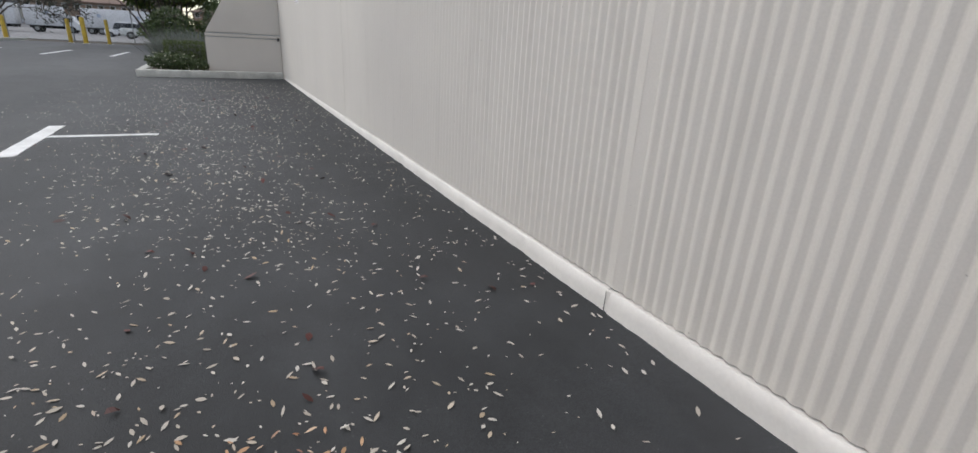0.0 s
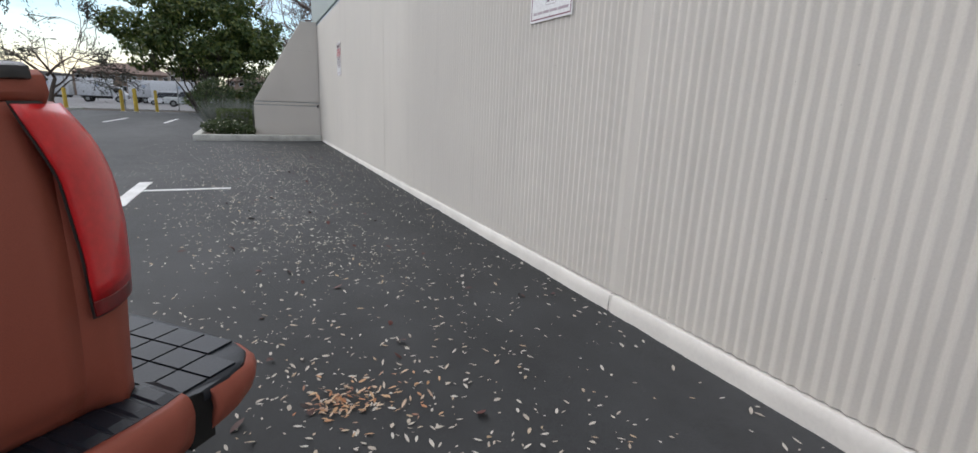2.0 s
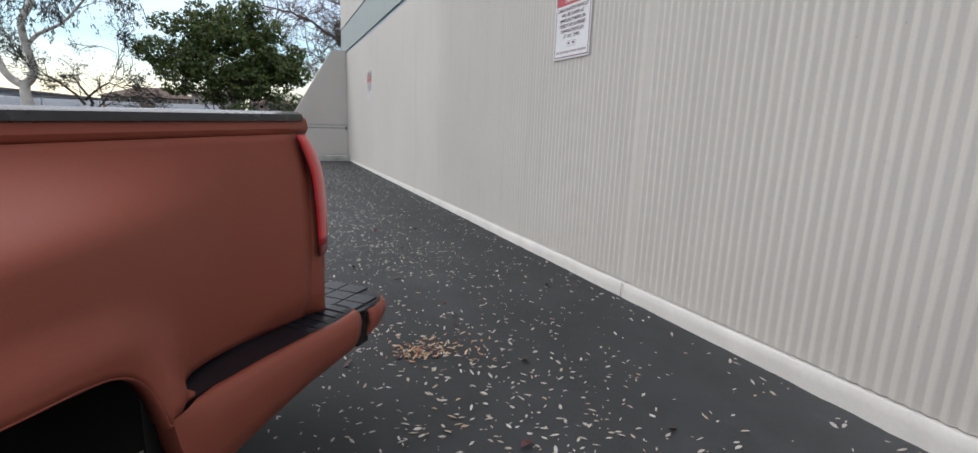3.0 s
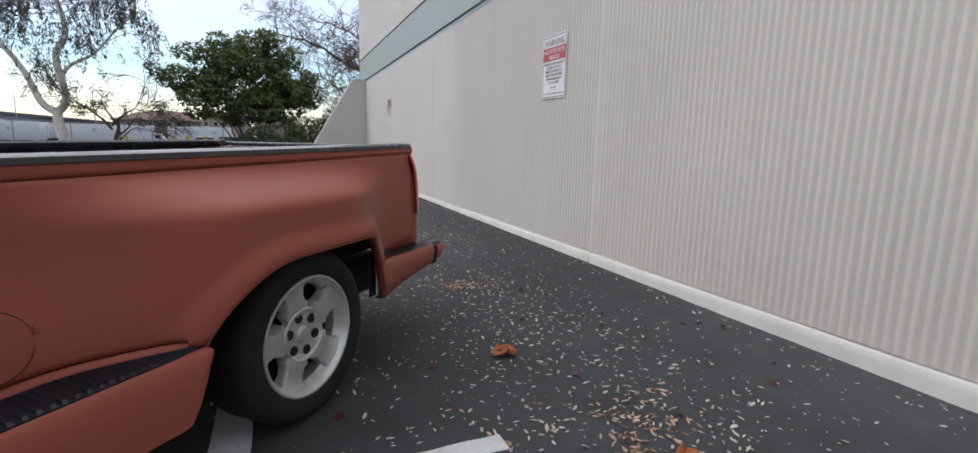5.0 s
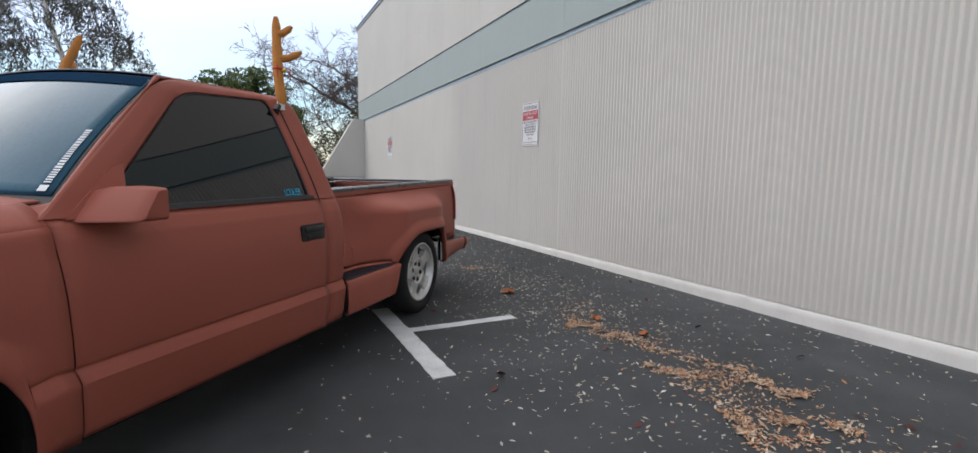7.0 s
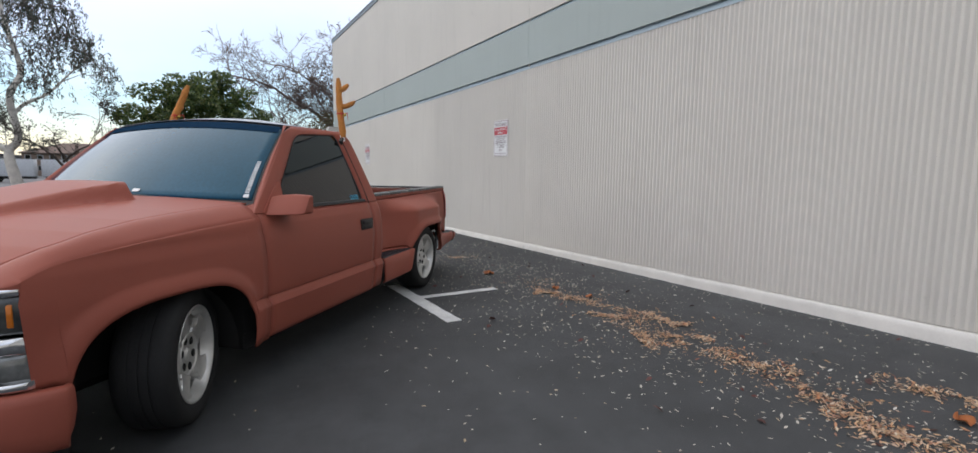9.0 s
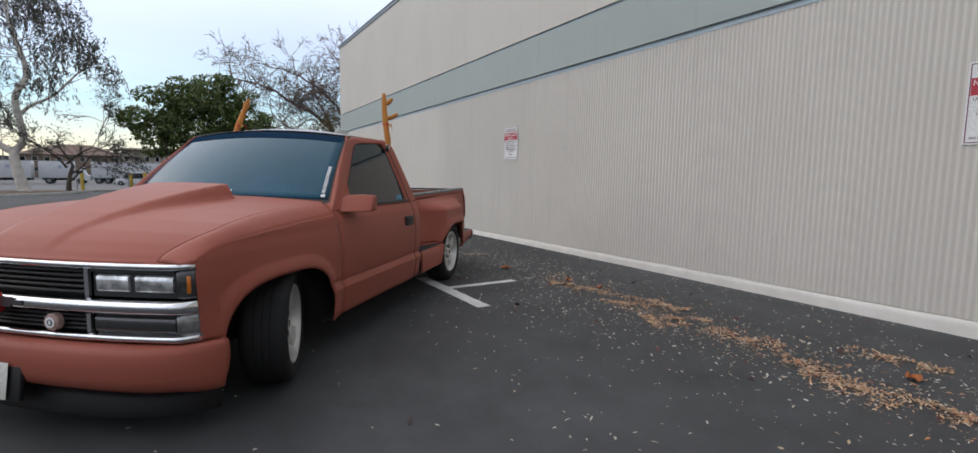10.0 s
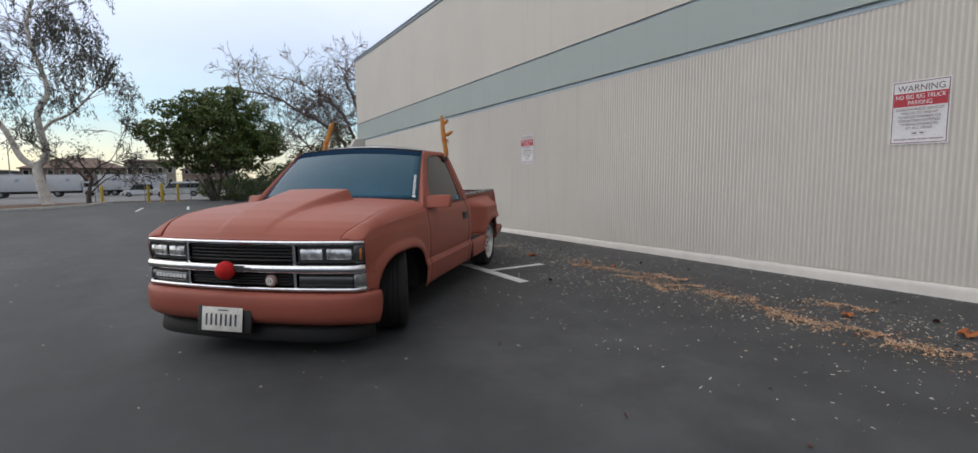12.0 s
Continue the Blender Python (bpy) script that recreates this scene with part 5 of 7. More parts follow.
part("badge_face", lathe([(0.015, 0.0130), (0.0155, 0.0142), (0.024, 0.0142), (0.025, 0.012)], 24, "x"), WHITEV, badge)
part("badge_field", lathe([(0.0, 0.0132), (0.0152, 0.0132), (0.016, 0.012)], 20, "x"), INK, badge)
part("badge_mark", boxbm((0.0132, -0.006, -0.009), (0.0146, 0.005, 0.010), 0.0006), WHITEV, badge, smooth=None)


def bump_plan(y):
    a = abs(y) / 0.985
    return 3.885 - 0.10 * a ** 2.2 - 0.16 * a ** 9


def nose_band(z_list, ymax, sink, n=44, wrap=None):
    rows = []
    for i in range(n + 1):
        t = -1 + 2 * i / n
        y = ymax * math.copysign(abs(t) ** 0.8, t)
        x = bump_plan(y * 0.985 / ymax if ymax < 0.985 else y) - sink
        ease = 1 - 0.8 * sstep(0.78, 1.0, abs(t))
        rows.append([(x + dx * ease, y * (1 + 0.35 * dx * sstep(0.6, 0.95, abs(y))), z) for z, dx in z_list])
    if wrap:
        first, last = rows[0], rows[-1]
        end = lambda p, k: (min(p[0] - 0.012, wrap + 0.05 * (1 - sstep(0.21, 0.34, p[2]))), p[1] * k, p[2])
        rows = [[end(p, 0.996) for p in first]] + rows + [[end(p, 0.996) for p in last]]
    return gridbm(rows)


part("front_bumper", nose_band([(0.212, -0.11), (0.218, -0.070), (0.235, -0.040), (0.262, -0.012), (0.30, 0.000), (0.36, 0.004), (0.408, 0.000), (0.431, -0.010), (0.443, -0.030), (0.447, -0.09)], 0.982, 0.0, wrap=3.585), PAINT, truck, "matt brown smooth front bumper", 50, 0.01)
# dark box put in for the shade between bumper and grille
part("gap_shade_fill", boxbm((3.50, -0.86, 0.38), (3.70, 0.86, 0.452)), DARK, truck, smooth=None)
part("air_dam", nose_band([(0.098, -0.020), (0.102, -0.004), (0.125, 0.0), (0.18, -0.02), (0.225, -0.05)], 0.912, 0.045, wrap=3.56), DAMP, truck, "black plastic air dam", 50, 0.008)
plate_m = pose(3.905, -0.085, 0.262, 0, -8, 0)
bracket = part("plate_bracket", boxbm((-0.035, -0.215, -0.09), (-0.010, 0.225, 0.10), 0.01), BLACKP, truck, "black plate bracket")
bracket.matrix_local = plate_m
plate = part("plate", boxbm((0.0, -0.165, -0.082), (0.004, 0.165, 0.082), 0.002), PLATEW, truck, "white number plate with dark characters in bars")
plate.matrix_local = plate_m
for i in range(7):
    w = 0.016 if i else 0.014
    part("character_bar", boxbm((0.004, -0.125 + i * 0.0395 - w / 2, -0.045), (0.0052, -0.125 + i * 0.0395 + w / 2, 0.036), 0.0), INK, plate, smooth=None)
part("plate_slot", boxbm((0.004, -0.03, 0.058), (0.005, 0.05, 0.066)), INK, plate, smooth=None)

# ---------- wheels ----------
def wheel(front):
    w = empty("wheel")
    R = 0.327
    prof = [(0.215, -0.105), (0.235, -0.112), (0.275, -0.122), (0.305, -0.115), (0.320, -0.098), (R, -0.07), (R, -0.045), (R - 0.006, -0.043), (R - 0.006, -0.037), (R, -0.035),
            (R, -0.004), (R - 0.006, -0.002), (R - 0.006, 0.004), (R, 0.006), (R, 0.035), (R - 0.006, 0.037), (R - 0.006, 0.043), (R, 0.045), (R, 0.07), (0.320, 0.098), (0.305, 0.113), (0.285, 0.120),
            (0.260, 0.121), (0.252, 0.118), (0.243, 0.117), (0.234, 0.112), (0.222, 0.100)]
    part("tyre", lathe(prof, 64), RUBBER, w, "black low-profile tyre", 40)
    rim = part("rim", lathe([(0.205, -0.10), (0.216, -0.10), (0.204, 0.03), (0.211, 0.095), (0.222, 0.103), (0.231, 0.108), (0.228, 0.113), (0.221, 0.113), (0.214, 0.106), (0.207, 0.090), (0.192, 0.060)], 56), RIMP, w, "silver alloy rim", 40)
    rows = []
    # dark disc added so the openings between the spokes look shaded
    part("spoke_gap_shade", lathe([(0.0, 0.0), (0.185, 0.0), (0.198, 0.012)], 32), DARK, w)
    # five broad flat spokes with bevelled flanks
    for k in range(5):
        rows = []
        for r, half, h in ((0.070, 0.040, 0.070), (0.095, 0.056, 0.076), (0.110, 0.062, 0.078), (0.122, 0.048, 0.079), (0.150, 0.044, 0.080), (0.178, 0.052, 0.082), (0.194, 0.074, 0.087), (0.212, 0.122, 0.094)):
            rows.append([(r, h - 0.045, -half - 0.002), (r, h - 0.010, -half), (r, h - 0.002, -half + 0.004), (r, h + 0.001, 0), (r, h - 0.002, half - 0.004), (r, h - 0.010, half), (r, h - 0.045, half + 0.002)])
        bm = gridbm(rows)
        sp = part("spoke", bm, RIMP, w, smooth=30)
        sp.matrix_local = pose(0, 0, 0, 0, 212 + 72 * k, 0)
    part("hub", lathe([(0.0, 0.066), (0.034, 0.067), (0.088, 0.070), (0.092, 0.076), (0.098, 0.080), (0.103, 0.077), (0.104, 0.05)], 40), RIMP, w, "silver hub disc", 40)
    part("cap", lathe([(0.0, 0.078), (0.022, 0.077), (0.031, 0.070), (0.032, 0.064)], 20), RIMP, w)
    for k in range(6):
        a = radians(60 * k + 15)
        # no hole is cut: a dark disc on the hub gives its shade
        nut = part("lug_shade_disc", lathe([(0.0, 0.0725), (0.0185, 0.0725), (0.020, 0.066)], 16), DARK, w, "dark disc for the shade in a wheel nut hole", 40)
        nut.matrix_local = pose(0.069 * math.cos(a), 0, 0.069 * math.sin(a))
    return w


w0 = wheel(False)
w0.parent = truck
w0.matrix_local = pose(0.0, 0.775, 0.327)
for x, y, turn in ((0.0, -0.775, 180), (3.015, 0.785, 25.5), (3.015, -0.785, 180 + 22)):
    c = copy_thing(w0, pose(x, y, 0.327, 0, 0, turn))
part("axle", lathe([(0.05, -0.70), (0.05, 0.70)], 12), DARK, truck).matrix_local = pose(0, 0, 0.327)

# sticker on the door glass
text_ob("sticker", "LOUUER", 0.037, BLUEV, truck, Matrix.Translation((1.432, pane_y(1.006) + 0.0022, 1.006)) @ Euler((radians(90 - 17.5), 0, radians(180))).to_matrix().to_4x4() @ Matrix.Diagonal((0.84, 1.35, 1, 1)), "blue vinyl sticker on the side glass")
part("sticker_line", gridbm([[(x, pane_y(z) + 0.001, z) for x in (1.374, 1.486)] for z in (0.974, 0.982)]), BLUEV, truck, smooth=None)

# ---------- reindeer dress on the truck ----------
def antler(name, base, tip, prongs, label):
    root = empty(name, TRUCK @ Matrix.Translation(base))
    tagged(root, label, "antler", "reindeer antlers")
    b = Vector((0, 0, 0))
    t = Vector(tip) - Vector(base)
    pts = [b + t * f + Vector((0.006 * math.sin(6 * f), 0.006 * math.cos(5 * f), 0)) for f in [k / 10 for k in range(11)]]
    part("stem", tubebm(pts, [0.020, 0.027, 0.026, 0.025, 0.027, 0.025, 0.026, 0.023, 0.024, 0.022, 0.012], 12), FELT, root, "stuffed tan plush stem", 60)
    for f, d, ln in prongs:
        p = b + t * f
        q = Vector(d).normalized() * ln
        part("prong", tubebm([p, p + q * 0.4 + Vector((0, 0, -0.004)), p + q * 0.8 + Vector((0, 0, 0.010)), p + q + Vector((0, 0, 0.022))], [0.022, 0.020, 0.019, 0.009], 10), FELT, root, "stuffed plush prong", 60)
    ring = [t * 0.40 + Vector((0.029 * math.cos(a), 0.029 * math.sin(a), 0)) for a in [2 * math.pi * k / 14 for k in range(15)]]
    part("ribbon", tubebm(ring, [0.006] * 15, 6), RIBBON, root, "red ribbon tied round the stem")
    for sx in (-1, 1):
        part("ribbon_tail", tubebm([t * 0.40, t * 0.40 + Vector((0.045 * sx, 0.03, 0.01)), t * 0.40 + Vector((0.05 * sx, 0.035, -0.05))], [0.004, 0.004, 0.002], 5), RIBBON, root)
    part("bell", lathe([(0.0, -0.013), (0.009, -0.009), (0.013, 0), (0.009, 0.009), (0, 0.013)], 12, "z"), GOLD, root, "small brass bell").matrix_local = Matrix.Translation(t * 0.38 + Vector((0.0, 0.034, 0)))
    part("clip_hook", tubebm([(0.03, 0.010, -0.012), (0.055, 0.014, -0.035), (0.040, 0.012, -0.060)], [0.016, 0.018, 0.004], 6), BLACKP, root, "black clip behind the glass edge")
    part("clip", boxbm((-0.018, -0.014, -0.03), (0.018, 0.012, 0.018), 0.004), WHITEV, root, "white plastic window clip")
    return root


antler("reindeer_antler", (1.315, 0.715, 1.463), (1.270, 0.655, 1.925), [(0.52, (-0.75, 0.55, 0.22), 0.125), (0.80, (-0.75, 0.50, 0.35), 0.085)], "tan stuffed reindeer antler clipped to the side window")
antler("reindeer_antler", (1.560, -0.705, 1.463), (1.400, -0.645, 1.885), [(0.55, (-0.80, -0.45, 0.15), 0.09), (0.80, (-0.6, -0.5, 0.5), 0.06)], "tan stuffed reindeer antler leaning over the far window")

nose = empty("red_nose", TRUCK @ Matrix.Translation((3.865, -0.070, 0.597)))
tagged(nose, "round red plush reindeer nose tied to the grille", "decoration")
bm = bmesh.new()
bmesh.ops.create_icosphere(bm, subdivisions=4, radius=0.066)
for v in bm.verts:
    v.co *= 1 + 0.025 * noise.noise(v.co * 40) + 0.02 * noise.noise(v.co * 12)
part("ball", bm, REDFELT, nose, "fuzzy red plush ball", 60)
part("tie", boxbm((-0.085, -0.012, -0.006), (-0.045, 0.012, 0.006), 0.003), BLACKP, nose)

# ---------- warning signs on the wall ----------
FACE = Matrix(((0, 0, -1, 0), (-1, 0, 0, 0), (0, 1, 0, 0), (0, 0, 0, 1)))


def fit_text(body, width, height, material, parent, y, label=""):
    ob = text_ob("lettering", body, 0.1, material, parent, Matrix.Identity(4), label)
    co = [v.co for v in ob.data.vertices]
    x0, x1, y0, y1 = min(c.x for c in co), max(c.x for c in co), min(c.y for c in co), max(c.y for c in co)
    sx, sy = width / (x1 - x0), height / (y1 - y0)
    for v in ob.data.vertices:
        v.co = ((v.co.x - (x0 + x1) / 2) * sx, (v.co.y - (y0 + y1) / 2) * sy, v.co.z)
    ob.matrix_local = Matrix.Translation((0, y, 0.0036))
    return ob


def warning_sign(m):
    root = empty("warning_sign", m)
    W, H = 0.4572, 0.6096
    part("plate", boxbm((-W / 2, -H / 2, 0), (W / 2, H / 2, 0.002), 0.0), SIGNW, root, "white sheet-metal plate", None)
    b, t = 0.012, 0.007
    bm = bmesh.new()
    for lo, hi in (((-W / 2 + b, H / 2 - b - t), (W / 2 - b, H / 2 - b)), ((-W / 2 + b, -H / 2 + b), (W / 2 - b, -H / 2 + b + t)),
                   ((-W / 2 + b, -H / 2 + b + t), (-W / 2 + b + t, H / 2 - b - t)), ((W / 2 - b - t, -H / 2 + b + t), (W / 2 - b, H / 2 - b - t))):
        box(bm, (*lo, 0.002), (*hi, 0.0028))
    part("border", bm, SIGNB, root, "maroon border line", None)
    part("red_field", boxbm((-W / 2 + b + t + 0.002, 0.058, 0.002), (W / 2 - b - t - 0.002, 0.186, 0.0028)), SIGNR, root, "red field", None)
    fit_text("WARNING", 0.365, 0.060, SIGNT, root, 0.231, "maroon capitals WARNING")
    fit_text("NO BIG RIG TRUCK", 0.385, 0.042, SIGNW, root, 0.150, "white capitals")
    fit_text("PARKING", 0.185, 0.040, SIGNW, root, 0.092, "white capitals")
    for k, (line, w) in enumerate((("UNAUTHORIZED VEHICLES", 0.375), ("WILL BE TOWED AT", 0.285), ("VEHICLES OWNERS OR", 0.330), ("OPERATORS EXPENSE", 0.325), ("TOWING ENFORCED", 0.290), ("AT ALL TIMES", 0.205))):
        fit_text(line, w, 0.024, SIGNT, root, 0.030 - 0.036 * k, "maroon small capitals")
    # tow pictogram as plain shapes, and the small print as bars
    part("pictogram", boxbm((-0.052, -0.222, 0.002), (0.058, -0.184, 0.0025)), SIGNG, root, "small tow pictogram", None)
    part("pictogram_field", boxbm((-0.049, -0.219, 0.0025), (0.055, -0.187, 0.0029)), SIGNW, root, "", None)
    for x0, x1 in ((-0.042, -0.012), (0.012, 0.046)):
        part("pictogram_truck", boxbm((x0, -0.206, 0.0029), (x1, -0.194, 0.0033)), SIGNT, root, "", None)
    for x0, x1 in ((-0.19, -0.15), (-0.142, -0.085), (-0.077, -0.015), (-0.005, 0.075), (0.085, 0.19)):
        part("print_bar", boxbm((x0, -0.264, 0.002), (x1, -0.249, 0.0026)), SIGNG, root, "", None)
    for y in (0.285, -0.285):
        part("screw", lathe([(0, 0.0045), (0.005, 0.004), (0.006, 0.002)], 10, "z"), GALV, root).matrix_local = Matrix.Translation((0, y, 0))
    return tagged(root, "white and red no truck parking warning sign on the wall", "sign", "warning signs on the wall")


sg = warning_sign(Matrix.Translation((-0.004, 0.790, 1.797)) @ FACE)
copy_thing(sg, Matrix.Translation((-0.004, -5.703, 1.795)) @ FACE)
copy_thing(sg, Matrix.Translation((-0.006, 8.555, 1.730)) @ FACE)

# ---------- plants ----------
def leaf_mesh(c, d, n, length, width, fold=0.25):
    """Many folded leaves at once: centres, directions, normals, sizes as arrays."""
    d = d / np.linalg.norm(d, axis=1, keepdims=True)
    s = np.cross(d, n)
    s /= np.linalg.norm(s, axis=1, keepdims=True) + 1e-9
    n = np.cross(s, d)
    L, W = length[:, None] / 2, width[:, None] / 2
    v = np.stack([c - d * L, c + s * W + n * W * fold, c + d * L, c - s * W + n * W * fold], 1).reshape(-1, 3)
    i = np.arange(len(c)) * 4
    f = np.concatenate([np.stack([i, i + 1, i + 2], 1), np.stack([i, i + 2, i + 3], 1)])
    return v, f


def leaf_ob(name, v, f, material, parent=None, label=""):
    me = bpy.data.meshes.new(name)
    me.from_pydata(v.tolist(), [], f.tolist())
    me.materials.append(material)
    ob = new(name, me)
    if parent:
        ob.parent = parent
    if label:
        ob["label"] = label
    return ob


class Wood:
    """Collects tapered branches as one mesh."""

    def __init__(self):
        self.v, self.f = [], []

    def branch(self, pts, radii, n):
        base = len(self.v)
        a = None
        for i, p in enumerate(pts):
            d = (pts[min(i + 1, len(pts) - 1)] - pts[max(i - 1, 0)])
            d = d.normalized() if d.length > 1e-6 else Vector((0, 0, 1))
            a = d.orthogonal().normalized() if a is None else (a - d * a.dot(d)).normalized()
            b = d.cross(a)
            for k in range(n):
                t = 2 * math.pi * k / n
                self.v.append(p + radii[i] * (math.cos(t) * a + math.sin(t) * b))
            if i:
                o = base + (i - 1) * n
                for k in range(n):
                    self.f.append((o + k, o + (k + 1) % n, o + n + (k + 1) % n, o + n + k))

    def grow(self, rng, p, d, length, radius, depth, spread, wander, up, tips, kids=(2, 3), shrink=0.68):
        """A limb that wanders, thins and splits."""
        steps = max(3, int(length / 0.45)) if depth > 1 else 3
        pts, rad = [p.copy()], [radius]
        d = d.normalized()
        for i in range(steps):
            d = (d + Vector((rng.gauss(0, wander), rng.gauss(0, wander), rng.gauss(0, wander) + up))).normalized()
            p = p + d * (length / steps)
            pts.append(p.copy())
            rad.append(max(0.015, radius * (1 - 0.45 * (i + 1) / steps)))
        self.branch(pts, rad, 7 if radius > 0.08 else 5 if radius > 0.03 else 3)
        if depth == 0:
            tips.append((p, d))
            return
        for k in range(rng.randint(*kids)):
            q = pts[-1] if k == 0 else pts[rng.randint(max(1, steps // 3), steps)]
            turn = Vector((rng.gauss(0, 1), rng.gauss(0, 1), rng.gauss(0, 0.8)))
            nd = (d + turn.normalized() * spread * rng.uniform(0.6, 1.3)).normalized()
            self.grow(rng, q.copy(), nd, length * shrink * rng.uniform(0.75, 1.2), rad[-1] * (0.95 if k == 0 else 0.7), depth - 1, spread, wander, up, tips, kids, shrink)

    def ob(self, name, material, parent, label=""):
        return raw_ob(name, self.v, self.f, material, parent, label, 60)


def rand_dirs(rs, n, up=0.0):
    d = rs.normal(size=(n, 3))
    d[:, 2] += up
    return d / np.linalg.norm(d, axis=1, keepdims=True)


def dense_tree(x, y):
    """Broad evergreen with many stems and a lumpy, gappy crown."""
    root = empty("evergreen_tree", pose(x, y, ground_z(x, y) - 0.03))
    tagged(root, "broad dark green evergreen tree with several bare stems", "tree")
    rng, rs = random.Random(11), np.random.RandomState(11)
    wood, tips = Wood(), []
    for k in range(8):
        a = 2 * math.pi * k / 8 + rng.uniform(-0.3, 0.3)
        wood.grow(rng, Vector((0.55 * math.cos(a), 0.4 * math.sin(a), 0)), Vector((0.40 * math.cos(a), 0.30 * math.sin(a), 1)), 1.9, rng.uniform(0.07, 0.12), 4, 0.55, 0.09, 0.03, tips, (2, 3), 0.74)
    wood.ob("trunk", BARKD, root, "dark bare stems")
    # lumps of foliage
    lumps = []
    while len(lumps) < 105:
        u = rs.normal(size=3)
        u /= np.linalg.norm(u)
        r = rs.uniform(0.42, 0.97)
        c = np.array([u[0] * 4.45 * r, u[1] * 3.6 * r, 4.6 + u[2] * (3.95 if u[2] > 0 else 2.6) * r])
        if c[2] < 2.5 + (0.2 if c[0] < -1 else -1.9 * max(0, c[0] - 0.6) / 3):
            continue
        lumps.append((c, rs.uniform(0.45, 1.2)))
    cs, ds, ns = [], [], []
    for c, r in lumps:
        m = int(500 * r * r)
        u = rand_dirs(rs, m)
        rad = r * rs.uniform(0.55, 1.08, (m, 1)) ** 0.6
        p = c + u * rad * np.array([1.15, 1.1, 0.8])
        cs.append(p)
        ns.append(u + rs.normal(scale=0.45, size=(m, 3)) + [0, 0, 0.5])
        ds.append(rand_dirs(rs, m) + u * 0.5 + [0, 0, -0.25])
    cs, ds, ns = np.concatenate(cs), np.concatenate(ds), np.concatenate(ns)
    keep = np.array([noise.noise(Vector(p) * 1.1) > -0.27 for p in cs])
    cs, ds, ns = cs[keep], ds[keep], ns[keep]
    n = len(cs)
    v, f = leaf_mesh(cs, ds, ns, rs.uniform(0.16, 0.34, n), rs.uniform(0.09, 0.18, n))
    leaf_ob("crown", v, f, FICUS, root, "dense glossy dark green foliage")
    return root


def gum_tree(x, y):
    """Pale smooth trunk that forks low; long hanging sprays of narrow leaves."""
    root = empty("gum_tree", pose(x, y, ground_z(x, y) + 0.05) @ Matrix.Scale(1.09, 4))
    tagged(root, "tall gum tree with pale forked trunk and drooping sprays", "tree")
    rng, rs = random.Random(5), np.random.RandomState(5)
    wood, fine_wood, tips = Wood(), Wood(), []
    def limb(pts, r0, r1):
        pts = [Vector(p) for p in pts]
        fine, m = [], 5
        for i in range(len(pts) - 1):
            for k in range(m):
                t = k / m
                p0, p1, p2, p3 = pts[max(i - 1, 0)], pts[i], pts[i + 1], pts[min(i + 2, len(pts) - 1)]
                fine.append(0.5 * (2 * p1 + (p2 - p0) * t + (2 * p0 - 5 * p1 + 4 * p2 - p3) * t * t + (3 * p1 - p0 - 3 * p2 + p3) * t ** 3))
        fine.append(pts[-1])
        wood.branch(fine, [r0 + (r1 - r0) * i / (len(fine) - 1) for i in range(len(fine))], 9)
        return fine
    limb([(0.15, 0, -0.1), (-0.05, 0, 0.9), (-0.20, 0, 1.8), (-0.15, 0, 2.5)], 0.29, 0.20)
    left = limb([(-0.2, 0, 2.2), (-0.9, 0.2, 2.75), (-1.45, 0.3, 4.2), (-2.3, 0.4, 5.6), (-3.6, 0.2, 7.0), (-4.6, 0.4, 8.6)], 0.20, 0.06)
    main = limb([(-0.15, 0, 2.3), (0.25, 0, 3.0), (0.05, -0.1, 5.1), (0.60, -0.1, 6.5), (0.15, 0.1, 8.6), (-0.1, 0.3, 10.2), (0.4, 0.2, 12.0)], 0.21, 0.07)
    side = limb([(0.15, 0, 4.2), (0.6, 0.2, 4.8), (1.6, 0.3, 5.45), (2.6, 0.2, 6.6), (3.4, 0.4, 7.6)], 0.11, 0.03)
    for stem, lo, count, ln in ((left, 13, 18, 2.1), (main, 17, 34, 2.0), (side, 10, 11, 1.4)):
        for k in range(count):
            p = stem[rng.randint(lo, len(stem) - 1)]
            a = rng.uniform(0, 2 * math.pi)
            fine_wood.grow(rng, p.copy(), Vector((math.cos(a) * 1.15 - 0.22, math.sin(a) * 0.9, 0.55)), ln * rng.uniform(0.7, 1.25), 0.030, 3, 0.6, 0.14, -0.015, tips, (2, 3), 0.66)
    wood.ob("trunk", BARKW, root, "pale smooth forked trunk and limbs")
    tagged(fine_wood.ob("branch_mass", BARKM, root, "thin dark branches"), kind="stuff")
    # hanging sprays
    cs, ds = [], []
    twigs = Wood()
    for p, d in tips:
        if rng.random() < 0.30:
            continue
        ln = rng.uniform(0.6, 1.9)
        sway = Vector((rng.gauss(0, 0.22), rng.gauss(0, 0.22), -1)).normalized()
        twigs.branch([p, p + d * 0.15 + sway * ln * 0.4, p + d * 0.2 + sway * ln], [0.008, 0.006, 0.003], 3)
        for k in range(int(17 * ln)):
            t = rng.random() ** 0.8
            q = p + d * 0.2 * t + sway * ln * t + Vector((rng.gauss(0, 0.08), rng.gauss(0, 0.08), rng.gauss(0, 0.06)))
            cs.append(q)
            ds.append(sway + Vector((rng.gauss(0, 0.55), rng.gauss(0, 0.55), 0)))
    tagged(twigs.ob("twig_mass", TWIG, root, "thin hanging twigs"), kind="stuff")
    cs, ds = np.array(cs), np.array(ds)
    n = len(cs)
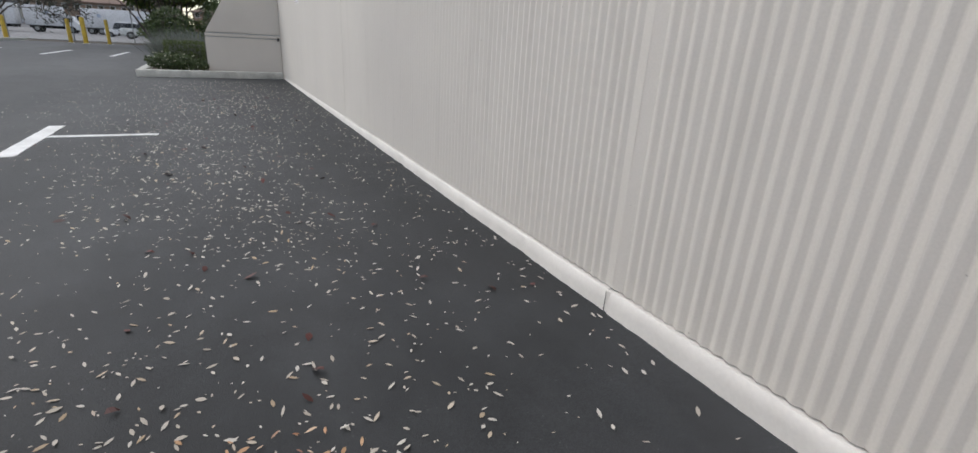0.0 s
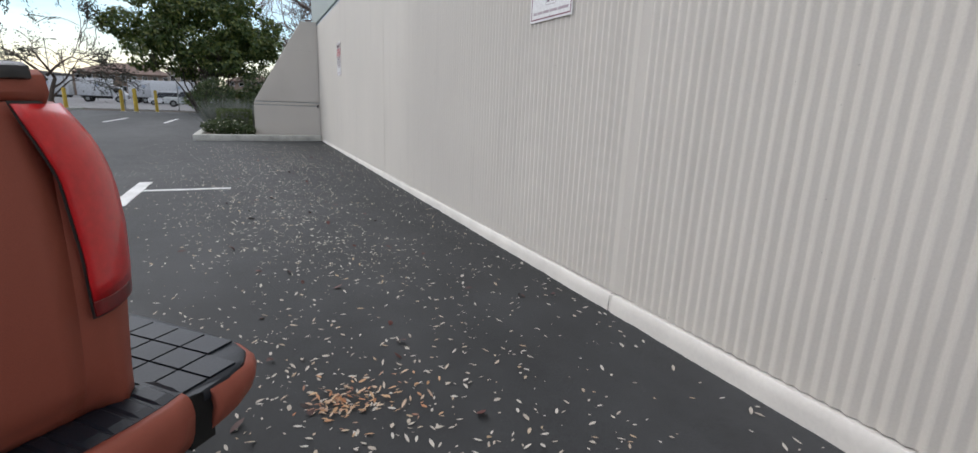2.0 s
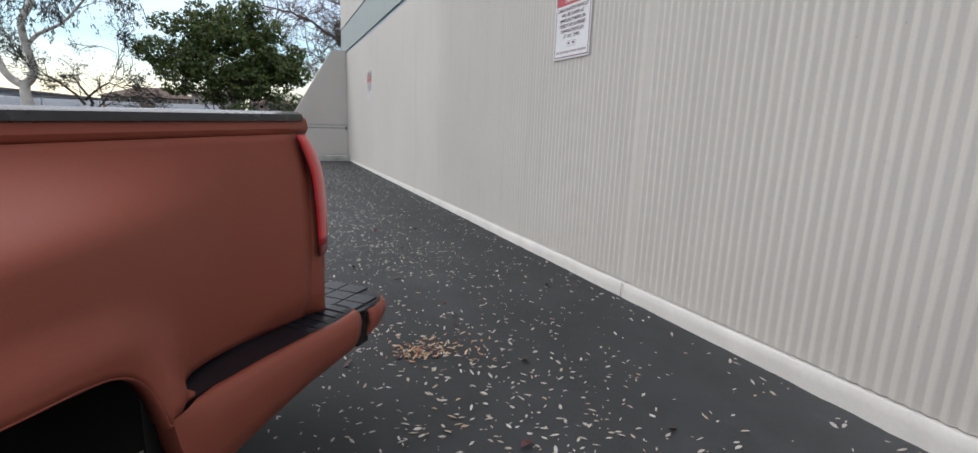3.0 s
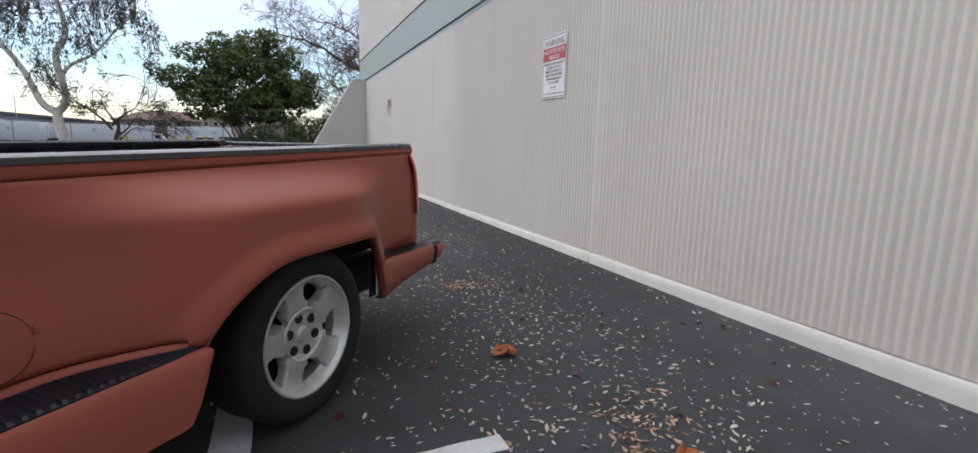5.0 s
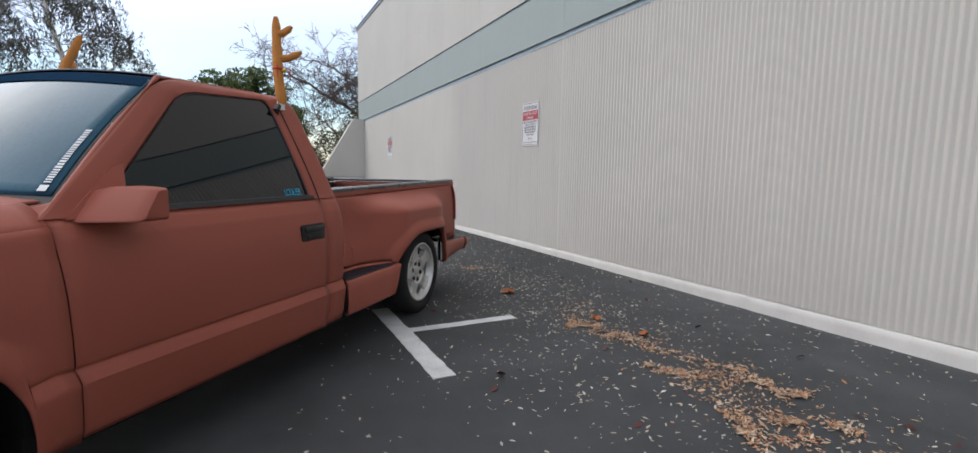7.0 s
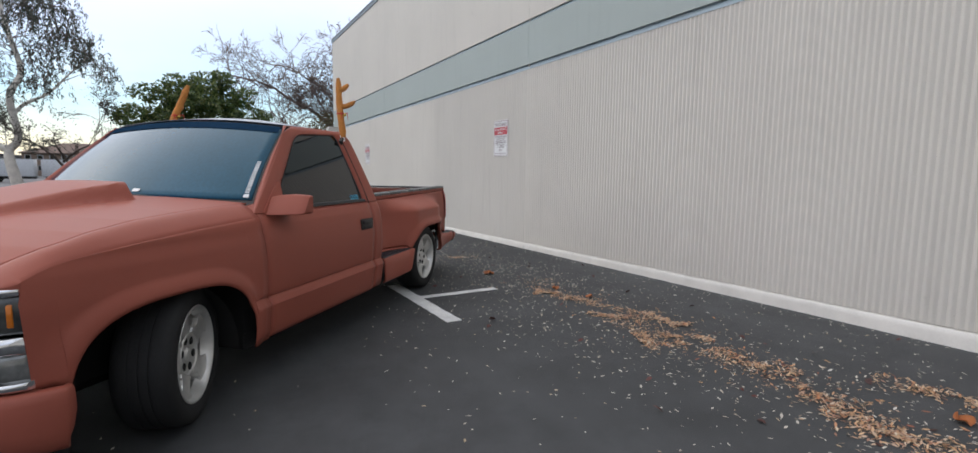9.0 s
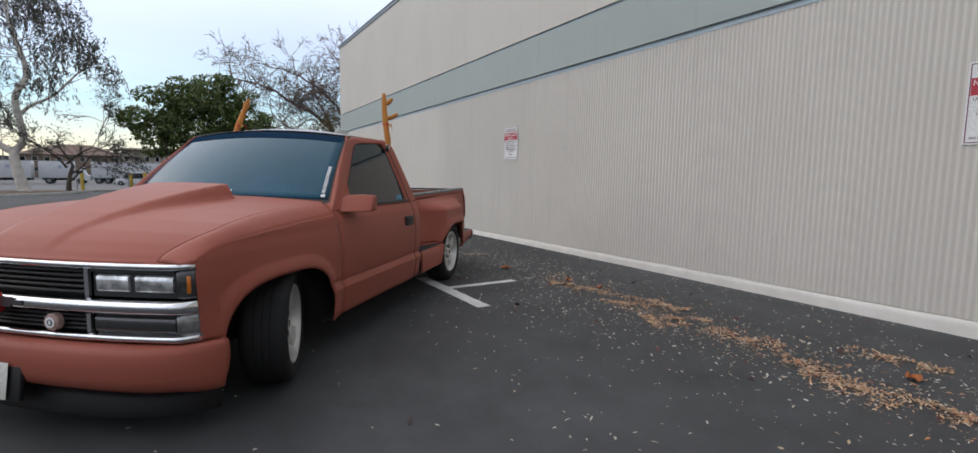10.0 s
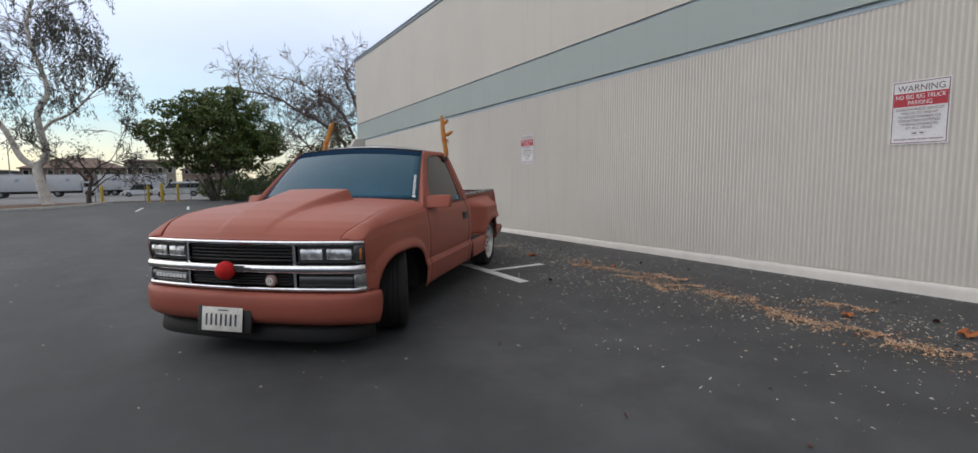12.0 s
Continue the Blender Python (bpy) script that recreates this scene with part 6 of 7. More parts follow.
    v, f = leaf_mesh(cs, ds, rand_dirs(rs, n), rs.uniform(0.18, 0.33, n), rs.uniform(0.042, 0.07, n), 0.1)
    leaf_ob("crown", v, f, GUM, root, "grey-green drooping leaf sprays")
    return root


def bare_tree(name, x, y, stems, seed, depth, kids, label, up=0.02, leaves=0, size=1.0):
    root = empty(name, pose(x, y, ground_z(x, y) - 0.05) @ Matrix.Scale(size, 4))
    tagged(root, label, "tree")
    rng, rs = random.Random(seed), np.random.RandomState(seed)
    wood, tips = Wood(), []
    for p, d, ln, r in stems:
        wood.grow(rng, Vector(p), Vector(d), ln, r, depth, 0.62, 0.12, up, tips, kids, 0.72)
    wood.ob("trunk", BARKD if leaves else TWIG, root, "bare limbs and fine twigs")
    cs, ds = [], []
    for p, d in tips:
        for k in range(leaves or 3):
            cs.append(p + Vector((rng.gauss(0, 0.14), rng.gauss(0, 0.14), rng.gauss(0, 0.16))))
            ds.append(d + Vector((rng.gauss(0, 0.8), rng.gauss(0, 0.8), rng.gauss(0, 0.8))))
    cs, ds = np.array(cs), np.array(ds)
    n = len(cs)
    v, f = leaf_mesh(cs, ds, rand_dirs(rs, n), rs.uniform(0.10, 0.22, n), rs.uniform(0.02, 0.06, n), 0.2)
    leaf_ob("crown", v, f, GUM if leaves else OLIVE, root, "sparse withered leaves and seed pods")
    return root


def arching_tree(x, y):
    """Leafless tree whose limbs lean out from behind the building and break into drooping twigs."""
    root = empty("bare_tree", pose(x, y, ground_z(x, y) - 0.05))
    tagged(root, "large leafless tree with arching pinkish-brown twigs", "tree")
    rng, rs = random.Random(31), np.random.RandomState(31)
    wood, twigs, tips = Wood(), Wood(), []
    for line, r0, count in ((((3.0, 0, 0), (2.3, 0, 3.0), (0.6, 0, 5.6), (-2.0, 0.2, 7.3), (-4.6, 0, 8.6), (-7.2, 0.2, 9.1)), 0.24, 34),
                            (((3.1, 0.3, 0.5), (2.5, 0.3, 4.5), (1.3, 0.5, 7.6), (-0.8, 0.3, 9.3), (-3.4, 0.4, 10.2)), 0.20, 34),
                            (((3.2, -0.2, 0.8), (3.0, -0.3, 5.6), (2.5, 0, 8.4), (1.7, 0.2, 10.4), (1.9, 0.3, 11.6)), 0.20, 32),
                            (((-0.6, 0.2, 0), (-0.9, 0.2, 2.8), (-2.2, 0.3, 5.0), (-4.2, 0.1, 6.4)), 0.15, 24),
                            (((1.4, -0.4, 0), (1.0, -0.3, 3.6), (0.2, 0, 6.6), (-0.6, 0.3, 8.4)), 0.15, 24)):
        pts = [Vector(p) for p in line]
        fine = []
        for i in range(len(pts) - 1):
            for k in range(6):
                t = k / 6
                p0, p1, p2, p3 = pts[max(i - 1, 0)], pts[i], pts[i + 1], pts[min(i + 2, len(pts) - 1)]
                q = 0.5 * (2 * p1 + (p2 - p0) * t + (2 * p0 - 5 * p1 + 4 * p2 - p3) * t * t + (3 * p1 - p0 - 3 * p2 + p3) * t ** 3)
                fine.append(q + Vector((rng.gauss(0, 0.05), rng.gauss(0, 0.05), rng.gauss(0, 0.05))))
        fine.append(pts[-1])
        m = len(fine)
        wood.branch(fine, [r0 * (1 - 0.85 * i / (m - 1)) for i in range(m)], 7)
        for k in range(count):
            i = rng.randint(m // 3, m - 1)
            side = Vector((rng.gauss(-0.25, 0.7), rng.gauss(0, 0.7), rng.gauss(0.25, 0.7))).normalized()
            twigs.grow(rng, fine[i].copy(), side, rng.uniform(0.9, 1.7), 0.045, 4, 0.75, 0.17, -0.02, tips, (2, 3), 0.72)
    wood.ob("trunk", BARKM, root, "bare leaning limbs")
    tagged(twigs.ob("twig_mass", TWIG, root, "fine drooping twigs"), kind="stuff")
    cs, ds = [], []
    for p, d in tips:
        if rng.random() < 0.45:
            cs.append(p + Vector((rng.gauss(0, 0.06), rng.gauss(0, 0.06), rng.gauss(0, 0.08))))
            ds.append(d + Vector((rng.gauss(0, 0.8), rng.gauss(0, 0.8), rng.gauss(-0.4, 0.6))))
    n = len(cs)
    v, f = leaf_mesh(np.array(cs), np.array(ds), rand_dirs(rs, n), rs.uniform(0.10, 0.20, n), rs.uniform(0.03, 0.07, n), 0.2)
    leaf_ob("crown", v, f, OLIVE, root, "sparse withered leaves and seed pods")
    return root


def bush(name, x, y, z, rx, ry, rz, n, leaf, material, label, seed, kind="blob", flowers=0):
    root = empty(name, pose(x, y, z))
    tagged(root, label, "shrub")
    rng, rs = random.Random(seed), np.random.RandomState(seed)
    wood = Wood()
    for k in range(9):
        a, b = rng.uniform(0, 2 * math.pi), rng.uniform(0.2, 0.8)
        wood.branch([Vector((0.15 * rx * math.cos(a), 0.15 * ry * math.sin(a), 0)), Vector((b * rx * math.cos(a), b * ry * math.sin(a), rz * 1.1))], [0.012, 0.004], 4)
    wood.ob("stem_mass", BARKD, root)
    if kind == "box":
        p = rs.uniform(-1, 1, (n, 3))
        ax = rs.randint(0, 3, n)
        p[np.arange(n), ax] = np.sign(p[np.arange(n), ax]) * rs.uniform(0.82, 1.04, n)
        u = np.zeros((n, 3))
        u[np.arange(n), ax] = np.sign(p[np.arange(n), ax])
    else:
        u = rand_dirs(rs, n)
        p = u * rs.uniform(0.5, 1.05, (n, 1)) ** 0.5
        p += 0.16 * np.array([noise.noise_vector(Vector(q) * 2.2 + Vector((seed, 0, 0))) for q in p])
    c = p * [rx, ry, rz] + [0, 0, rz]
    c = c[c[:, 2] > -0.02]
    u = u[: len(c)]
    m = len(c)
    if kind == "blades":
        a = rs.uniform(0, 2 * math.pi, n)
        r = np.sqrt(rs.uniform(0, 1, n))
        b = np.stack([r * np.cos(a) * rx, r * np.sin(a) * ry, np.zeros(n)], 1)
        d = np.stack([np.cos(a) * r * 0.5, np.sin(a) * r * 0.5, np.ones(n)], 1) + rs.normal(scale=0.16, size=(n, 3))
        ln = rs.uniform(0.7, 1.15, n) * rz * 2
        v, f = leaf_mesh(b + d / np.linalg.norm(d, axis=1, keepdims=True) * ln[:, None] / 2, d, rand_dirs(rs, n), ln, np.full(n, leaf), 0.1)
    else:
        v, f = leaf_mesh(c, rand_dirs(rs, m), u + rs.normal(scale=0.5, size=(m, 3)) + [0, 0, 0.3], rs.uniform(0.7, 1.4, m) * leaf, rs.uniform(0.4, 0.7, m) * leaf)
    leaf_ob("foliage", v, f, material, root)
    if flowers:
        k = rs.choice(m, flowers, False)
        q = c[k] * 1.02
        v, f = leaf_mesh(np.repeat(q, 3, 0), rand_dirs(rs, 3 * flowers), np.repeat(u[k] + [0, -0.6, 0.6], 3, 0), np.full(3 * flowers, 0.045), np.full(3 * flowers, 0.03))
        tagged(leaf_ob("flowers", v, f, PETAL, root, "small cream flowers"), kind="stuff")
    return root


dense_tree(-4.1, 35.5)
gum_tree(-13.95, 33.8)
arching_tree(5.0, 38.5)
bare_tree("young_tree", -12.0, 35.5, [((0, 0, 0), (-0.05, 0, 1), 1.5, 0.13), ((0.0, 0, 1.3), (-0.7, 0, 0.7), 1.6, 0.07), ((0.0, 0, 1.5), (0.6, 0, 0.8), 1.5, 0.06)], 8, 5, (2, 3), "small dark sparse tree in the island", 0.0, leaves=9, size=1.28)
# planting bed by the wing wall
bush("flowering_shrub", -2.22, 12.02, 0.03, 0.50, 0.36, 0.185, 2300, 0.055, BUSHG, "low dark green shrub with cream flowers", 1, flowers=70)
bush("flowering_shrub", -1.74, 11.80, 0.02, 0.22, 0.16, 0.13, 500, 0.05, BUSHG, "low dark green shrub with cream flowers", 2, flowers=16)
bush("clipped_hedge", -2.0, 12.90, 0.02, 0.40, 0.30, 0.30, 3600, 0.04, HEDGEG, "clipped green box hedge", 3, "box")
bush("grey_grass", -1.78, 13.8, 0.02, 0.45, 0.40, 0.42, 900, 0.012, GREYG, "clump of grey-green ornamental grass", 4, "blades")
bush("grey_grass", -2.32, 14.3, 0.02, 0.35, 0.40, 0.40, 700, 0.012, GREYG, "clump of grey-green ornamental grass", 5, "blades")
bush("green_shrub", -3.27, 28.38, -0.17, 1.02, 0.79, 0.96, 3000, 0.11, BUSHG, "loose green shrub below the trees", 6)
bush("green_shrub", -0.56, 31.09, -0.26, 1.47, 1.13, 1.36, 3600, 0.13, BUSHG, "loose green shrub below the trees", 7)
bush("dark_shrub", -3.39, 37.08, -0.3, 2.26, 0.90, 0.84, 2600, 0.17, FICUS, "tall dark shrub behind the evergreen stems", 12)
bush("dark_shrub", -0.22, 36.29, -0.3, 2.03, 1.02, 0.93, 2600, 0.17, FICUS, "tall dark shrub beside the evergreen stems", 13)
bush("dry_shrub", 2.49, 34.48, -0.3, 1.92, 1.36, 2.15, 4200, 0.16, OLIVE, "tall brownish shrub under the bare tree", 8)
bush("dry_shrub", 4.52, 34.03, -0.3, 1.81, 1.24, 3.05, 4600, 0.16, OLIVE, "tall brownish shrub under the bare tree", 9)
bush("dry_shrub", 0.68, 33.92, -0.26, 1.13, 1.02, 1.36, 2200, 0.14, OLIVE, "brownish shrub under the bare tree", 10)

# ---------- the far side of the lot and what lies beyond the fence ----------
def build_island():
    isl = empty("tree_island", pose(0, 0, 0))
    tagged(isl, "kerbed island of brown soil round the trees", "kerb", kind="structure")
    edge = [(-19.0, 24.1), (-15.2, 24.0), (-13.6, 24.3), (-12.7, 25.1), (-11.9, 26.3), (-11.2, 27.7), (-10.95, 28.6), (-10.9, 33.0), (-10.9, 37.6)]
    sec = ((0.0, -0.08), (0.0, 0.115), (0.02, 0.135), (0.13, 0.135), (0.15, 0.115), (0.15, -0.08))
    rows = []
    for i, (x, y) in enumerate(edge):
        d = (Vector(edge[min(i + 1, len(edge) - 1)]) - Vector(edge[max(i - 1, 0)])).normalized()
        rows.append([(x - d.y * o, y + d.x * o, ground_z(x, y) + h) for o, h in sec])
    part("kerb_stone", gridbm(rows), CONCRETE, isl, "pale rounded concrete kerb", 40)
    rows = [[(x - (x + 19.0) * (1 - f) - 0.1 * f, y + 0.05 * f, ground_z(x, y) + 0.09 + 0.03 * noise.noise((x * f, y, 7))) for f in [k / 12 for k in range(13)]] for x, y in edge]
    part("soil", gridbm(rows), surf("leafy_soil", (0.10, 0.055, 0.03), 0.95, var=0.4, scale=6, fine=60, fvar=0.3, bump=0.8, bdist=0.01), isl, "brown soil strewn with leaves", 50)


def bollard(x, y, r, h, label="yellow steel bollard with a domed top"):
    root = empty("bollard", pose(x, y, ground_z(x, y)))
    part("post", lathe([(r, 0), (r, h - r * 0.6), (r * 0.8, h - r * 0.2), (r * 0.4, h - 0.01), (0, h)], 16, "z"), YELLOW, root, smooth=50)
    part("collar", lathe([(r * 1.5, 0.0), (r * 1.5, 0.02), (r, 0.03)], 16, "z"), CONCRETE, root)
    return tagged(root, label, "bollard", "bollards by the fence")


build_island()
for x, y, r, h in ((-11.2, 35.0, 0.10, 1.25), (-8.6, 35.4, 0.10, 1.25), (-7.75, 34.4, 0.11, 1.35), (-6.8, 35.0, 0.085, 1.3)):
    bollard(x, y, r, h)

# chain-link fence with posts, rails and wire
fence = empty("chain_link_fence", pose(0, 38.4, -0.34))
tagged(fence, "grey chain-link fence along the back of the lot", "fence")
for k in range(24):
    part("post", lathe([(0.03, 0), (0.03, 2.15), (0.0, 2.18)], 8, "z"), GALV, fence).matrix_local = pose(-48 + 3.0 * k, 0, 0)
for z in (0.08, 2.12):
    part("rail", tubebm([(-48, 0, z), (22, 0, z)], [0.02, 0.02], 6), GALV, fence)
w = Wood()
for k in range(int(72 / 0.24)):
    x = -50 + 0.24 * k
    w.branch([Vector((x, 0, 0.1)), Vector((x + 2.0, 0, 2.1))], [0.0032, 0.0032], 3)
    w.branch([Vector((x + 2.0, 0, 0.1)), Vector((x, 0, 2.1))], [0.0032, 0.0032], 3)
tagged(w.ob("wire", GALV, fence, "woven wire mesh"), kind="stuff")

# pale yard road beyond the fence
rows = [[(x, y, ground_z(x, y) + 0.006) for x in (-160, -100, -60, -30, -10, 10, 40, 90)] for y in (39.8, 44, 48, 56, 64, 72, 80, 88, 92, 100, 130)]
ob = mesh_ob("road", gridbm(rows), surf("pale_concrete_road", (0.125, 0.125, 0.128), 0.85, var=0.12, scale=0.15, fine=3, fvar=0.1), smooth=30)
tagged(ob, "pale grey concrete yard road beyond the fence", "road", kind="structure")
# low strip of earth between lot and fence
rows = [[(x, y, ground_z(x, y) + z) for x in (-60, -30, -16, 0, 22)] for y, z in ((36.6, -0.02), (37.3, 0.06), (39.0, 0.06), (40.0, -0.03))]
ob = mesh_ob("verge", gridbm(rows), SOIL, smooth=30)
tagged(ob, "brown earth verge under the fence", "ground", kind="structure")


def van_wheels(root, xs, w, r):
    for x in xs:
        for s in (-1, 1):
            wh = part("wheel", lathe([(0, -0.11), (r, -0.11), (r, 0.11), (r * 0.6, 0.12), (0.0, 0.10)], 18), RUBBER, root)
            wh.matrix_local = pose(x, s * (w / 2 - 0.10), r, 0, 0, 0 if s > 0 else 180)
            part("rim", lathe([(0, 0.125), (r * 0.5, 0.125), (r * 0.58, 0.11)], 12), GALV, wh)


def box_truck(x, y, length, cab=True, turn=0, h=3.55, name="box_truck", label="white box truck parked in the yard"):
    root = empty(name, pose(x, y, ground_z(x, y) + 0.006, 0, 0, turn))
    tagged(root, label, "truck", "white trucks in the yard")
    part("cargo_body", boxbm((0, -1.2, 0.95), (length, 1.2, h), 0.04), VANW, root, "white box body", 40)
    part("skirt_rail", boxbm((0.0, -1.215, 0.90), (length, 1.215, 0.95)), GALV, root)
    part("emblem", lathe([(0, 0.004), (0.26, 0.004), (0.28, 0.0)], 20), surf("faded_blue", (0.32, 0.37, 0.46), 0.5), root, "faded round emblem").matrix_local = pose(length * 0.62, -1.203, 2.6, 0, 0, 180)
    part("chassis", boxbm((0.3, -0.5, 0.55), (length + (0.5 if cab else 0), 0.5, 0.90)), DARK, root)
    van_wheels(root, (1.2, length + 0.9) if cab else (0.9, 2.1), 2.3, 0.48)
    if cab:
        bm = bmesh.new()
        f = bm.faces.new([bm.verts.new((length + px, -1.05, z)) for px, z in ((0.15, 0.5), (2.0, 0.5), (2.05, 1.25), (1.55, 1.45), (1.1, 2.35), (0.15, 2.4))])
        e = bmesh.ops.extrude_face_region(bm, geom=[f])
        for v in [q for q in e["geom"] if isinstance(q, bmesh.types.BMVert)]:
            v.co.y = 1.05
        part("cab", bm, VANW, root, "white cab", 30)
        part("cab_window", boxbm((length + 0.35, -1.06, 1.5), (length + 1.15, -1.045, 2.1)), SIDEGLASS, root)
    return root


box_truck(-32.5, 95.0, 6.6, False)
box_truck(-25.2, 96.0, 4.2)
box_truck(-18.9, 97.0, 3.4, False)
box_truck(-15.6, 95.0, 6.2, False)
box_truck(-44.0, 93.0, 9.5, False)


def car(x, y, turn, length, h, paint, label, name="car"):
    root = empty(name, pose(x, y, ground_z(x, y) + 0.006, 0, 0, turn))
    tagged(root, label, "car")
    L, w = length, 1.75
    def shell(x0, x1, t0, t1, z0, z1, wb, wt, bevel):
        """A box whose top is drawn in, with rounded edges."""
        bm = boxbm((x0, -wb / 2, z0), (x1, wb / 2, z1), 0.0)
        for v in bm.verts:
            if v.co.z > (z0 + z1) / 2:
                v.co.x = t0 if v.co.x < (x0 + x1) / 2 else t1
                v.co.y *= wt / wb
        bmesh.ops.bevel(bm, geom=bm.edges[:], offset=bevel, segments=3, affect="EDGES")
        return bm
    body = part("body", shell(0, L, 0.10, L - 0.06, 0.30, 0.98, w, w - 0.10, 0.09), paint, root, smooth=50)
    part("cabin", shell(0.24 * L, 0.98 * L, 0.40 * L, 0.88 * L, 0.94, h, w - 0.12, w - 0.42, 0.07), paint, root, smooth=50)
    f = (h - 0.22 - 1.02) / (h - 0.94)
    part("window", shell(0.25 * L, 0.975 * L, 0.25 * L + 0.13 * L * f, 0.975 * L - 0.085 * L * f, 1.00, h - 0.20, w - 0.11, w - 0.13 - 0.24 * f, 0.03), SIDEGLASS, root, "dark window band", 50)
    for s in (-1, 1):
        part("headlamp", boxbm((-0.012, min(s * 0.5, s * 0.8), 0.66), (0.10, max(s * 0.5, s * 0.8), 0.80), 0.02), LENS, root)
    part("bumper", boxbm((-0.05, -0.80, 0.30), (0.12, 0.80, 0.52), 0.05), DAMP, root)
    van_wheels(root, (0.18 * L, 0.80 * L), w, 0.34)
    return root


car(-9.8, 61.0, 2, 5.1, 1.75, SUVP, "silver sport utility car passing beyond the fence", "suv")
car(-14.6, 84.0, 0, 4.0, 2.0, VANW, "small white delivery van in the yard", "van")
car(0.5, 66.0, 0, 4.3, 1.4, surf("dark_car_paint", (0.03, 0.03, 0.035), 0.3, coat=0.5, bump=0), "dark saloon car parked far off")
car(5.6, 68.0, 0, 4.3, 1.4, SUVP, "grey saloon car parked far off")

# long warehouse with docked trailers
wh = empty("warehouse", pose(-58, 60, -1.05))
tagged(wh, "long low grey warehouse with a dark roof edge", "building")
part("wall", boxbm((0, 0, 0), (3, 190, 5.6)), FARWALL, wh, smooth=None)
part("roof", boxbm((-0.3, -0.5, 5.6), (4.2, 190.5, 6.25), 0.05), GREYROOF, wh, "dark roof edge", None)
for k in range(30):
    part("dock_door", boxbm((3.0, 12 + k * 5.6, 1.1), (3.06, 15 + k * 5.6, 4.0)), DULLCH, wh, smooth=None)
t0 = None
for k in range(15):
    y = 78 + k * 5.2
    root = empty("trailer", pose(-54.5, y, ground_z(0, y) + 0.006))
    tagged(root, "white box trailer backed up to a loading dock", "trailer", "trailers at the docks")
    part("box", boxbm((0, -1.25, 1.05), (13.5, 1.25, 3.95), 0.03), VANW, root, smooth=40)
    part("emblem", boxbm((13.5, -0.35, 2.6), (13.52, 0.35, 3.3), 0.005), surf("pale_blue_mark", (0.3, 0.36, 0.45), 0.5) if k == 0 else bpy.data.materials["pale_blue_mark"], root)
    part("leg", boxbm((10.2, -0.9, 0), (10.4, 0.9, 1.05)), DARK, root)
    van_wheels(root, (1.4, 2.6), 2.4, 0.48)


def window_unit(x, z, w, h, parent):
    win = part("window", boxbm((x - w / 2, -0.06, z - h / 2), (x + w / 2, 0.02, z + h / 2)), VANW, parent, "white framed window", None)
    part("pane", boxbm((x - w / 2 + 0.12, -0.09, z - h / 2 + 0.12), (x + w / 2 - 0.12, -0.062, z + h / 2 - 0.12)), SIDEGLASS, win, "", None)


def house(x, y, w, d, eave, ridge, wall_m, roof_m, label, rows, cols):
    root = empty("apartment_building", pose(x, y, -1.05))
    tagged(root, label, "building")
    part("wall", boxbm((0, 0, 0), (w, d, eave)), wall_m, root, smooth=None)
    bm = bmesh.new()
    o = 0.6
    base = [(-o, -o), (w + o, -o), (w + o, d + o), (-o, d + o)]
    in_ = min(w, d) / 2 if ridge > eave + 1 else 0.5
    top = [(in_, d / 2 - 0.1 if ridge > eave + 1 else 0.5), (w - in_, d / 2 - 0.1 if ridge > eave + 1 else 0.5), (w - in_, d / 2 + 0.1 if ridge > eave + 1 else d - 0.5), (in_, d / 2 + 0.1 if ridge > eave + 1 else d - 0.5)]
    grid(bm, [[(*p, eave) for p in base + base[:1]], [(*p, eave + 0.25) for p in base + base[:1]], [(*p, ridge) for p in top + top[:1]]])
    bm.faces.new([bm.verts.new((*p, ridge)) for p in top])
    part("roof", bm, roof_m, root, "brown hipped roof", None)
    for r in range(rows):
        for c in range(cols):
            window_unit(w * (c + 0.5) / cols, 2.2 + r * 3.0, min(1.8, w / cols * 0.5), 1.5, root)
    return root


house(-47.0, 182.0, 24.0, 16.0, 6.3, 9.7, TANWALL, ROOFT, "tan two-storey apartment building with a brown hipped roof", 2, 9)
house(-20.2, 152.0, 11.0, 12.0, 7.3, 8.0, TANWALL2, ROOFT, "cream three-storey building with small windows", 2, 5)
house(-8.0, 190.0, 16.0, 14.0, 6.0, 9.0, TANWALL, ROOFT, "tan two-storey apartment building with a brown hipped roof", 2, 6)


def light_pole(x, y, h):
    root = empty("street_lamp", pose(x, y, ground_z(x, y)))
    tagged(root, "thin dark street lamp far off", "street lamp", "street lamps beyond the fence")
    part("pole", tubebm([(0, 0, 0), (0, 0, h)], [0.12, 0.07], 8), GALV, root)
    part("arm", tubebm([(0, 0, h - 0.1), (1.2, 0, h)], [0.05, 0.04], 6), GALV, root)
    part("head", boxbm((1.0, -0.2, h - 0.1), (1.8, 0.2, h + 0.1), 0.04), DULLCH, root)


light_pole(-50.0, 128.0, 9.2)
light_pole(-62.0, 118.0, 9.0)
light_pole(-35.0, 120.0, 10.5)

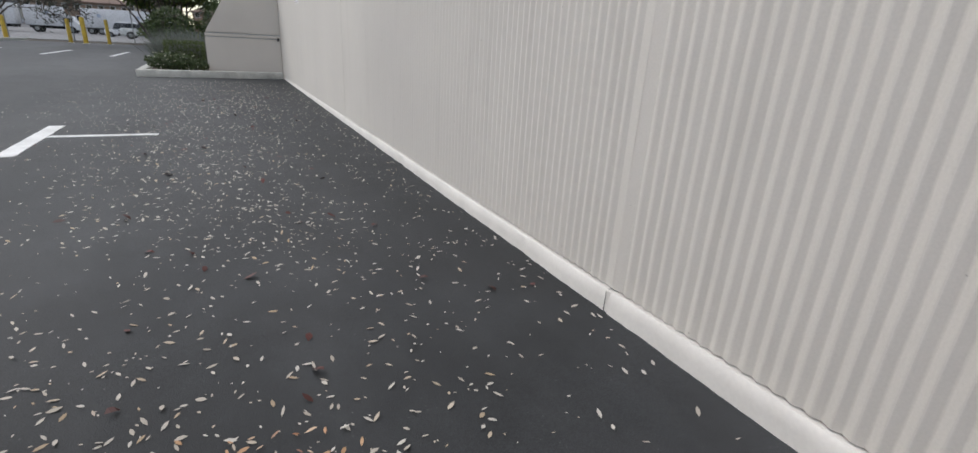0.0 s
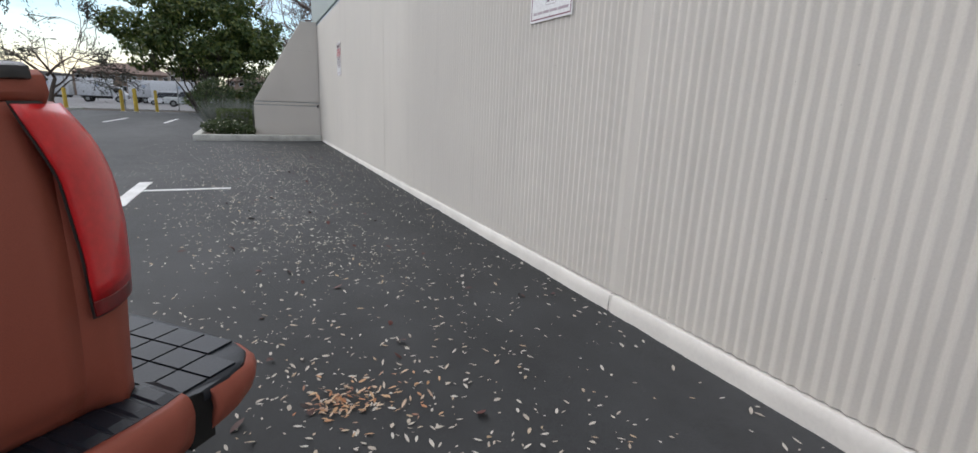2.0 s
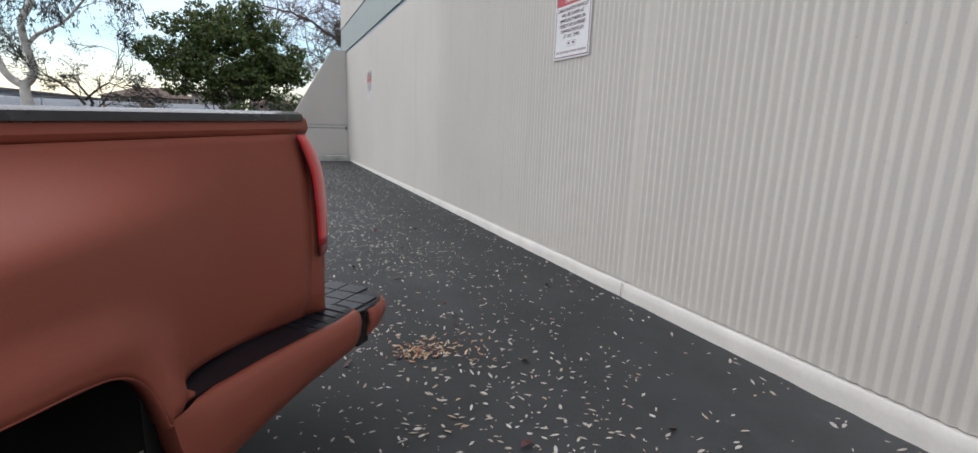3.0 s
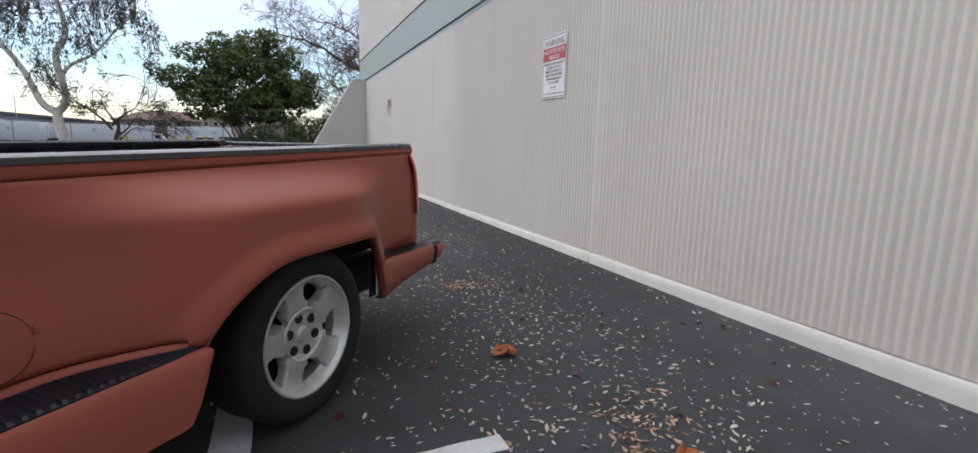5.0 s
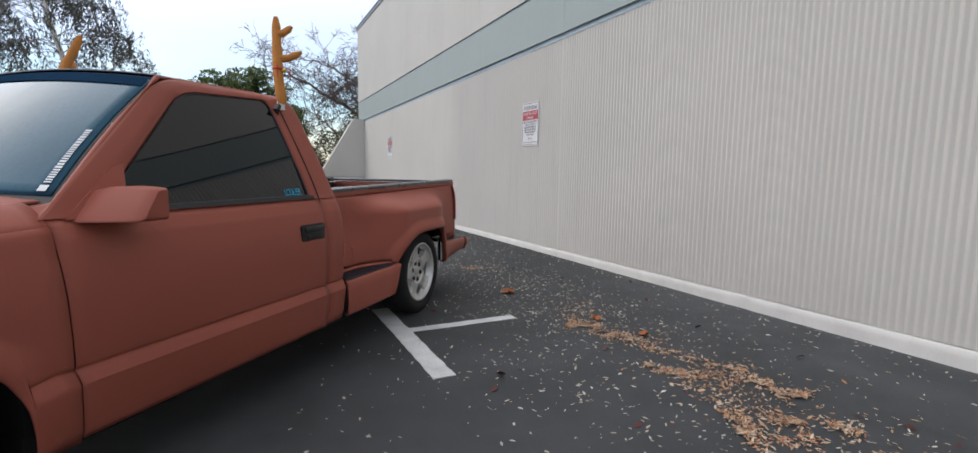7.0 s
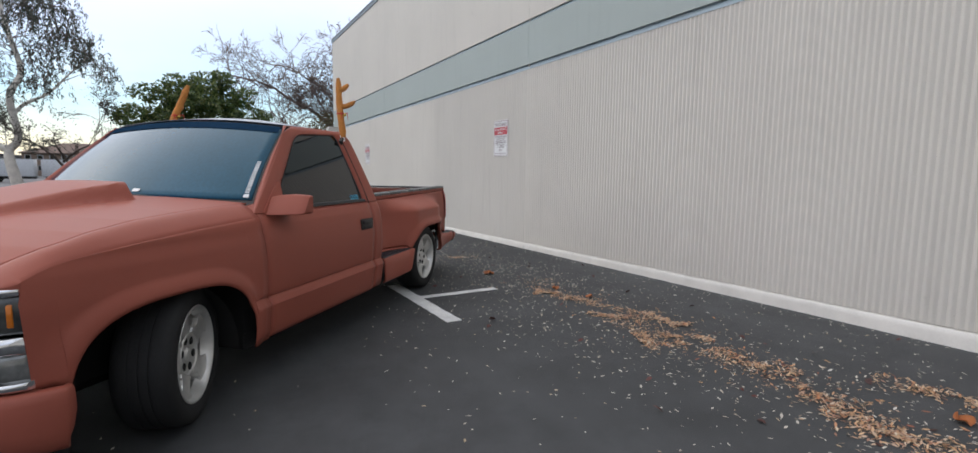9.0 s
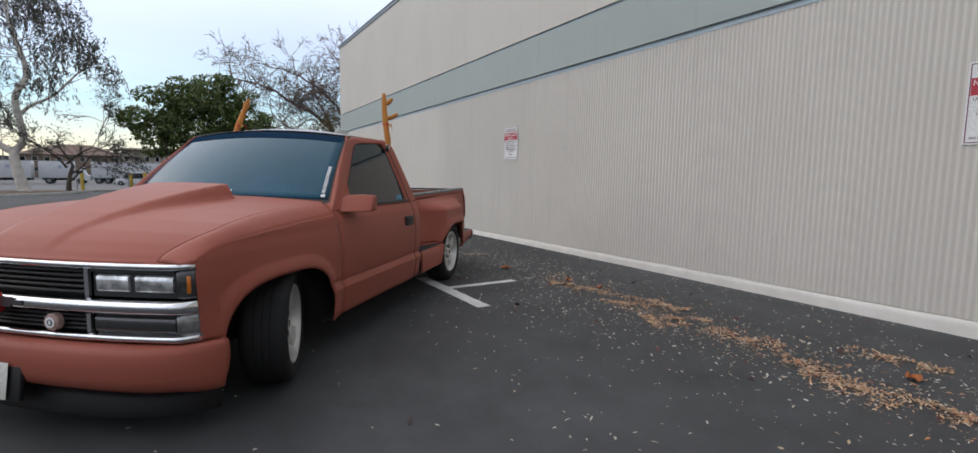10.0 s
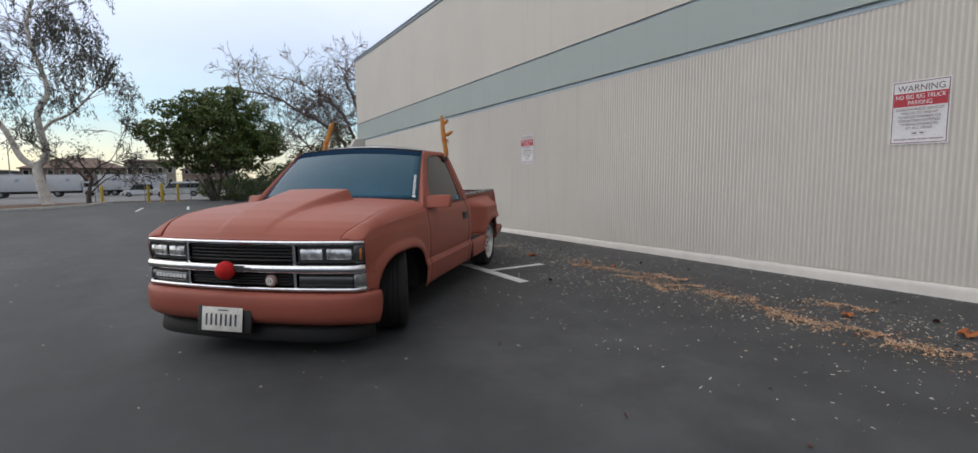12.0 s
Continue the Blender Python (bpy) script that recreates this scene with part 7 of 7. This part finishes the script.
# ---------- fallen leaves ----------
def litter(name, pts, lmin, lmax, aspect, material, label, seed, lift=0.004, curl=0.35, tilt=0.18):
    """Loose leaves lying on the ground: pointed ovals, each folded and tilted its own way."""
    rs = np.random.RandomState(seed)
    n = len(pts)
    a = rs.uniform(0, 2 * math.pi, n)
    ln = rs.uniform(lmin, lmax, n)
    w = ln * rs.uniform(aspect * 0.75, aspect * 1.2, n)
    tx, ty = rs.normal(scale=tilt, size=n), rs.normal(scale=tilt, size=n)
    shape = [(-0.5, 0.0, 0.0), (-0.22, 0.42, 1.0), (0.14, 0.46, 1.0), (0.5, 0.0, 0.0), (0.14, -0.46, 1.0), (-0.22, -0.42, 1.0)]
    v = np.zeros((n, 6, 3))
    cv = rs.uniform(-0.2, 1.0, n) * curl
    for k, (u, s, e) in enumerate(shape):
        lx, ly = u * ln, s * w
        lz = lift + cv * (e * w * 0.45 - (1 - e) * 0.0) + tx * lx + ty * ly
        v[:, k, 0] = pts[:, 0] + lx * np.cos(a) - ly * np.sin(a)
        v[:, k, 1] = pts[:, 1] + lx * np.sin(a) + ly * np.cos(a)
        v[:, k, 2] = lz
    low = v[:, :, 2].min(1)
    lie = np.array([ground_z(p[0], p[1]) for p in pts])
    v[:, :, 2] += (lie + 0.0015 - low)[:, None] + (pts[:, 2] if pts.shape[1] > 2 else np.zeros(n))[:, None]
    i = np.arange(n)[:, None] * 6
    f = np.concatenate([i + [0, 1, 5], i + [1, 2, 4], i + [1, 4, 5], i + [2, 3, 4]])
    me = bpy.data.meshes.new(name)
    me.from_pydata(v.reshape(-1, 3).tolist(), [], f.tolist())
    me.materials.append(material)
    return tagged(new(name, me), label, "leaves", kind="stuff")


rs = np.random.RandomState(3)


def clumped(n, xf, yf, scale, bias):
    """Random places kept where a broad noise is high, so that leaves gather in patches."""
    out = []
    while len(out) < n:
        x, y = xf(), yf()
        if x > -0.045 or (y > 11.43 and x > -2.9):
            continue
        if noise.noise((x * scale, y * scale, 0.7)) + 0.5 * noise.noise((x * scale * 3, y * scale * 3, 4.2)) + bias > rs.uniform(-0.6, 0.6):
            out.append((x, y))
    return np.array(out)


near = clumped(4900, lambda: -1.35 + rs.normal(scale=0.62), lambda: rs.uniform(-7.5, 10.6), 0.9, 0.05)
edge = np.stack([-0.06 - np.abs(rs.normal(scale=0.10, size=260)), rs.uniform(-8, 10.5, 260)], 1)
lane = clumped(1300, lambda: rs.uniform(-3.6, -0.1), lambda: rs.uniform(-9.5, 10.6), 0.5, 0.1)
lot = clumped(520, lambda: rs.uniform(-9.0, -2.0), lambda: rs.uniform(-10.0, 9.0), 0.3, 0.1)
litter("leaf_litter", np.concatenate([near, edge, lane]), 0.016, 0.037, 0.36, PALELEAF, "small pale dry leaves scattered over the asphalt", 1)
litter("leaf_litter", lot, 0.013, 0.030, 0.40, PALELEAF, "sparse pale leaf bits on the open asphalt", 2)
bits = clumped(3600, lambda: -1.45 + rs.normal(scale=0.75), lambda: rs.uniform(-7.5, 10.6), 0.8, 0.1)
litter("leaf_litter", bits, 0.006, 0.015, 0.5, PALELEAF, "tiny pale crumbs of dry leaf on the asphalt", 6)
dark = np.concatenate([clumped(130, lambda: -1.4 + rs.normal(scale=0.7), lambda: rs.uniform(-7, 9), 0.9, 0.1), clumped(40, lambda: rs.uniform(-6, -1), lambda: rs.uniform(-9, 5), 0.3, 0.1)])
litter("dark_leaf_litter", dark, 0.030, 0.062, 0.55, DARKLEAF, "dark maroon curled leaves among the litter", 3, curl=0.9, tilt=0.3)

# tan drifts swept into a wandering line
drift = [(-1.46, -2.42, 0.04), (-1.44, -2.65, 0.09), (-1.36, -3.0, 0.10), (-1.42, -3.5, 0.13), (-1.55, -3.95, 0.15), (-1.50, -4.35, 0.13), (-1.50, -4.8, 0.11), (-1.62, -5.25, 0.11), (-1.72, -5.65, 0.15), (-1.74, -6.2, 0.15), (-1.80, -6.7, 0.15), (-1.85, -7.6, 0.14)]


def along(line, n, thick):
    out = []
    while len(out) < n:
        k = rs.randint(0, len(line) - 1)
        a, b, t = line[k], line[k + 1], rs.uniform()
        x, y, s = [a[i] + (b[i] - a[i]) * t for i in range(3)]
        x, y = x + rs.normal(scale=s), y + rs.normal(scale=0.08)
        g = noise.noise((x * 4.5, y * 3.5, 2.2)) + 0.5 * noise.noise((x * 11, y * 9, 6.1))
        if g > rs.uniform(-0.25, 0.45):
            out.append((x, y, max(0.0, thick * (g + 0.1)) * rs.uniform(0, 1)))
    return np.array(out)


blob = lambda x, y, s, n: np.stack([rs.normal(x, s, n), rs.normal(y, s, n), rs.uniform(0, 0.008, n)], 1)
HEAPS = [(-1.60, -2.55, -1.46, -2.70, 0.045, 330), (-1.46, -2.85, -1.40, -3.05, 0.045, 230), (-1.38, -3.10, -1.26, -3.60, 0.045, 260), (-1.63, -3.40, -1.46, -3.64, 0.042, 430), (-1.27, -3.62, -1.21, -4.02, 0.062, 640),
         (-1.76, -4.08, -1.48, -4.22, 0.075, 760), (-1.40, -4.22, -1.31, -4.36, 0.040, 170), (-1.47, -4.50, -1.54, -4.88, 0.060, 480), (-1.36, -4.82, -1.42, -5.02, 0.045, 150), (-1.56, -5.08, -1.66, -5.30, 0.045, 190),
         (-1.72, -5.36, -1.76, -5.84, 0.075, 900), (-1.62, -5.92, -1.68, -6.14, 0.050, 330), (-1.80, -6.24, -1.68, -6.62, 0.065, 560), (-1.74, -6.8, -1.80, -7.5, 0.09, 500), (-1.05, -5.30, -0.99, -5.80, 0.042, 520)]


def heaps(rows):
    """Leaves piled in long flat heaps with ragged edges; those on top lie higher."""
    out = []
    for x0, y0, x1, y1, wide, count in rows:
        ln = math.hypot(x1 - x0, y1 - y0)
        ux, uy = (x1 - x0) / ln, (y1 - y0) / ln
        n = 0
        while n < 0.85 * count:
            t, q = rs.uniform(-0.08, 1.08), rs.normal()
            w = 1.85 * wide * (0.65 + 0.6 * noise.noise((t * ln * 7, x0 * 9, 1.0)))
            x, y = x0 + ux * ln * t - uy * q * w, y0 + uy * ln * t + ux * q * w
            g = noise.noise((x * 13, y * 13, 3.3))
            if g < rs.uniform(-0.45, 0.22):
                continue
            out.append((x, y, 0.014 * rs.uniform() * max(0.0, 1 - 0.5 * abs(q))))
            n += 1
    return np.array(out)


tan = np.concatenate([heaps(HEAPS), along(drift, 900, 0.006), blob(-1.40, -0.33, 0.055, 105), blob(-1.22, -0.31, 0.10, 45), blob(-1.22, -2.10, 0.06, 24), blob(-1.42, -2.16, 0.05, 22), blob(-1.28, -2.33, 0.06, 30)])
litter("leaf_drift", tan, 0.016, 0.036, 0.32, TANLEAF, "drifts of tan and orange dry leaves on the asphalt", 4, curl=0.6, tilt=0.25)
stray = clumped(340, lambda: -1.48 + rs.normal(scale=0.26), lambda: rs.uniform(-8, -2.0), 1.5, 0.0)
litter("leaf_drift", stray, 0.022, 0.045, 0.36, TANLEAF, "stray tan leaves round the drifts", 5)


def big_leaf(x, y, z, turn, size):
    """One broad curled dead leaf."""
    rng = random.Random(int(x * 1000))
    rows = []
    for i in range(9):
        t = i / 8
        w = size * 0.42 * math.sin(math.pi * min(1, t * 0.9 + 0.08)) ** 0.8
        rows.append([(size * (t - 0.5), w * s, 0.30 * size * (s * s) * 0.5 + 0.10 * size * math.sin(6 * t + 2 * s)) for s in (-1, -0.5, 0, 0.5, 1)])
    bm = gridbm(rows)
    lowest = min(v.co.z for v in bm.verts)
    for v in bm.verts:
        v.co.z -= lowest
    ob = mesh_ob("dead_leaf", bm, ORANGELEAF, None, "", 60, 0.0012)
    ob.matrix_world = pose(x, y, ground_z(x, y) + z + 0.001, 0, 0, turn)
    return tagged(ob, "large curled orange-brown dead leaf on the asphalt", "leaf", "large dead leaves")


for x, y, turn, size in ((-1.575, -1.52, 20, 0.11), (-1.545, -1.535, -50, 0.09), (-1.56, -1.49, 80, 0.085), (-1.525, -1.505, 140, 0.075), (-1.19, -6.49, 10, 0.15), (-1.33, -2.52, 60, 0.09), (-1.25, -2.95, 0, 0.08), (-1.30, -5.75, 40, 0.10)):
    big_leaf(x, y, 0.003, turn, size)
